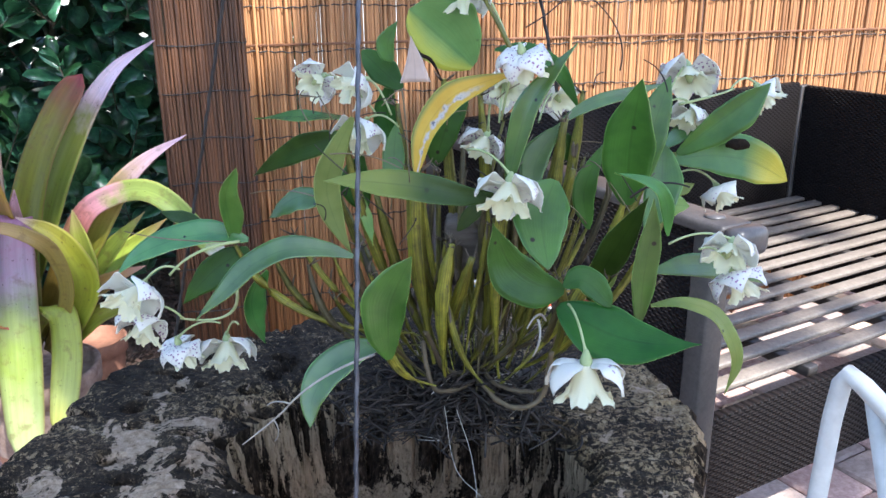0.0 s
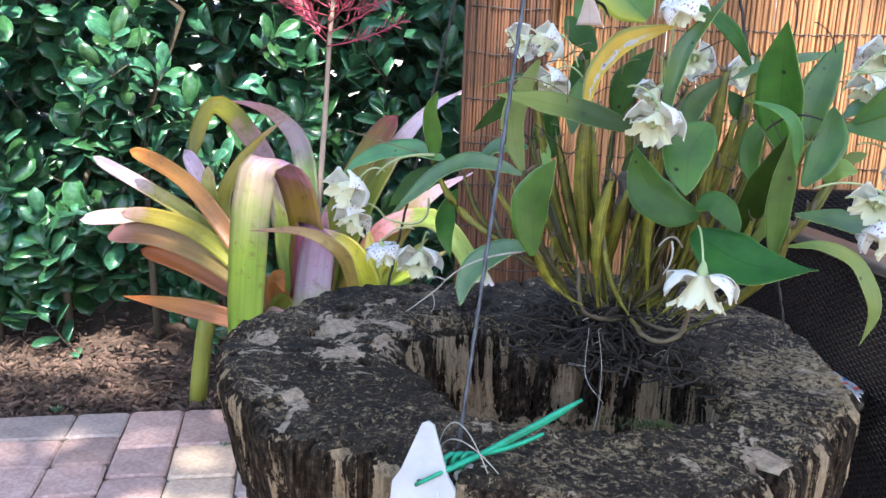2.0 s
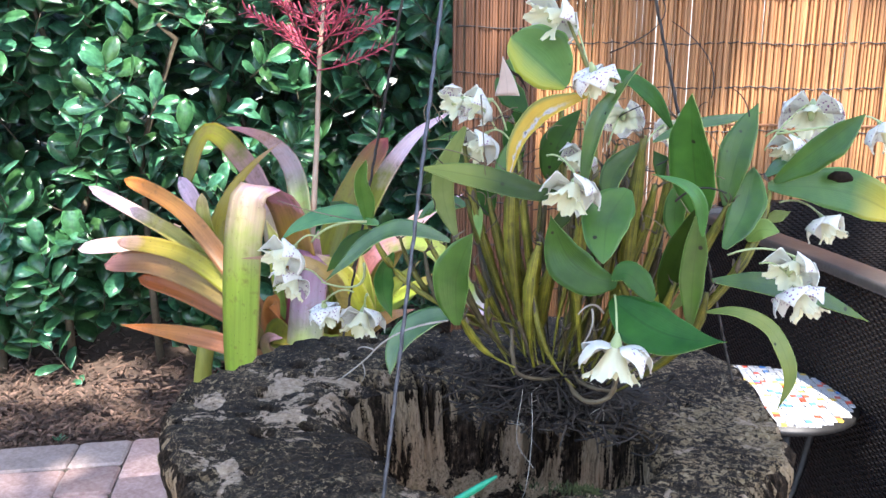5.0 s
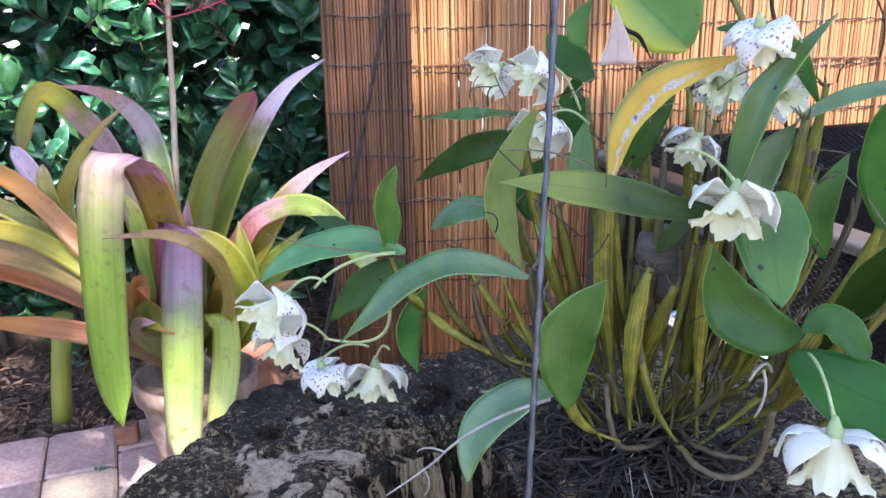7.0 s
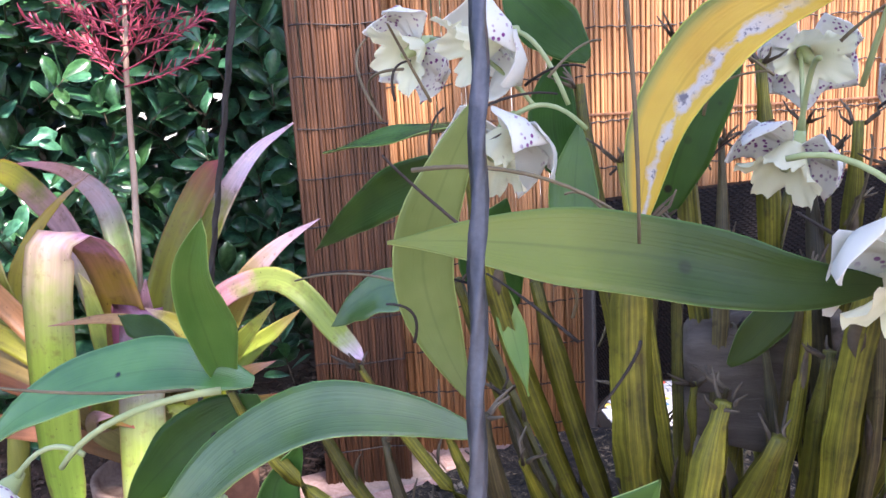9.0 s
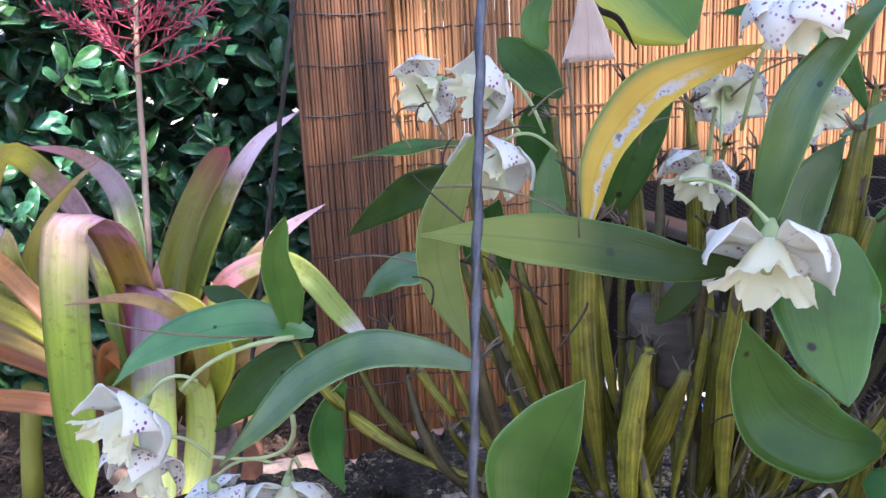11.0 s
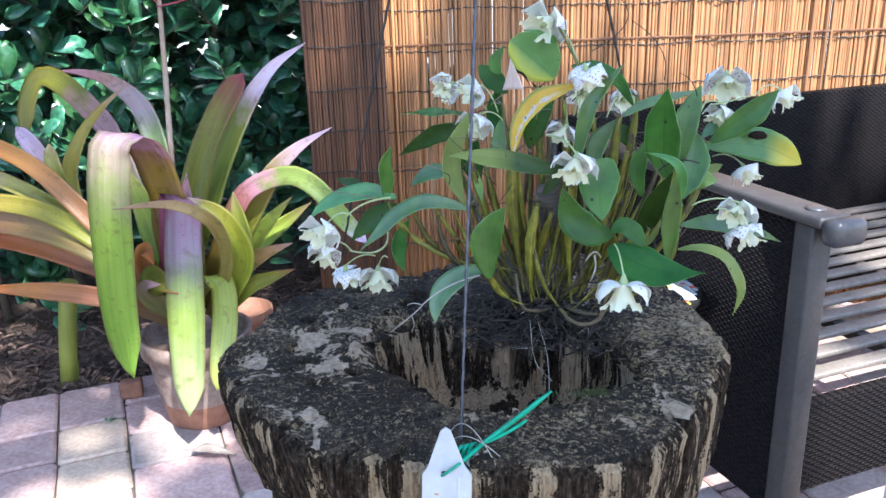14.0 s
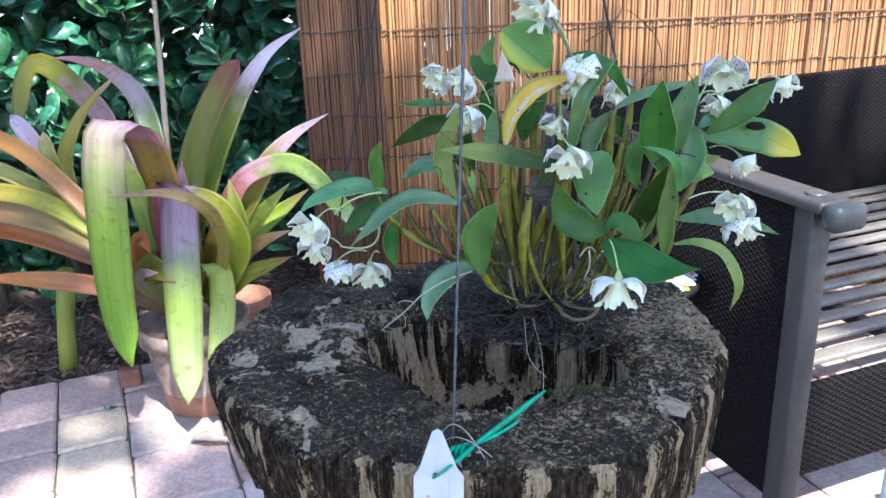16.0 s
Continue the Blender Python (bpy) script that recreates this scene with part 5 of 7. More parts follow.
bm = bmesh.new()
for k in range(420):
    a, r = rnd.uniform(0, 6.28), abs(rnd.gauss(0, 0.010))
    p = Vector((0.052 + r * math.cos(a) * 1.4, 0.337 + r * math.sin(a) * 0.7, LOG_TOP - 0.004 + 0.004 * math.exp(-(r / 0.008) ** 2)))
    d = Vector((rnd.gauss(0, 0.5), rnd.gauss(0, 0.5), 1)).normalized() * rnd.uniform(0.002, 0.0045)
    blade(bm, p, p + d * 0.5, p + d, 0.0009, (0, -1, 0.2), n=2, across=1, thick=0.0004)
moss = part("moss_tuft", bm, MOSS, None)
tagged(moss, "small olive moss tuft on the log rim", "moss", kind="stuff")

# ---- suspension ----
APEX = Vector((-0.02, 0.405, 1.47))
hanger = thing("wire_hanger", APEX, "twisted steel wire hanger holding the log slice", "hanger")


def cable(foot, mat, radius):
    """Three strands laid round one another from the log to the hook."""
    foot = Vector(foot)
    d = (APEX - foot)
    side = d.orthogonal().normalized()
    up = d.normalized().cross(side)
    bm = bmesh.new()
    n, sides = 170, 9
    rows = [[bm.verts.new(foot + d * (k / n) + (side * math.cos(a + k * 0.55) + up * math.sin(a + k * 0.55)) * radius * (0.78 + 0.22 * math.cos(3 * a))) for a in (2 * math.pi * j / sides for j in range(sides))] for k in range(n + 1)]
    for a, b in zip(rows, rows[1:]):
        for k in range(sides):
            bm.faces.new((a[k], a[(k + 1) % sides], b[(k + 1) % sides], b[k]))
    part("wire", bm, mat, hanger, world_axes=True)


cable((-0.025, 0.263, 0.925), STEEL, 0.0011)
cable((0.105, 0.522, 0.925), RUST, 0.0011)
cable((-0.176, 0.482, 0.925), RUST, 0.0011)
bm = bmesh.new()
tube(bm, [APEX + Vector((0.012 * math.sin(k * 0.5), 0, 0.012 - 0.012 * math.cos(k * 0.5))) for k in range(11)] + [APEX + Vector((0, 0, 0.05)), APEX + Vector((0, 0, 0.98))], 0.0018, 6)
part("hook", bm, RUST, hanger, world_axes=True)

bm = bmesh.new()
bmesh.ops.create_icosphere(bm, subdivisions=4, radius=1)
for v in bm.verts:
    v.co = Vector((-0.0125, 0.256, 0.9395)) + Vector((v.co.x * 0.0085, v.co.y * 0.0095, v.co.z * 0.0042)) * (1 + 0.35 * noise.noise(v.co * 2.2) + 0.12 * noise.noise(v.co * 7))
putty = part("putty_patch", bm, PUTTY, None)
tagged(putty, "crumbly whitish patch at the wire on the log rim", "putty")

# ---- name tag and its tie ----
tag = thing("plant_tag", (-0.028, 0.238, 0.941), "white plastic plant tag with rust stains tied to wire", "plant tag")
bm = bmesh.new()
outline = [(1.2 * x, z) for x, z in ((0, 0.026), (0.0022, 0.0245), (0.0088, 0.004), (0.0118, -0.001), (0.0122, -0.13), (-0.0108, -0.13), (-0.0106, -0.001), (-0.0080, 0.004), (-0.0022, 0.0245))]
front = [bm.verts.new((x, -0.0006 - (0.0012 if x > 0.009 else 0), z)) for x, z in outline]
rear = [bm.verts.new((x, 0.0008, z)) for x, z in outline]
bm.faces.new(list(reversed(front)))
bm.faces.new(rear)
for k in range(len(outline)):
    bm.faces.new((front[k], front[(k + 1) % len(outline)], rear[(k + 1) % len(outline)], rear[k]))
lean = Matrix.Rotation(radians(-9), 4, "X") @ Matrix.Rotation(radians(12), 4, "Z")
bmesh.ops.transform(bm, matrix=lean, verts=bm.verts)
part("tag_face", bm, TAG, tag, smooth=False)
bm = bmesh.new()
box(bm, (0.0062, -0.0022, -0.13), (0.0078, -0.0002, -0.002), 0.0004, lean)
part("ridge", bm, TAG, tag)
for k in range(9):
    bm = bmesh.new()
    x, z, r = rnd.uniform(-0.008, 0.004), -0.012 - 0.012 * k, rnd.uniform(0.0005, 0.0014)
    ring = [lean @ Vector((x + r * 1.7 * math.cos(a) * rnd.uniform(0.6, 1.2), -0.0009, z + r * math.sin(a) * rnd.uniform(0.6, 1.2))) for a in (k2 * 0.698 for k2 in range(9))]
    bm.faces.new([bm.verts.new(p) for p in ring])
    part("rust_stain", bm, TAG_STAIN, tag, smooth=False)
bm = bmesh.new()
bmesh.ops.create_circle(bm, cap_ends=True, segments=14, radius=0.0011, matrix=lean @ Matrix.Translation((-0.0012, -0.0010, 0.0005)) @ Matrix.Rotation(radians(90), 4, "X"))
part("eyelet", bm, RUST, tag, smooth=False)

tie = thing("green_tie", (-0.024, 0.258, 0.945), "green plastic twine tied from tag to wire", "twine")
for end, lift, w in (((0.026, 0.279, 0.973), 0.000, 0.0012), ((0.0245, 0.2785, 0.9715), -0.001, 0.0010), ((0.013, 0.270, 0.9585), -0.001, 0.0010), ((0.010, 0.268, 0.957), -0.001, 0.0010)):
    bm = bmesh.new()
    knot = Vector((-0.010, 0.258, 0.9490))
    b, e = Vector((-0.0295, 0.2345, 0.9412)), Vector(end)
    pts = curve(b, (b + knot) / 2 + Vector((-0.001, -0.0075, 0.0015 + lift * 0.2)), knot, 6)[:-1] + curve(knot, (knot + e) / 2 + Vector((0, 0, lift)), e, 7)
    tube(bm, pts, [w * 0.8] * 4 + [w * 1.15] * (len(pts) - 5) + [w * 0.6], 5)
    part("strand", bm, TIE, tie, world_axes=True)
bm = bmesh.new()
for k in range(3):
    o = Vector((-0.022 + 0.003 * k, 0.253 + 0.002 * k, 0.945))
    tube(bm, [o + Vector((0.0035 * math.cos(a) * 0.5, 0.0035 * math.cos(a), 0.0035 * math.sin(a))) for a in (j * 0.785 for j in range(9))], 0.0011, 5)
part("knot", bm, TIE, tie, world_axes=True)
bm = bmesh.new()
tube(bm, curve((-0.032, 0.262, 0.945), (-0.020, 0.255, 0.962), (-0.004, 0.250, 0.945), 12), 0.0003, 4)
tube(bm, curve((-0.030, 0.258, 0.945), (-0.018, 0.252, 0.956), (0.000, 0.252, 0.945), 12), 0.0003, 4)
part("fine_thread", bm, ROOT_PALE, tie, world_axes=True)

# ---- orchid ----
orchid = thing("orchid", (0.02, 0.405, 0.945), "flowering orchid clump with waxy leaves rooted on the log", "orchid")


def orchid_blade(bm, points, wl, wr, face, peak, tip, fold, twist, wavy, seed, n=22, across=8, thick=0.0012):
    """A thick waxy leaf with halves of unlike width, an arched cross-section, rippled edges and a drawn-out tip."""
    pts, face = spine(points, n), Vector(face).normalized()
    uv = bm.loops.layers.uv.verify()
    length = sum((q - p).length for p, q in zip(pts, pts[1:]))
    top, bottom = [], []
    for i, p in enumerate(pts):
        s = i / n
        d = (pts[min(i + 1, n)] - pts[max(i - 1, 0)]).normalized()
        f = Matrix.Rotation(radians(twist) * (s - 0.5), 3, d) @ face
        side = d.cross(f).normalized()
        nor = side.cross(d).normalized()
        if s < peak:
            wide = 0.16 + 0.84 * math.sin(math.pi / 2 * s / peak) ** 0.85
        else:
            wide = max(0.0, math.cos(math.pi / 2 * (s - peak) / (1 - peak))) ** tip
        ra, rb = [], []
        for k in range(across + 1):
            v = -1 + 2 * k / across
            w = max(0.0002, (wr if v > 0 else wl) * wide)
            ripple = 1 + 0.035 * math.sin(s * 19 + seed * 3 + (2 if v > 0 else 0))
            lift = fold * abs(v) ** 1.35 * w + wavy * length * v * v * math.sin(s * 9 + seed + (1.9 if v > 0 else 0)) * math.sin(math.pi * s)
            q = p + side * w * v * ripple + nor * lift
            h = thick * (1 - 0.75 * abs(v)) / 2
            ra.append(bm.verts.new(q + nor * h))
            rb.append(bm.verts.new(q - nor * h))
        top.append(ra)
        bottom.append(rb)
    def put(q, su, under=0):
        fc = bm.faces.new(q)
        fc.material_index = under
        for lp, (a, c) in zip(fc.loops, su):
            lp[uv].uv = (a / n, c / across)
    for i in range(n):
        for k in range(across):
            put((top[i][k], top[i][k + 1], top[i + 1][k + 1], top[i + 1][k]), ((i, k), (i, k + 1), (i + 1, k + 1), (i + 1, k)))
            put((bottom[i][k + 1], bottom[i][k], bottom[i + 1][k], bottom[i + 1][k + 1]), ((i, k + 1), (i, k), (i + 1, k), (i + 1, k + 1)), 1)
        put((bottom[i][0], top[i][0], top[i + 1][0], bottom[i + 1][0]), ((i, 0), (i, 0), (i + 1, 0), (i + 1, 0)), 1)
        put((top[i][across], bottom[i][across], bottom[i + 1][across], top[i + 1][across]), ((i, across), (i, across), (i + 1, across), (i + 1, across)), 1)
    return bm


def leaf(mat, points, wl, wr, face, peak=0.45, tip=1.0, fold=0.25, twist=None, kind="", label=""):
    twist = rnd.uniform(-16, 16) if twist is None else twist
    if kind == "wedge":
        bm = blade(bmesh.new(), points, None, None, wl + wr, face, fold, 0.0, 10, 6, 0.0010, kind)
    else:
        bm = orchid_blade(bmesh.new(), points, wl, wr, face, peak, tip, fold, twist, 0.010, rnd.uniform(0, 6))
    part("leaf", bm, (mat, UNDER if mat not in (PALE, ROT) else mat), orchid, label, world_axes=True)


leaf(TURNED, [(0.0280, 0.3660, 1.0810), (0.0130, 0.3600, 1.0830), (-0.0040, 0.3540, 1.0880), (-0.0190, 0.3490, 1.0910), (-0.0300, 0.3440, 1.0930), (-0.0420, 0.3400, 1.0940)], 0.0068, 0.0061, (0.13, -0.87, 0.47), 0.55, 1.05, 0.35, twist=22)
leaf(UNDER, [(-0.0370, 0.3910, 1.1110), (-0.0450, 0.3920, 1.0960), (-0.0510, 0.3930, 1.0790), (-0.0480, 0.3940, 1.0610), (-0.0400, 0.3950, 1.0430)], 0.0062, 0.0066, (0.35, -0.87, 0.34), 0.5, 1.3, 0.25)
leaf(LIME, [(-0.0390, 0.4100, 1.0710), (-0.0350, 0.4060, 1.0600), (-0.0310, 0.4000, 1.0470)], 0.0031, 0.0027, (0.15, -0.91, 0.38), 0.45, 1.3, 0.25)
leaf(DEEP, [(-0.0440, 0.4320, 1.0950), (-0.0650, 0.4480, 1.0880), (-0.0860, 0.4650, 1.0780), (-0.1110, 0.4850, 1.0610)], 0.0079, 0.0065, (0.21, -0.92, 0.33), 0.4, 1.1, 0.3)
leaf(BLUISH, [(-0.0430, 0.4250, 1.1040), (-0.0730, 0.4620, 1.0990), (-0.1130, 0.5050, 1.0910)], 0.0042, 0.0047, (0.14, -0.67, 0.73), 0.4, 1.1, 0.25)
leaf(LEAN, [(-0.0960, 0.3880, 1.0520), (-0.0950, 0.3810, 1.0660), (-0.0930, 0.3740, 1.0800), (-0.0850, 0.3670, 1.0930)], 0.0039, 0.0059, (0.52, -0.79, 0.31), 0.45, 0.6, 0.8, twist=-15)
leaf(BLUISH, [(-0.0880, 0.3860, 1.0540), (-0.1030, 0.3820, 1.0580), (-0.1200, 0.3790, 1.0560), (-0.1360, 0.3750, 1.0500), (-0.1470, 0.3720, 1.0410)], 0.0075, 0.0080, (0.18, -0.55, 0.81), 0.45, 1.1, 0.3)
leaf(DEEP, [(-0.1140, 0.4000, 1.0590), (-0.1280, 0.4100, 1.0580), (-0.1420, 0.4200, 1.0580)], 0.0038, 0.0033, (0.27, -0.83, 0.49), 0.45, 1.0, 0.25)
leaf(DEEP, [(-0.0900, 0.3920, 1.0480), (-0.1030, 0.3870, 1.0410), (-0.1130, 0.3830, 1.0320), (-0.1200, 0.3800, 1.0240)], 0.0078, 0.0067, (0.29, -0.91, 0.29), 0.4, 1.0, 0.25)
leaf(BLUISH, [(-0.0360, 0.3690, 1.0520), (-0.0500, 0.3670, 1.0560), (-0.0660, 0.3650, 1.0560), (-0.0810, 0.3630, 1.0490), (-0.0940, 0.3600, 1.0370), (-0.1070, 0.3580, 1.0250)], 0.0061, 0.0066, (0.16, -0.61, 0.78), 0.5, 1.15, 0.3)
leaf(BLUISH, [(-0.0580, 0.4450, 1.0580), (-0.0740, 0.4470, 1.0590), (-0.0850, 0.4490, 1.0540), (-0.0940, 0.4500, 1.0460)], 0.0115, 0.0052, (0.15, -0.63, 0.76), 0.35, 0.9, 0.3)
leaf(GREEN, [(-0.0170, 0.3360, 1.0180), (-0.0170, 0.3340, 1.0310), (-0.0150, 0.3310, 1.0460), (-0.0060, 0.3270, 1.0670)], 0.0117, 0.0065, (0.13, -0.89, 0.44), 0.52, 0.95, 0.22)
leaf(BLUISH, [(-0.0210, 0.3470, 1.0200), (-0.0330, 0.3420, 1.0170), (-0.0430, 0.3380, 1.0110), (-0.0500, 0.3330, 1.0010), (-0.0510, 0.3280, 0.9890)], 0.0077, 0.0077, (-0.09, -0.69, 0.72), 0.45, 0.8, 0.35)
leaf(YELLOW, [(-0.0080, 0.3810, 1.0870), (-0.0050, 0.3830, 1.1030), (0.0030, 0.3850, 1.1160), (0.0140, 0.3860, 1.1240), (0.0360, 0.3890, 1.1310)], 0.0062, 0.0062, (-0.14, -0.90, 0.42), 0.5, 1.1, 0.25, twist=0, label="yellow dying leaf with pale streak")
leaf(CRISPED, [(0.0170, 0.3950, 1.1330), (0.0030, 0.3900, 1.1460), (-0.0100, 0.3850, 1.1580)], 0.0121, 0.0183, (0.09, -0.98, 0.20), 0.5, 0.5, 0.28, twist=0, label="broad folded leaf yellowing along one half")
leaf(PALE, [(-0.0070, 0.3740, 1.1290), (-0.0070, 0.3720, 1.1370), (-0.0080, 0.3680, 1.1480)], 0.0064, 0.0064, (0.11, -0.96, 0.27), 0.0, 1.0, 0.15, twist=0, kind="wedge", label="pale dead leaf corner")
leaf(ROT, [(-0.0080, 0.3720, 1.1460), (-0.0050, 0.3720, 1.1410), (0.0000, 0.3720, 1.1380), (0.0040, 0.3720, 1.1310)], 0.0007, 0.0009, (0.10, -0.96, 0.26), 0.45, 1.0, 0.1, twist=0, label="black rotten leaf edge")
leaf(GREEN, [(-0.0220, 0.4250, 1.1320), (-0.0240, 0.4250, 1.1400), (-0.0190, 0.4250, 1.1510)], 0.0055, 0.0031, (0.13, -0.96, 0.25), 0.35, 1.1, 0.25)
leaf(DEEP, [(-0.0190, 0.4400, 1.1170), (-0.0290, 0.4410, 1.1260), (-0.0390, 0.4420, 1.1360)], 0.0069, 0.0077, (0.14, -0.95, 0.27), 0.5, 0.7, 0.25)
leaf(DEEP, [(-0.0240, 0.4460, 1.0860), (-0.0280, 0.4460, 1.1020), (-0.0250, 0.4460, 1.1220)], 0.0070, 0.0061, (0.13, -0.94, 0.31), 0.4, 1.0, 0.25)
leaf(BLUISH, [(0.0330, 0.3760, 1.0830), (0.0370, 0.3740, 1.1040), (0.0430, 0.3720, 1.1220), (0.0600, 0.3680, 1.1450)], 0.0053, 0.0057, (-0.40, -0.82, 0.42), 0.45, 1.0, 0.4)
leaf(GREEN, [(0.0450, 0.3830, 1.0780), (0.0460, 0.3900, 1.0910), (0.0570, 0.4000, 1.1070)], 0.0072, 0.0053, (-0.18, -0.93, 0.33), 0.4, 1.1, 0.25)
leaf(GREEN, [(0.0540, 0.3830, 1.0840), (0.0480, 0.3700, 1.0700), (0.0500, 0.3540, 1.0520)], 0.0112, 0.0130, (0.01, -0.92, 0.38), 0.38, 0.75, 0.18)
leaf(DEEP, [(0.0570, 0.3540, 1.0430), (0.0440, 0.3510, 1.0470), (0.0330, 0.3490, 1.0570), (0.0260, 0.3450, 1.0750)], 0.0123, 0.0077, (0.04, -0.91, 0.41), 0.45, 1.15, 0.3)
leaf(DEEP, [(0.0560, 0.3470, 1.0470), (0.0640, 0.3460, 1.0500), (0.0760, 0.3450, 1.0390)], 0.0066, 0.0047, (-0.02, -0.81, 0.59), 0.45, 0.6, 0.3)
leaf(DEEP, [(0.0550, 0.3550, 1.0350), (0.0660, 0.3490, 1.0300), (0.0790, 0.3430, 1.0260), (0.0940, 0.3360, 1.0260), (0.1100, 0.3280, 1.0300)], 0.0112, 0.0127, (-0.04, -0.83, 0.56), 0.36, 1.35, 0.3, twist=0)
leaf(GREEN, [(0.0890, 0.3940, 1.0700), (0.0860, 0.3810, 1.0930), (0.0850, 0.3700, 1.1120), (0.0850, 0.3570, 1.1320)], 0.0119, 0.0108, (-0.20, -0.93, 0.31), 0.48, 0.95, 0.25)
leaf(GREEN, [(0.0980, 0.4100, 1.0750), (0.1020, 0.4130, 1.1010), (0.1090, 0.4160, 1.1260)], 0.0093, 0.0069, (-0.08, -0.95, 0.32), 0.5, 0.9, 0.25)
leaf(GREEN, [(0.1000, 0.4000, 1.0550), (0.1070, 0.4100, 1.0720), (0.1090, 0.4220, 1.0940)], 0.0081, 0.0097, (-0.09, -0.93, 0.36), 0.55, 0.9, 0.25)
leaf(GREEN, [(0.1190, 0.4330, 1.0860), (0.1360, 0.4280, 1.1020), (0.1570, 0.4210, 1.1220)], 0.0056, 0.0108, (-0.14, -0.95, 0.27), 0.6, 0.95, 0.35)
leaf(BLUISH, [(0.1310, 0.4440, 1.0970), (0.1210, 0.4420, 1.0930), (0.1130, 0.4400, 1.0860)], 0.0043, 0.0043, (-0.09, -0.82, 0.57), 0.45, 1.0, 0.25)
leaf(TIPPED, [(0.1160, 0.4320, 1.0830), (0.1390, 0.4400, 1.0830), (0.1610, 0.4480, 1.0780), (0.1830, 0.4560, 1.0660)], 0.0122, 0.0109, (-0.17, -0.93, 0.34), 0.58, 0.8, 0.2, twist=0)
leaf(GREEN, [(0.0960, 0.3400, 1.0720), (0.0940, 0.3400, 1.0860), (0.0870, 0.3390, 1.0940), (0.0730, 0.3390, 1.0980)], 0.0029, 0.0029, (-0.06, -0.80, 0.59), 0.4, 1.2, 0.4)
leaf(GREEN, [(0.0910, 0.3600, 1.0250), (0.0910, 0.3570, 1.0490), (0.0920, 0.3540, 1.0680), (0.0920, 0.3520, 1.0840)], 0.0061, 0.0054, (0.12, -0.91, 0.39), 0.5, 1.0, 0.4)
leaf(DEEP, [(0.0730, 0.3920, 1.0230), (0.0780, 0.3810, 1.0440), (0.0850, 0.3690, 1.0650), (0.0910, 0.3580, 1.0830)], 0.0069, 0.0069, (-0.06, -0.92, 0.39), 0.5, 1.1, 0.3)
leaf(LIME, [(0.0760, 0.3980, 1.0200), (0.0820, 0.3990, 1.0290), (0.0880, 0.4000, 1.0470)], 0.0023, 0.0035, (-0.05, -0.90, 0.43), 0.45, 1.2, 0.25)
leaf(GREEN, [(0.0980, 0.3720, 1.0450), (0.1190, 0.3910, 1.0410), (0.1430, 0.4100, 1.0330), (0.1700, 0.4320, 1.0170)], 0.0058, 0.0062, (-0.14, -0.84, 0.52), 0.4, 1.1, 0.25)
leaf(LIME, [(0.0970, 0.3660, 1.0310), (0.1110, 0.3650, 1.0330), (0.1250, 0.3640, 1.0280), (0.1330, 0.3630, 1.0160), (0.1360, 0.3620, 1.0040), (0.1320, 0.3610, 0.9900)], 0.0037, 0.0041, (0.12, -0.74, 0.67), 0.55, 1.2, 0.35, twist=0)
leaf(LIME, [(0.1090, 0.4200, 1.0560), (0.1150, 0.4200, 1.0620), (0.1240, 0.4200, 1.0620)], 0.0060, 0.0052, (-0.10, -0.92, 0.37), 0.45, 0.9, 0.25)
leaf(LIME, [(0.1160, 0.4300, 1.0670), (0.1220, 0.4300, 1.0680), (0.1280, 0.4300, 1.0710)], 0.0032, 0.0032, (-0.11, -0.93, 0.36), 0.45, 1.0, 0.25)
leaf(DEEP, [(0.0270, 0.4050, 1.1390), (0.0420, 0.4110, 1.1380), (0.0570, 0.4170, 1.1270), (0.0690, 0.4250, 1.1080)], 0.0049, 0.0037, (-0.00, -0.84, 0.54), 0.5, 1.1, 0.25)
leaf(BLUISH, [(0.0590, 0.4150, 1.1050), (0.0740, 0.4200, 1.1130), (0.0920, 0.4250, 1.1170), (0.1110, 0.4300, 1.1210)], 0.0031, 0.0044, (-0.05, -0.80, 0.60), 0.4, 1.1, 0.25)
leaf(BLUISH, [(-0.0820, 0.3920, 1.0370), (-0.0910, 0.3960, 1.0240), (-0.0930, 0.3990, 1.0100), (-0.0890, 0.4030, 0.9930)], 0.0062, 0.0058, (0.64, -0.69, 0.36), 0.5, 1.1, 0.6)
leaf(GREEN, [(-0.0200, 0.4050, 1.0720), (-0.0210, 0.4120, 1.0880), (-0.0200, 0.4200, 1.1040)], 0.0058, 0.0050, (0.13, -0.93, 0.34), 0.45, 1.0, 0.25)
leaf(DEEP, [(-0.0020, 0.4300, 1.0800), (0.0040, 0.4300, 1.1000), (0.0160, 0.4300, 1.1200)], 0.0095, 0.0068, (0.08, -0.95, 0.31), 0.45, 0.9, 0.25)
leaf(DEEP, [(-0.0400, 0.4400, 1.0540), (-0.0440, 0.4400, 1.0700), (-0.0400, 0.4400, 1.0840)], 0.0091, 0.0074, (0.16, -0.92, 0.35), 0.45, 0.9, 0.25)
leaf(GREEN, [(0.0750, 0.4200, 1.0500), (0.0720, 0.4200, 1.0700), (0.0800, 0.4200, 1.0930)], 0.0059, 0.0055, (-0.03, -0.93, 0.36), 0.45, 1.0, 0.25)
leaf(DEEP, [(0.0100, 0.4000, 1.0550), (0.0190, 0.4000, 1.0660), (0.0280, 0.4000, 1.0730)], 0.0038, 0.0038, (0.06, -0.93, 0.38), 0.45, 1.0, 0.25)
leaf(DEEP, [(0.0680, 0.4300, 1.0820), (0.0630, 0.4300, 1.0910), (0.0570, 0.4300, 1.0990)], 0.0056, 0.0048, (-0.01, -0.94, 0.33), 0.45, 1.0, 0.25)


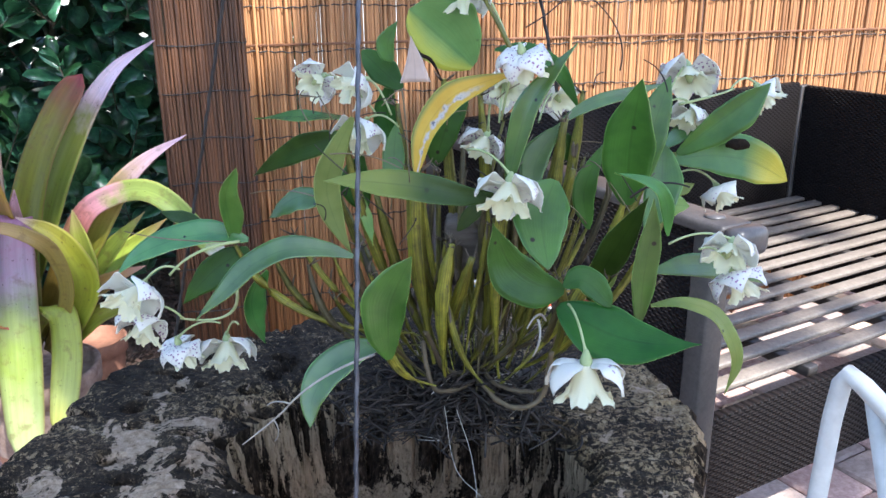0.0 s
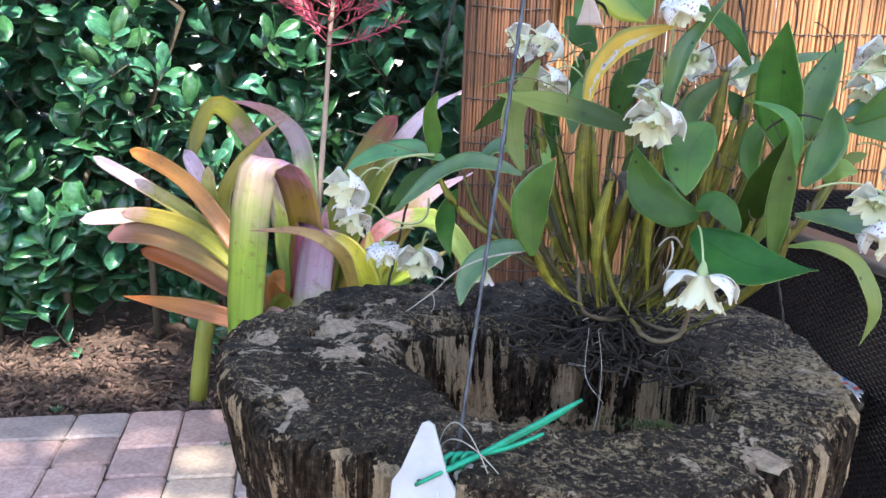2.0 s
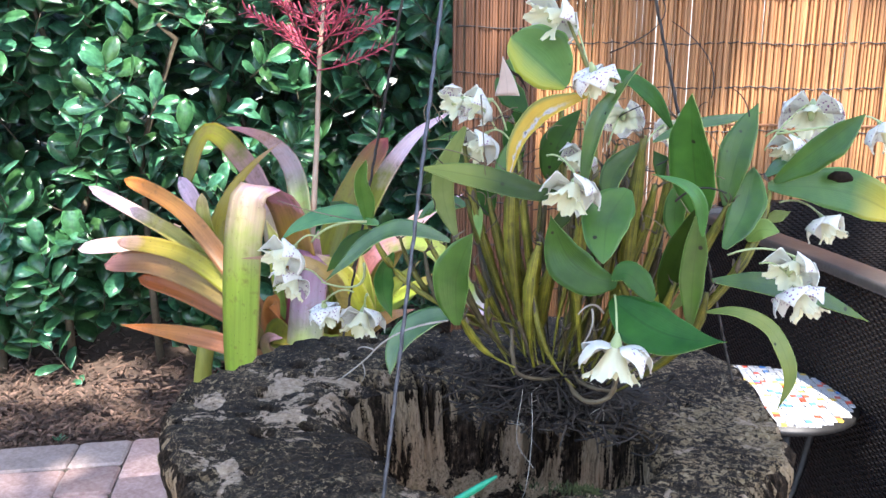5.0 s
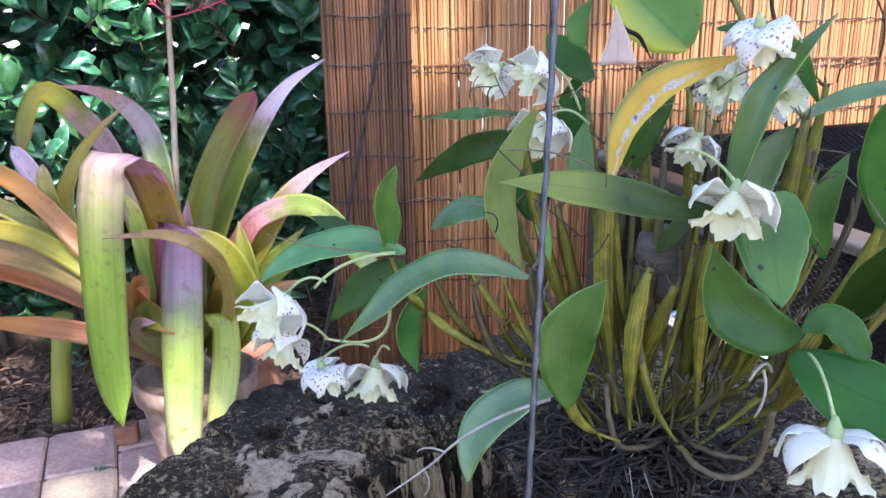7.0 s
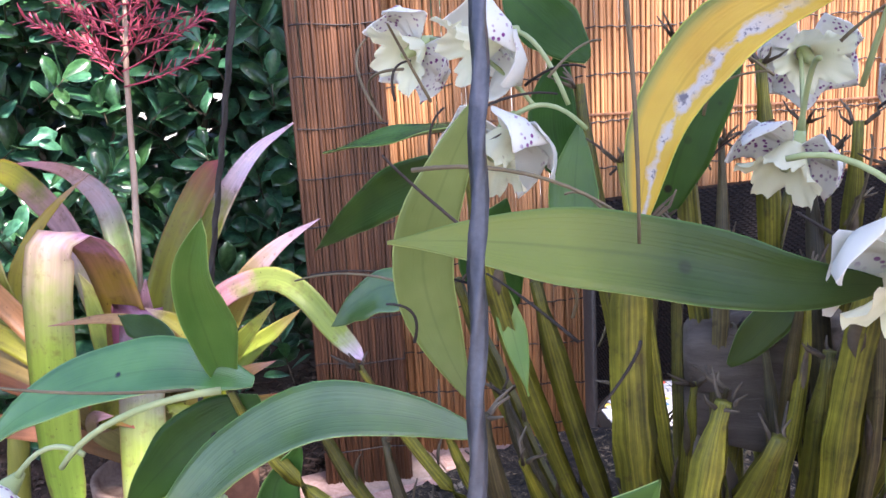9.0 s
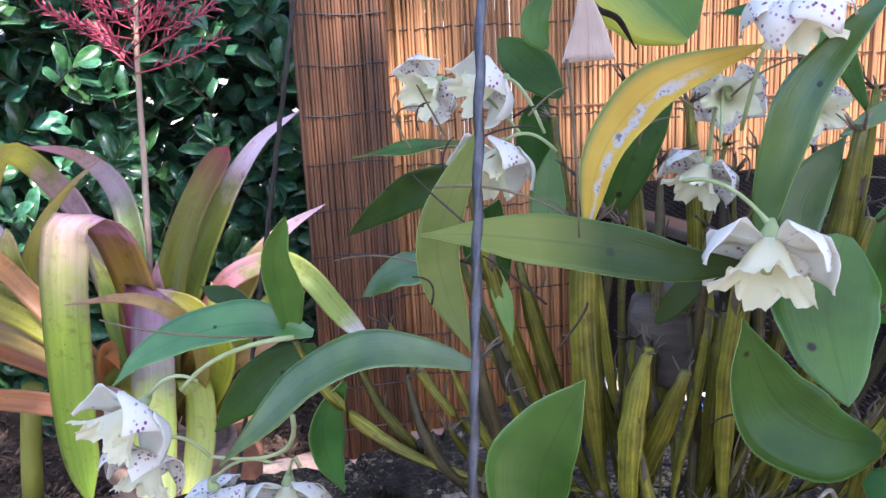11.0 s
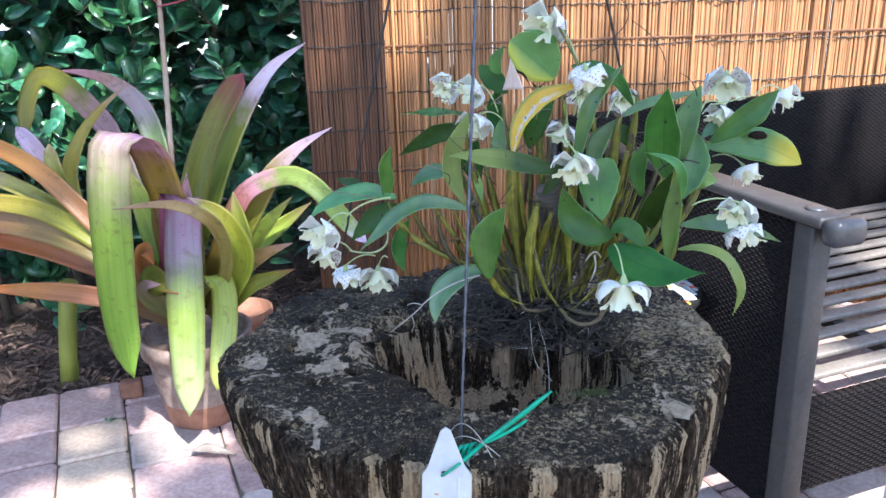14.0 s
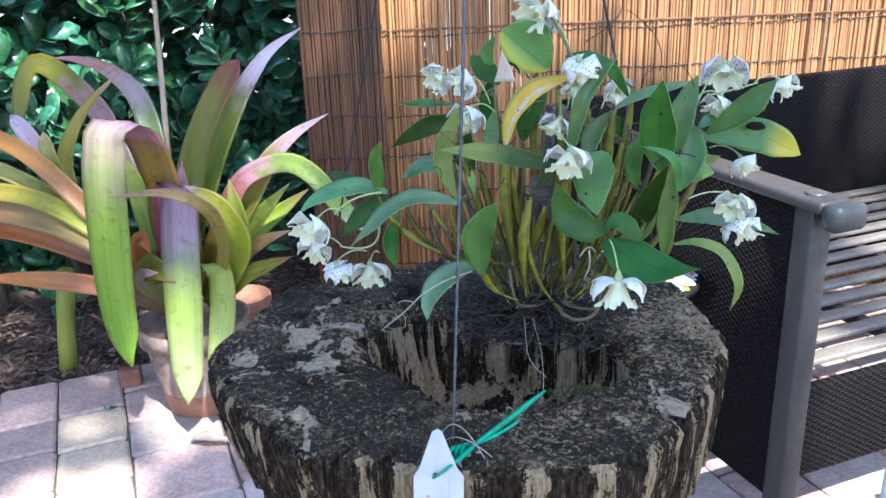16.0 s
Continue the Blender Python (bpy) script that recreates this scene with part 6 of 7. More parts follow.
def bruise(at, size):
    """The black rotten spot on a blade."""
    bm = bmesh.new()
    bmesh.ops.create_icosphere(bm, subdivisions=2, radius=1)
    for v in bm.verts:
        v.co = Vector(at) + Vector((v.co.x * size * 1.5, v.co.y * 0.0022, v.co.z * size * 0.75)) * (1 + 0.3 * noise.noise(v.co * 3))
    part("rot_spot", bm, ROT, orchid, "black rotten spot", world_axes=True)


bruise((0.1495, 0.437, 1.0895), 0.0040)


sheaths = bmesh.new()


def cane(top, width, foot=None, mat=CANE, bow=0.0, ribs=6):
    """A jointed, ribbed pseudobulb: thin below, swollen above."""
    top, width = Vector(top), width * 0.9
    foot = Vector(foot) if foot else Vector((0.016 + (top.x - 0.016) * 0.36 + rnd.gauss(0, 0.009), 0.412 + (top.y - 0.40) * 0.35 + rnd.gauss(0, 0.008), 0.968 + rnd.uniform(0, 0.012)))
    midp = (top + foot) / 2 + Vector(((top.x - foot.x) * 0.12 + rnd.gauss(0, 0.0030), rnd.gauss(0, 0.0030), -0.1 * abs(top.x - foot.x) + bow))
    n = 18
    pts = curve(foot, midp, top, n)
    sides = ribs * 2
    bm = bmesh.new()
    rows = []
    uv = bm.loops.layers.uv.verify()
    nodes = {rnd.randint(2, 4), rnd.randint(6, 8), rnd.randint(10, 12), rnd.randint(14, 15), 18}
    sway = Vector((rnd.gauss(0, 0.0012), rnd.gauss(0, 0.0012), 0))
    pts = [p + sway * math.sin(6.0 * k / n) for k, p in enumerate(pts)]
    for i, p in enumerate(pts):
        s = i / n
        d = (pts[min(i + 1, n)] - pts[max(i - 1, 0)]).normalized()
        side = d.orthogonal().normalized()
        up = d.cross(side)
        r = width / 2 * (0.22 + 0.76 * math.sin(math.pi / 2 * min(1, max(0, (s - 0.10) / 0.55))) ** 1.6 * (1 - 0.55 * max(0.0, (s - 0.70) / 0.30) ** 1.5))
        if s > 0.93:
            r *= 0.75
        if i in nodes:
            r *= 1.14
        rows.append([bm.verts.new(p + (side * math.cos(a) + up * math.sin(a)) * r * (1.0 if k % 2 else 0.60)) for k, a in ((k, 2 * math.pi * k / sides) for k in range(sides))])
    for i, (a, b) in enumerate(zip(rows, rows[1:])):
        for k in range(sides):
            f = bm.faces.new((a[k], a[(k + 1) % sides], b[(k + 1) % sides], b[k]))
            for lp, c in zip(f.loops, ((k, i), (k + 1, i), (k + 1, i + 1), (k, i + 1))):
                lp[uv].uv = (c[0] / sides, c[1] / n)
    bm.faces.new(rows[-1])
    part("cane", bm, CANE_BARK if mat is CANE_DRY else mat, orchid, world_axes=True)
    bm = sheaths
    for j in range(rnd.randint(3, 6)):
        a = rnd.uniform(0, 6.28)
        w = Vector((math.cos(a) * 0.6, math.sin(a) * 0.6, rnd.uniform(0.2, 1.0))).normalized() * rnd.uniform(0.003, 0.008)
        q = pts[-1] + Vector((math.cos(a), math.sin(a), -0.5)) * width * 0.25
        tube(bm, [q, q + w * 0.5 + Vector((rnd.gauss(0, 0.0006), 0, 0)), q + w], [0.0006, 0.0004, 0.0002], 4)
    for j in range(2):
        i = rnd.choice((7, 11, 14))
        a = rnd.uniform(0, 6.28)
        o = Vector((math.cos(a), math.sin(a), 0)) * width * 0.42
        q = pts[i] + o
        blade(bm, q, q + Vector((o.x * 0.25, o.y * 0.25, 0.004)), q + Vector((o.x * 0.9, o.y * 0.9, rnd.uniform(0.006, 0.011))), width * 0.5, o, -0.5, n=4, across=2, thick=0.0003)


cane((-0.008, 0.390, 1.088), 0.0098, (-0.002, 0.398, 0.985))
cane((0.059, 0.393, 1.110), 0.0085)
cane((0.064, 0.400, 1.085), 0.0075)
cane((0.034, 0.382, 1.088), 0.0075)
cane((-0.043, 0.405, 1.100), 0.0060)
cane((-0.036, 0.374, 1.054), 0.0050, mat=CANE_DRY)
cane((-0.095, 0.388, 1.052), 0.0046, (-0.012, 0.402, 1.0), bow=-0.002)
cane((-0.080, 0.396, 1.045), 0.0042, (-0.008, 0.405, 0.992), bow=-0.003)
cane((-0.062, 0.392, 1.040), 0.0040, (-0.006, 0.400, 0.988), CANE_DRY, bow=-0.002)
cane((-0.070, 0.402, 1.052), 0.0036, (-0.010, 0.408, 0.996), CANE, bow=0.001)
cane((-0.020, 0.347, 1.018), 0.0050, (0.0, 0.375, 0.985))
cane((0.056, 0.362, 1.045), 0.0055)
cane((0.100, 0.410, 1.078), 0.0070)
cane((0.117, 0.434, 1.086), 0.0060)
cane((0.096, 0.368, 1.040), 0.0060, (0.050, 0.395, 0.972))
cane((0.002, 0.440, 1.122), 0.0065)
cane((0.020, 0.440, 1.115), 0.0065)
cane((0.088, 0.395, 1.074), 0.0075)
cane((0.070, 0.425, 1.118), 0.0065)
cane((-0.020, 0.425, 1.112), 0.0060)
cane((0.008, 0.388, 1.052), 0.0085)
cane((0.017, 0.384, 1.047), 0.0080)
cane((0.028, 0.395, 1.060), 0.0070)
cane((0.075, 0.450, 1.080), 0.0055)
cane((0.042, 0.440, 1.100), 0.0065)
cane((-0.052, 0.428, 1.066), 0.0060)
cane((-0.030, 0.410, 1.070), 0.0065)
cane((0.045, 0.40, 1.075), 0.0070)
cane((0.080, 0.380, 1.040), 0.0060)
cane((0.030, 0.43, 1.09), 0.0060, mat=CANE_DRY)
cane((-0.040, 0.420, 1.040), 0.0045, mat=CANE_DRY)
cane((0.060, 0.380, 1.030), 0.0042, mat=CANE_DRY)
for k in range(48):
    cane((max(-0.05, min(0.088, rnd.gauss(0.022, 0.036))), rnd.uniform(0.385, 0.455), rnd.uniform(1.005, 1.105)), rnd.uniform(0.0022, 0.0046), mat=CANE if k % 3 else CANE_DRY)

tagged(part("dry_sheath", sheaths, SHEATH, orchid, "papery brown sheaths and dry tips on the canes", world_axes=True), kind="stuff")

# flowers: a frilled cream lip in a skirt of flecked sepals and petals; they open along local -z
def petal_bm(length, width, spread_angle, curl):
    """A fleshy pointed petal that leaves the centre flat and droops towards its tip."""
    a = radians(spread_angle)
    b, t = Vector((0, 0.0012, 0)), Vector((0, math.sin(a) * length, -math.cos(a) * length))
    m = (b + t) / 2 + Vector((0, math.cos(a), math.sin(a))) * curl
    return blade(bmesh.new(), b, m, t, width, (0, math.cos(a), math.sin(a)), -0.22, n=10, across=6, thick=0.0007, kind="egg", wavy=0.045, seed=length * 900)


def lip_mesh(length, flare):
    """The frilled lip: a short pleated trumpet, cut into lobes at its mouth."""
    bm = bmesh.new()
    sides, rings = 80, 10
    rows = []
    for i in range(rings + 1):
        s = i / rings
        row = []
        for k in range(sides):
            a = 2 * math.pi * k / sides
            cut = abs(math.cos(a * 2.5))
            r = 0.0026 + (flare - 0.0026) * s ** 0.9 + 0.0016 * max(0.0, s - 0.75) / 0.25
            r *= 1 + 0.17 * s * s * math.cos(a * 5 + 0.4) + 0.05 * s ** 3 * math.sin(a * 14)
            z = -length * s * (1 - (0.34 * (1 - cut) ** 1.5 + 0.05 * math.sin(a * 17) + 0.03 * math.sin(a * 29)) * s ** 4)
            row.append(bm.verts.new((r * math.cos(a), r * 0.85 * math.sin(a) + 0.0015 * s, z)))
        rows.append(row)
    for a, b in zip(rows, rows[1:]):
        for k in range(sides):
            bm.faces.new((a[k], a[(k + 1) % sides], b[(k + 1) % sides], b[k]))
    return as_mesh("lip", bm, LIP)


def turned(me, a):
    me.transform(Matrix.Rotation(radians(a), 4, "Z"))
    return me


LIPS = lip_mesh(0.0135, 0.0088)
SEPALS = [[turned(as_mesh("sepal", petal_bm(0.0172, 0.0172, 54, 0.0060), mat), a) for a in (180, 62, -62)] for mat in (PETAL, PETAL_HEAVY)]
PETALS = [[turned(as_mesh("petal", petal_bm(0.0178, 0.0192, 61, 0.0062), mat), a) for a in (118, -118)] for mat in (PETAL, PETAL_HEAVY)]
bm = bmesh.new()
tube(bm, [(0, 0, 0.006), (0, 0, 0.002), (0, 0, -0.004), (0, 0, -0.008)], [0.0008, 0.0024, 0.0020, 0.0012], 8)
COLUMN = as_mesh("flower", bm, SPIKE)


def flower(at, opens, size=1.0, spin=0.0, heavy=0, stem=None):
    """A flower whose mouth looks along opens; stem: where its stalk leaves the spike."""
    way = Vector(opens).normalized()
    m = Matrix.Translation(ROOTS[orchid.name] @ (Vector(at) - way * 0.007 * size)) @ (-way).to_track_quat("Z", "Y").to_matrix().to_4x4() @ pose(0, 0, 0, 0, 0, spin) @ Matrix.Scale(size, 4)
    f = piece("flower", COLUMN, m, orchid)
    piece("lip", LIPS, Matrix(), f)
    for s in SEPALS[heavy]:
        piece("sepal", s, Matrix(), f)
    for p in PETALS[heavy]:
        piece("petal", p, Matrix(), f)
    if stem:
        bm = bmesh.new()
        b, t = Vector(stem), Vector(at) - way * 0.011 * size
        tube(bm, curve(b, (b + t) / 2 + Vector((0, 0, 0.004)), t, 8), [0.00055] * 8 + [0.0010], 6)
        part("flower_stalk", bm, SPIKE, orchid, world_axes=True)


flower((0.010, 0.386, 1.166), (-0.55, -0.65, -0.45), 1.05, 20, 0, (0.034, 0.376, 1.140))
flower((0.039, 0.371, 1.136), (0.25, 0.35, -0.9), 0.8, 0, 1, (0.030, 0.39, 1.11))
flower((-0.062, 0.432, 1.121), (-0.45, -0.75, -0.35), 0.80, 60, 1, (-0.030, 0.420, 1.108))
flower((-0.042, 0.417, 1.121), (-0.8, -0.45, -0.35), 0.85, 10, 0, (-0.022, 0.415, 1.108))
flower((-0.038, 0.410, 1.098), (-0.35, -0.55, -0.75), 0.90, 0, 0, (-0.018, 0.41, 1.103))
flower((0.032, 0.355, 1.083), (-0.15, -0.65, -0.75), 0.98, 0, 0, (0.015, 0.372, 1.100))
flower((0.021, 0.408, 1.094), (-0.4, -0.5, -0.75), 0.75, 40, 1, (0.025, 0.40, 1.115))
flower((0.034, 0.455, 1.114), (0.1, -0.9, -0.3), 0.85, 0, 1, (0.03, 0.44, 1.10))
flower((0.062, 0.46, 1.108), (0.3, -0.85, -0.3), 0.75, 0, 1, (0.05, 0.44, 1.10))
flower((0.133, 0.478, 1.116), (0.0, -0.75, -0.65), 1.15, 0, 1, (0.112, 0.45, 1.10))
flower((0.124, 0.440, 1.101), (-0.45, -0.45, -0.75), 0.75, 0, 0, (0.112, 0.44, 1.108))
flower((0.172, 0.470, 1.108), (0.6, -0.3, -0.75), 0.85, 0, 0, (0.150, 0.46, 1.114))
flower((0.147, 0.444, 1.060), (0.45, -0.35, -0.8), 0.78, 30, 0, (0.122, 0.440, 1.074))
flower((0.131, 0.374, 1.052), (-0.35, -0.7, -0.55), 0.85, 0, 0, (0.104, 0.372, 1.058))
flower((0.138, 0.374, 1.037), (0.35, -0.35, -0.8), 0.90, 60, 1, (0.118, 0.374, 1.055))
flower((0.064, 0.323, 1.014), (0.0, -0.30, -0.95), 1.10, 0, 0, (0.058, 0.345, 1.040))
flower((-0.134, 0.354, 1.036), (-0.35, -0.75, -0.5), 0.98, 0, 0, (-0.113, 0.362, 1.048))
flower((-0.134, 0.362, 1.018), (-0.1, -0.6, -0.8), 0.85, 90, 1, (-0.118, 0.372, 1.020))
flower((-0.128, 0.392, 0.992), (0.2, 0.15, -0.95), 0.80, 0, 1, (-0.105, 0.385, 1.012))
flower((-0.108, 0.398, 0.988), (0.1, -0.6, -0.75), 1.0, 0, 0, (-0.097, 0.388, 1.010))


def spray(b, m, t, r=0.0011, mat=SPIKE, name="flower_stalk"):
    bm = bmesh.new()
    tube(bm, curve(b, m, t, 10), [0.68 * r * (1.15 - 0.4 * k / 10) for k in range(11)], 6)
    part(name, bm, mat, orchid, world_axes=True)


spray((-0.088, 0.372, 1.058), (-0.104, 0.362, 1.056), (-0.117, 0.360, 1.046), 0.0011)
spray((-0.092, 0.375, 1.033), (-0.101, 0.382, 1.017), (-0.120, 0.374, 1.019), 0.0011)
spray((0.034, 0.376, 1.140), (0.028, 0.378, 1.152), (0.020, 0.384, 1.165), 0.0016, CANE)
spray((0.118, 0.434, 1.110), (0.135, 0.44, 1.113), (0.152, 0.46, 1.114), 0.0010)
# dry twigs and old flower stalks
spray((-0.024, 0.340, 1.018), (-0.044, 0.328, 1.013), (-0.060, 0.325, 1.000), 0.0008, ROOT_PALE, "dry_stalk")
spray((-0.060, 0.325, 1.000), (-0.066, 0.325, 0.994), (-0.080, 0.325, 0.982), 0.0006, ROOT_PALE, "dry_stalk")
spray((-0.066, 0.325, 0.995), (-0.064, 0.325, 0.989), (-0.066, 0.325, 0.984), 0.0004, ROOT_PALE, "dry_stalk")
spray((-0.058, 0.325, 1.002), (-0.064, 0.325, 1.003), (-0.068, 0.325, 1.001), 0.0005, ROOT_PALE, "dry_stalk")
spray((-0.094, 0.372, 1.058), (-0.110, 0.350, 1.066), (-0.128, 0.345, 1.071), 0.00042, CANE_DRY, "dry_stalk")
spray((-0.060, 0.44, 1.058), (-0.08, 0.44, 1.064), (-0.102, 0.445, 1.061), 0.0006, CANE_DRY, "dry_stalk")
spray((-0.041, 0.352, 1.1025), (-0.024, 0.352, 1.1015), (-0.010, 0.356, 1.094), 0.0005, CANE_DRY, "dry_stalk")
spray((-0.010, 0.345, 1.130), (-0.0085, 0.345, 1.112), (-0.008, 0.347, 1.092), 0.0005, CANE_DRY, "dry_stalk")
spray((0.050, 0.36, 1.026), (0.046, 0.352, 1.032), (0.041, 0.346, 1.028), 0.0008, ROOT_PALE, "dry_stalk")
spray((0.046, 0.352, 1.030), (0.047, 0.35, 1.022), (0.044, 0.348, 1.014), 0.0008, ROOT_PALE, "dry_stalk")
spray((0.040, 0.39, 1.15), (0.060, 0.41, 1.165), (0.056, 0.42, 1.18), 0.0005, ROOT, "dry_stalk")
spray((0.086, 0.42, 1.128), (0.083, 0.42, 1.148), (0.064, 0.42, 1.166), 0.0005, ROOT, "dry_stalk")
spray((0.082, 0.35, 1.085), (0.092, 0.346, 1.092), (0.104, 0.344, 1.091), 0.0007, ROOT, "dry_stalk")
for k in range(60):
    p = Vector((rnd.uniform(-0.06, 0.11), rnd.uniform(0.37, 0.45), rnd.uniform(1.04, 1.12)))
    d = Vector((rnd.gauss(0, 1), rnd.gauss(0, 0.5), rnd.gauss(0.5, 0.6))).normalized() * rnd.uniform(0.008, 0.024)
    spray(p, p + d * 0.5 + Vector((rnd.gauss(0, 0.002), 0, 0.002)), p + d, 0.00045, rnd.choice((ROOT, CANE_DRY)), "dry_stalk")

bm = bmesh.new()
bmesh.ops.create_cube(bm, size=1)
bmesh.ops.subdivide_edges(bm, edges=bm.edges[:], cuts=9, use_grid_fill=True)
for v in bm.verts:
    c = v.co.copy()
    c *= 0.80 / max(0.8, c.length * 1.15)
    w = Vector((c.x * 0.036, c.y * 0.020, c.z * 0.030))
    v.co = Vector((0.022, 0.436, 1.040)) + w * (1 + 0.28 * noise.noise(c * 3.0)) + Vector((0, 0.0012, 0)) * noise.noise((c.x, c.y, c.z * 26))
mount = part("wood_chunk", bm, DRIFT, None)
tagged(mount, "weathered grey wood chunk wedged between the orchid canes", "wood chunk")

# rhizomes and roots over the hollow
def creeping(pts, r, mat, name):
    bm, r = bmesh.new(), r * 0.54
    full = [p + Vector((rnd.gauss(0, r * 0.10), rnd.gauss(0, r * 0.10), rnd.gauss(0, r * 0.10))) for p in spine(pts, 28)]
    tube(bm, full, [r * (1 + 0.22 * (k % 6 == 0) + rnd.uniform(-0.08, 0.08)) for k in range(len(full))], 7)
    part(name, bm, mat, orchid, world_axes=True)


creeping([(-0.007, 0.388, 1.002), (-0.002, 0.382, 0.981), (0.008, 0.391, 0.974), (0.020, 0.406, 0.972)], 0.0022, RHIZOME, "rhizome")
creeping([(-0.006, 0.396, 1.004), (0.003, 0.401, 0.981), (0.013, 0.408, 0.975), (0.021, 0.416, 0.975)], 0.0026, RHIZOME, "rhizome")
creeping([(0.021, 0.401, 0.974), (0.032, 0.388, 0.969), (0.043, 0.382, 0.970), (0.052, 0.382, 0.978), (0.055, 0.378, 1.002)], 0.0024, RHIZOME, "rhizome")
creeping([(0.023, 0.408, 0.977), (0.028, 0.400, 0.974), (0.038, 0.394, 0.973), (0.049, 0.390, 0.974)], 0.0020, RHIZOME, "rhizome")
creeping([(0.025, 0.416, 0.979), (0.037, 0.408, 0.988), (0.047, 0.398, 0.998)], 0.0022, RHIZOME, "rhizome")
creeping([(0.010, 0.375, 0.972), (0.018, 0.352, 0.958), (0.020, 0.336, 0.935), (0.012, 0.33, 0.915)], 0.0003, ROOT_PALE, "root")
creeping([(0.004, 0.378, 0.972), (0.010, 0.352, 0.955), (0.022, 0.344, 0.945)], 0.0003, ROOT_PALE, "root")
bm = bmesh.new()
pale = bmesh.new()
for k in range(1150):
    x = rnd.gauss(0.006, 0.024)
    y = 0.398 + abs(rnd.gauss(0, 0.026))
    p = Vector((x, y, 0.955 + rnd.uniform(-0.012, 0.022) - 0.14 * abs(x - 0.015)))
    a, ln = rnd.uniform(0, 6.28), rnd.uniform(0.006, 0.022)
    q = p + Vector((math.cos(a), math.sin(a) * 0.8, rnd.gauss(-0.22, 0.2))) * ln
    tube(bm if k % 38 else pale, curve(p, (p + q) / 2 + Vector((rnd.gauss(0, 0.006), rnd.gauss(0, 0.006), rnd.uniform(-0.002, 0.008))), q, 5), rnd.uniform(0.00025, 0.0007) if k % 38 else 0.00025, 5)
tagged(part("root_mass", bm, ROOT, orchid, "tangled dark roots", world_axes=True), kind="stuff")
tagged(part("pale_root", pale, ROOT_PALE, orchid, "thin pale roots", world_axes=True), kind="stuff")
bm = bmesh.new()
bmesh.ops.create_icosphere(bm, subdivisions=4, radius=1)
for v in bm.verts:
    v.co = Vector((0.010 + v.co.x * 0.044, 0.462 + v.co.y * 0.026, 0.941 + v.co.z * 0.010)) + Vector((1, 1, 1)) * 0.007 * noise.noise(v.co * 5) + v.co * 0.009 * noise.noise(v.co * 9)
part("root_ball", bm, ROOT, orchid, "dark matted root ball", world_axes=True)

# ---- unseen tree, added to shade and dapple the scene ----
tree = thing("unseen_shade_tree", (4.9, -5.0, -0.03), "unseen leafy tree added to shade the patio and dapple the sun", "tree")
bm = bmesh.new()
tube(bm, [(4.9, -5.0, -0.03), (4.87, -4.93, 1.2), (4.75, -4.75, 3.0), (4.45, -4.35, 5.2), (4.0, -3.8, 6.8), (3.6, -3.4, 8.4)], [0.19, 0.16, 0.14, 0.12, 0.09, 0.05], 14)
part("trunk", bm, TRUNK, tree, world_axes=True)
for start, end in (((4.75, -4.75, 3.0), (-0.25, 0.75, 2.45)), ((4.45, -4.35, 5.2), (5.9, -2.6, 8.4)), ((4.45, -4.35, 5.3), (1.9, -3.9, 8.5)), ((4.3, -4.2, 5.8), (5.6, -4.6, 8.5)), ((4.0, -3.8, 6.8), (2.3, -2.1, 8.5))):
    bm = bmesh.new()
    b, e = Vector(start), Vector(end)
    tube(bm, curve(b, (b + e) / 2 + Vector((0, 0, 0.12)), e, 10), [0.05 - 0.0036 * k for k in range(11)], 8)
    part("limb", bm, TRUNK, tree, world_axes=True)
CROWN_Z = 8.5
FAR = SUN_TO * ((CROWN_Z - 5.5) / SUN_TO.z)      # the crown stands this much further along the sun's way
# points where sun patches should land, with the radius of each opening cut in the crown
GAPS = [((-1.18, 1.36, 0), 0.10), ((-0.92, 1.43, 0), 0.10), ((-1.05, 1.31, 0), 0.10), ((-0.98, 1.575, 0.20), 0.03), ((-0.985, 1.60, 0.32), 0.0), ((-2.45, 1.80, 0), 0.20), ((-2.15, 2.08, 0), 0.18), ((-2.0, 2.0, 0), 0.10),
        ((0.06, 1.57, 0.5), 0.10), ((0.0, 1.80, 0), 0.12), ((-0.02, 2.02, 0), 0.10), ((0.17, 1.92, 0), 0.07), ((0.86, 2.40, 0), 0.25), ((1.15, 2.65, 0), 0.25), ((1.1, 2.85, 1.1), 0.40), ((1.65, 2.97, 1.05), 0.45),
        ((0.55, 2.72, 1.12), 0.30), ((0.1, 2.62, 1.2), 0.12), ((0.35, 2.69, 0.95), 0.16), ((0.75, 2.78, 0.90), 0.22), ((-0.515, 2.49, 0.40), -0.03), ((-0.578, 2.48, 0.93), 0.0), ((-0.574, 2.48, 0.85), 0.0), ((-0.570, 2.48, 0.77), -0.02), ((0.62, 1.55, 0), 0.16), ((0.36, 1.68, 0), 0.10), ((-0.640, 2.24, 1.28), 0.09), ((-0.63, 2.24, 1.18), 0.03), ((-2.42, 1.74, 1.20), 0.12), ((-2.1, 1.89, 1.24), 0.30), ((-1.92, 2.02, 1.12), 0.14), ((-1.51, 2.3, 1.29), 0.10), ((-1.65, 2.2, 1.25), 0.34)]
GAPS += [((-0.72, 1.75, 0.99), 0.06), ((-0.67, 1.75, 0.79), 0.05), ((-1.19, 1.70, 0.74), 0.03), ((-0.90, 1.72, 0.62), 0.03)]
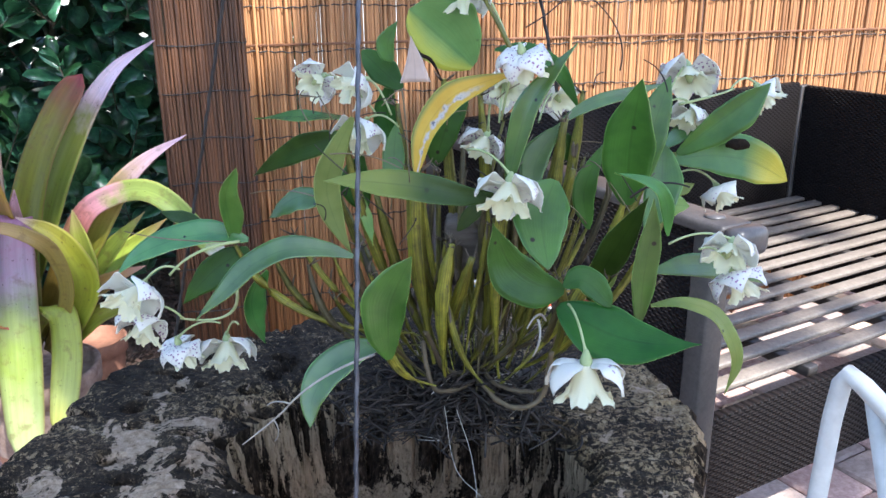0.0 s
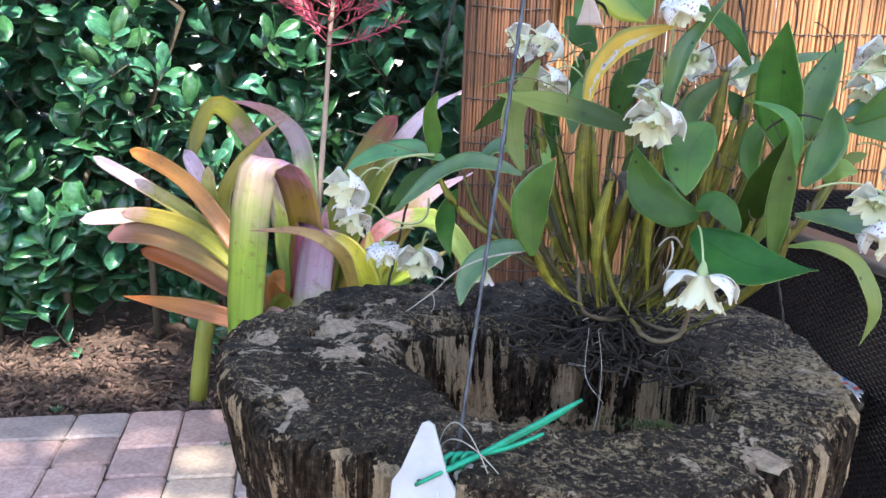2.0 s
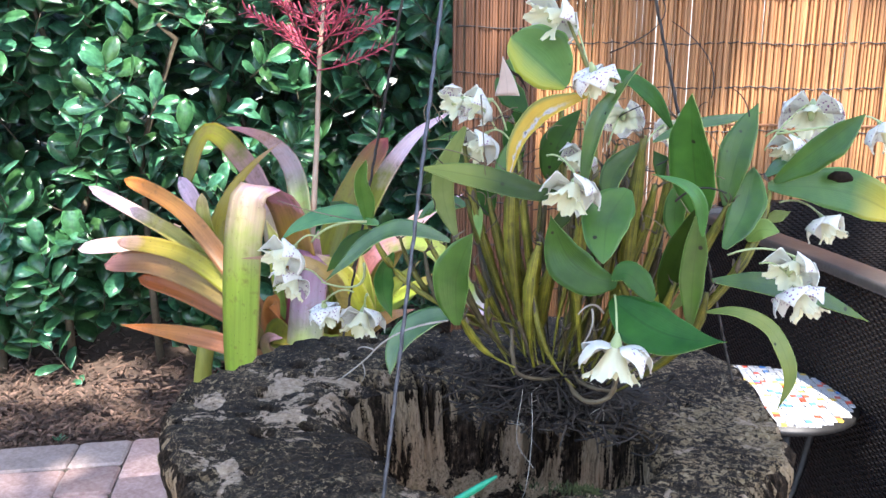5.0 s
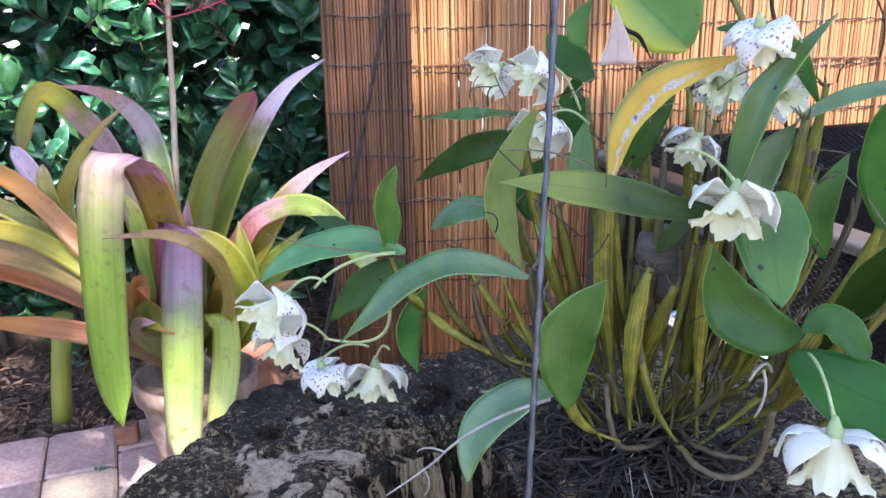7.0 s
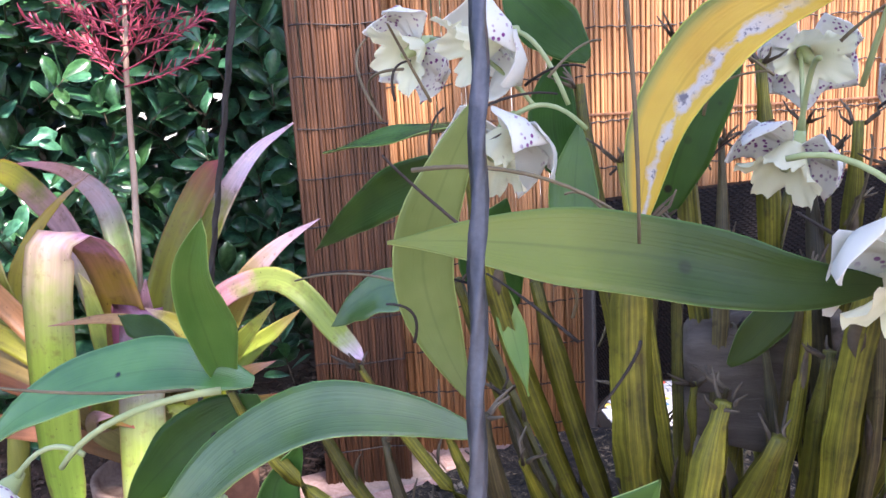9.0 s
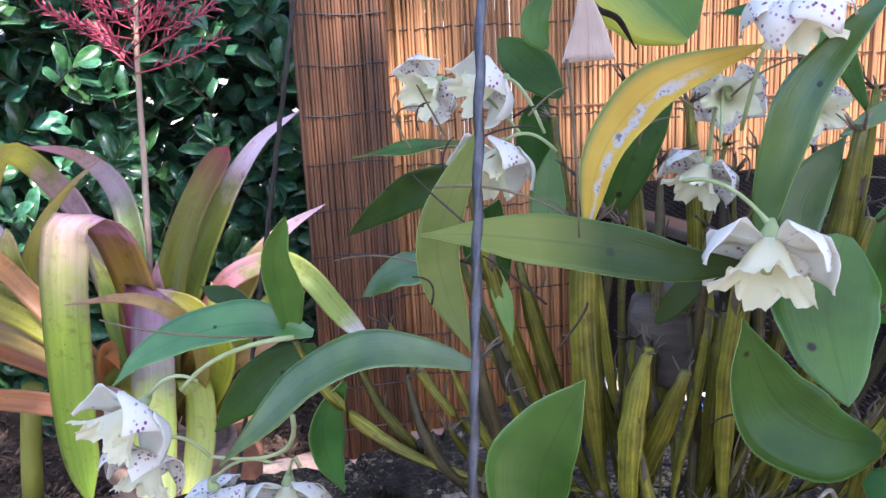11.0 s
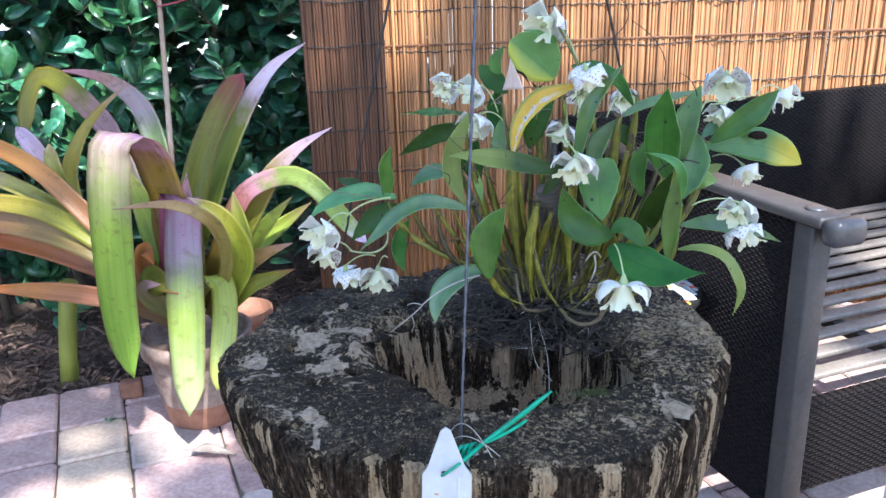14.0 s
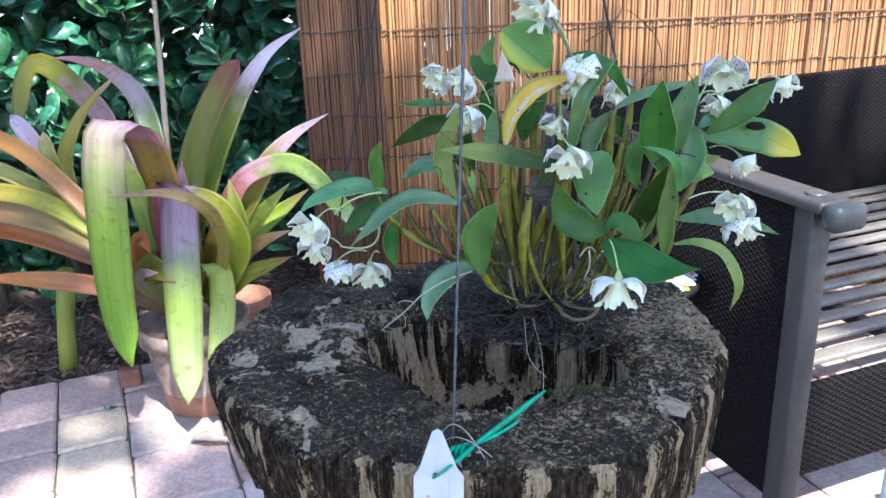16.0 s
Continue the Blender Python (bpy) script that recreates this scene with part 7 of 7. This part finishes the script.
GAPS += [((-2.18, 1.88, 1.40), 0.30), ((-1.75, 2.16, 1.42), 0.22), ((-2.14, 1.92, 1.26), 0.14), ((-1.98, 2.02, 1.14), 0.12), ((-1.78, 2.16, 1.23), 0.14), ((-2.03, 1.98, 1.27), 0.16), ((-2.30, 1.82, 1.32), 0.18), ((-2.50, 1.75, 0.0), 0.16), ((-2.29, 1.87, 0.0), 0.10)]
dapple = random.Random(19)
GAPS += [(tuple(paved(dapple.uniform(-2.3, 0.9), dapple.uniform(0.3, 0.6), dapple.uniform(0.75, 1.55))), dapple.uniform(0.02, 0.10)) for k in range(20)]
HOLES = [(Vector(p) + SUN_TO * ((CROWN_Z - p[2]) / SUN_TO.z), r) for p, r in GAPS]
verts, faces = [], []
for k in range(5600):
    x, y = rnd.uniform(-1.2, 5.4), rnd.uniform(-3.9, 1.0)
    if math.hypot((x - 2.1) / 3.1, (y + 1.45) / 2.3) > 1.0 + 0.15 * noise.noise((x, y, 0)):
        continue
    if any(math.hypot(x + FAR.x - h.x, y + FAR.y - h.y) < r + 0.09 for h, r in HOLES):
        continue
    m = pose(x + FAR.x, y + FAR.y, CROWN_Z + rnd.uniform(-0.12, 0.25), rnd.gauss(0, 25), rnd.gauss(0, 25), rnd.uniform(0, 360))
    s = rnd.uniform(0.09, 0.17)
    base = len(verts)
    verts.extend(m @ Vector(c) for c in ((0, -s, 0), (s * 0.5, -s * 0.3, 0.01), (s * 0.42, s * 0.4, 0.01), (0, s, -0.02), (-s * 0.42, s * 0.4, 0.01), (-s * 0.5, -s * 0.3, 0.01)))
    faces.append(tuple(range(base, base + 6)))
# extra leaves added to keep direct sun off the log and orchid
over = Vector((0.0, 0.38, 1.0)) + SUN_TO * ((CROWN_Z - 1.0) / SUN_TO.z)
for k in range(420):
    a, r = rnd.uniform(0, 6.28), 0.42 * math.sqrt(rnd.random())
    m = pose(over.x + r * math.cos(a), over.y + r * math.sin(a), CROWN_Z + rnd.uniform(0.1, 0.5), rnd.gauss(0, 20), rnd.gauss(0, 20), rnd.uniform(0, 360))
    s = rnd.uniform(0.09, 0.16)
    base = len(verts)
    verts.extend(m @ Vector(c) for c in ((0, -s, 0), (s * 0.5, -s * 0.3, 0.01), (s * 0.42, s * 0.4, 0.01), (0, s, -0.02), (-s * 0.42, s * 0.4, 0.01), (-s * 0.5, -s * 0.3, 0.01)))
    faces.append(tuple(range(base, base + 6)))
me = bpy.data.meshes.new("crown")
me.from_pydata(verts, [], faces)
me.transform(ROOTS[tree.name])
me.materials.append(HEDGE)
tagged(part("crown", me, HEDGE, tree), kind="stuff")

# ---- pavers ----
pavement = thing("pavement", paved(0, -1.5), "pink, grey and tan tumbled concrete pavers", "pavement", kind="structure", turn=PAVE_TURN)
pin = ROOTS[pavement.name] @ PAVE
bm = bmesh.new()
box(bm, (-0.21, -4.6, -0.034), (5.2, 0.05, -0.012))
bmesh.ops.transform(bm, matrix=pin, verts=bm.verts)
part("sand_bed", bm, SAND, pavement, smooth=False)


def paver_mesh(w, d, mat, seed):
    r = random.Random(seed)
    bm = bmesh.new()
    lo, hi, out = [], [], []
    g, e = 0.0026, 0.007
    ww, dd = w / 2 - g, d / 2 - g
    c = r.uniform(0.006, 0.012)
    per = [(-ww + c, -dd), (0, -dd), (ww - c, -dd), (ww, -dd + c), (ww, 0), (ww, dd - c), (ww - c, dd), (0, dd), (-ww + c, dd), (-ww, dd - c), (-ww, 0), (-ww, -dd + c)]
    for a, b in per:
        a, b = a + r.gauss(0, 0.0011), b + r.gauss(0, 0.0011)
        lo.append(bm.verts.new((a, b, -0.012)))
        out.append(bm.verts.new((a, b, -0.006)))
        hi.append(bm.verts.new((a * (1 - e / ww), b * (1 - e / dd), r.gauss(0, 0.0004))))
    for ring_a, ring_b in ((lo, out), (out, hi)):
        for k in range(12):
            bm.faces.new((ring_a[k], ring_a[(k + 1) % 12], ring_b[(k + 1) % 12], ring_b[k]))
    bm.faces.new(hi)
    return as_mesh("paver", bm, mat, smooth=False)


WIDTHS, DEPTHS = (0.240, 0.155, 0.160, 0.180), (0.166, 0.186, 0.245)
SIZES = {(c, d): [paver_mesh(c, d, mat, 17 * i + int(1000 * c + 100 * d)) for i, mat in enumerate((BRICK, BRICK, BRICK_GREY, BRICK_TAN))] for c in WIDTHS for d in DEPTHS}
count, rest_v, rest_f, rest_m = 0, [], [], []
x, col = -0.21, 0
while x < 4.6:
    w = WIDTHS[col % 4]
    y = 0.05
    while y > -4.2:
        d = rnd.choice((0.166, 0.166, 0.186, 0.186, 0.245))
        near = -1.9 < x < 2.9 and y > -1.45 + 0.25 * max(0, x - 0.5)
        mi = rnd.choice((0, 0, 1, 2, 2, 3))
        m = Matrix.Translation((x + w / 2, y - d / 2, rnd.gauss(0, 0.0011))) @ Euler((rnd.gauss(0, 0.005), rnd.gauss(0, 0.005), rnd.gauss(0, 0.006) + (math.pi if rnd.random() < 0.5 else 0))).to_matrix().to_4x4()
        me = SIZES[(w, d)][mi]
        if near and count < 300:
            piece("paver", me, pin @ m, pavement)
            count += 1
        else:
            base = len(rest_v)
            mm = pin @ m
            rest_v.extend(mm @ v.co for v in me.vertices)
            rest_f.extend(tuple(i + base for i in p.vertices) for p in me.polygons)
            rest_m.extend([(0, 0, 1, 2)[mi]] * len(me.polygons))
        y -= d
    x += w
    col += 1
me = bpy.data.meshes.new("far_pavers")
me.from_pydata(rest_v, [], rest_f)
for mat in (BRICK, BRICK_GREY, BRICK_TAN):
    me.materials.append(mat)
me.polygons.foreach_set("material_index", rest_m)
tagged(part("far_pavers", me, None, pavement), kind="stuff")
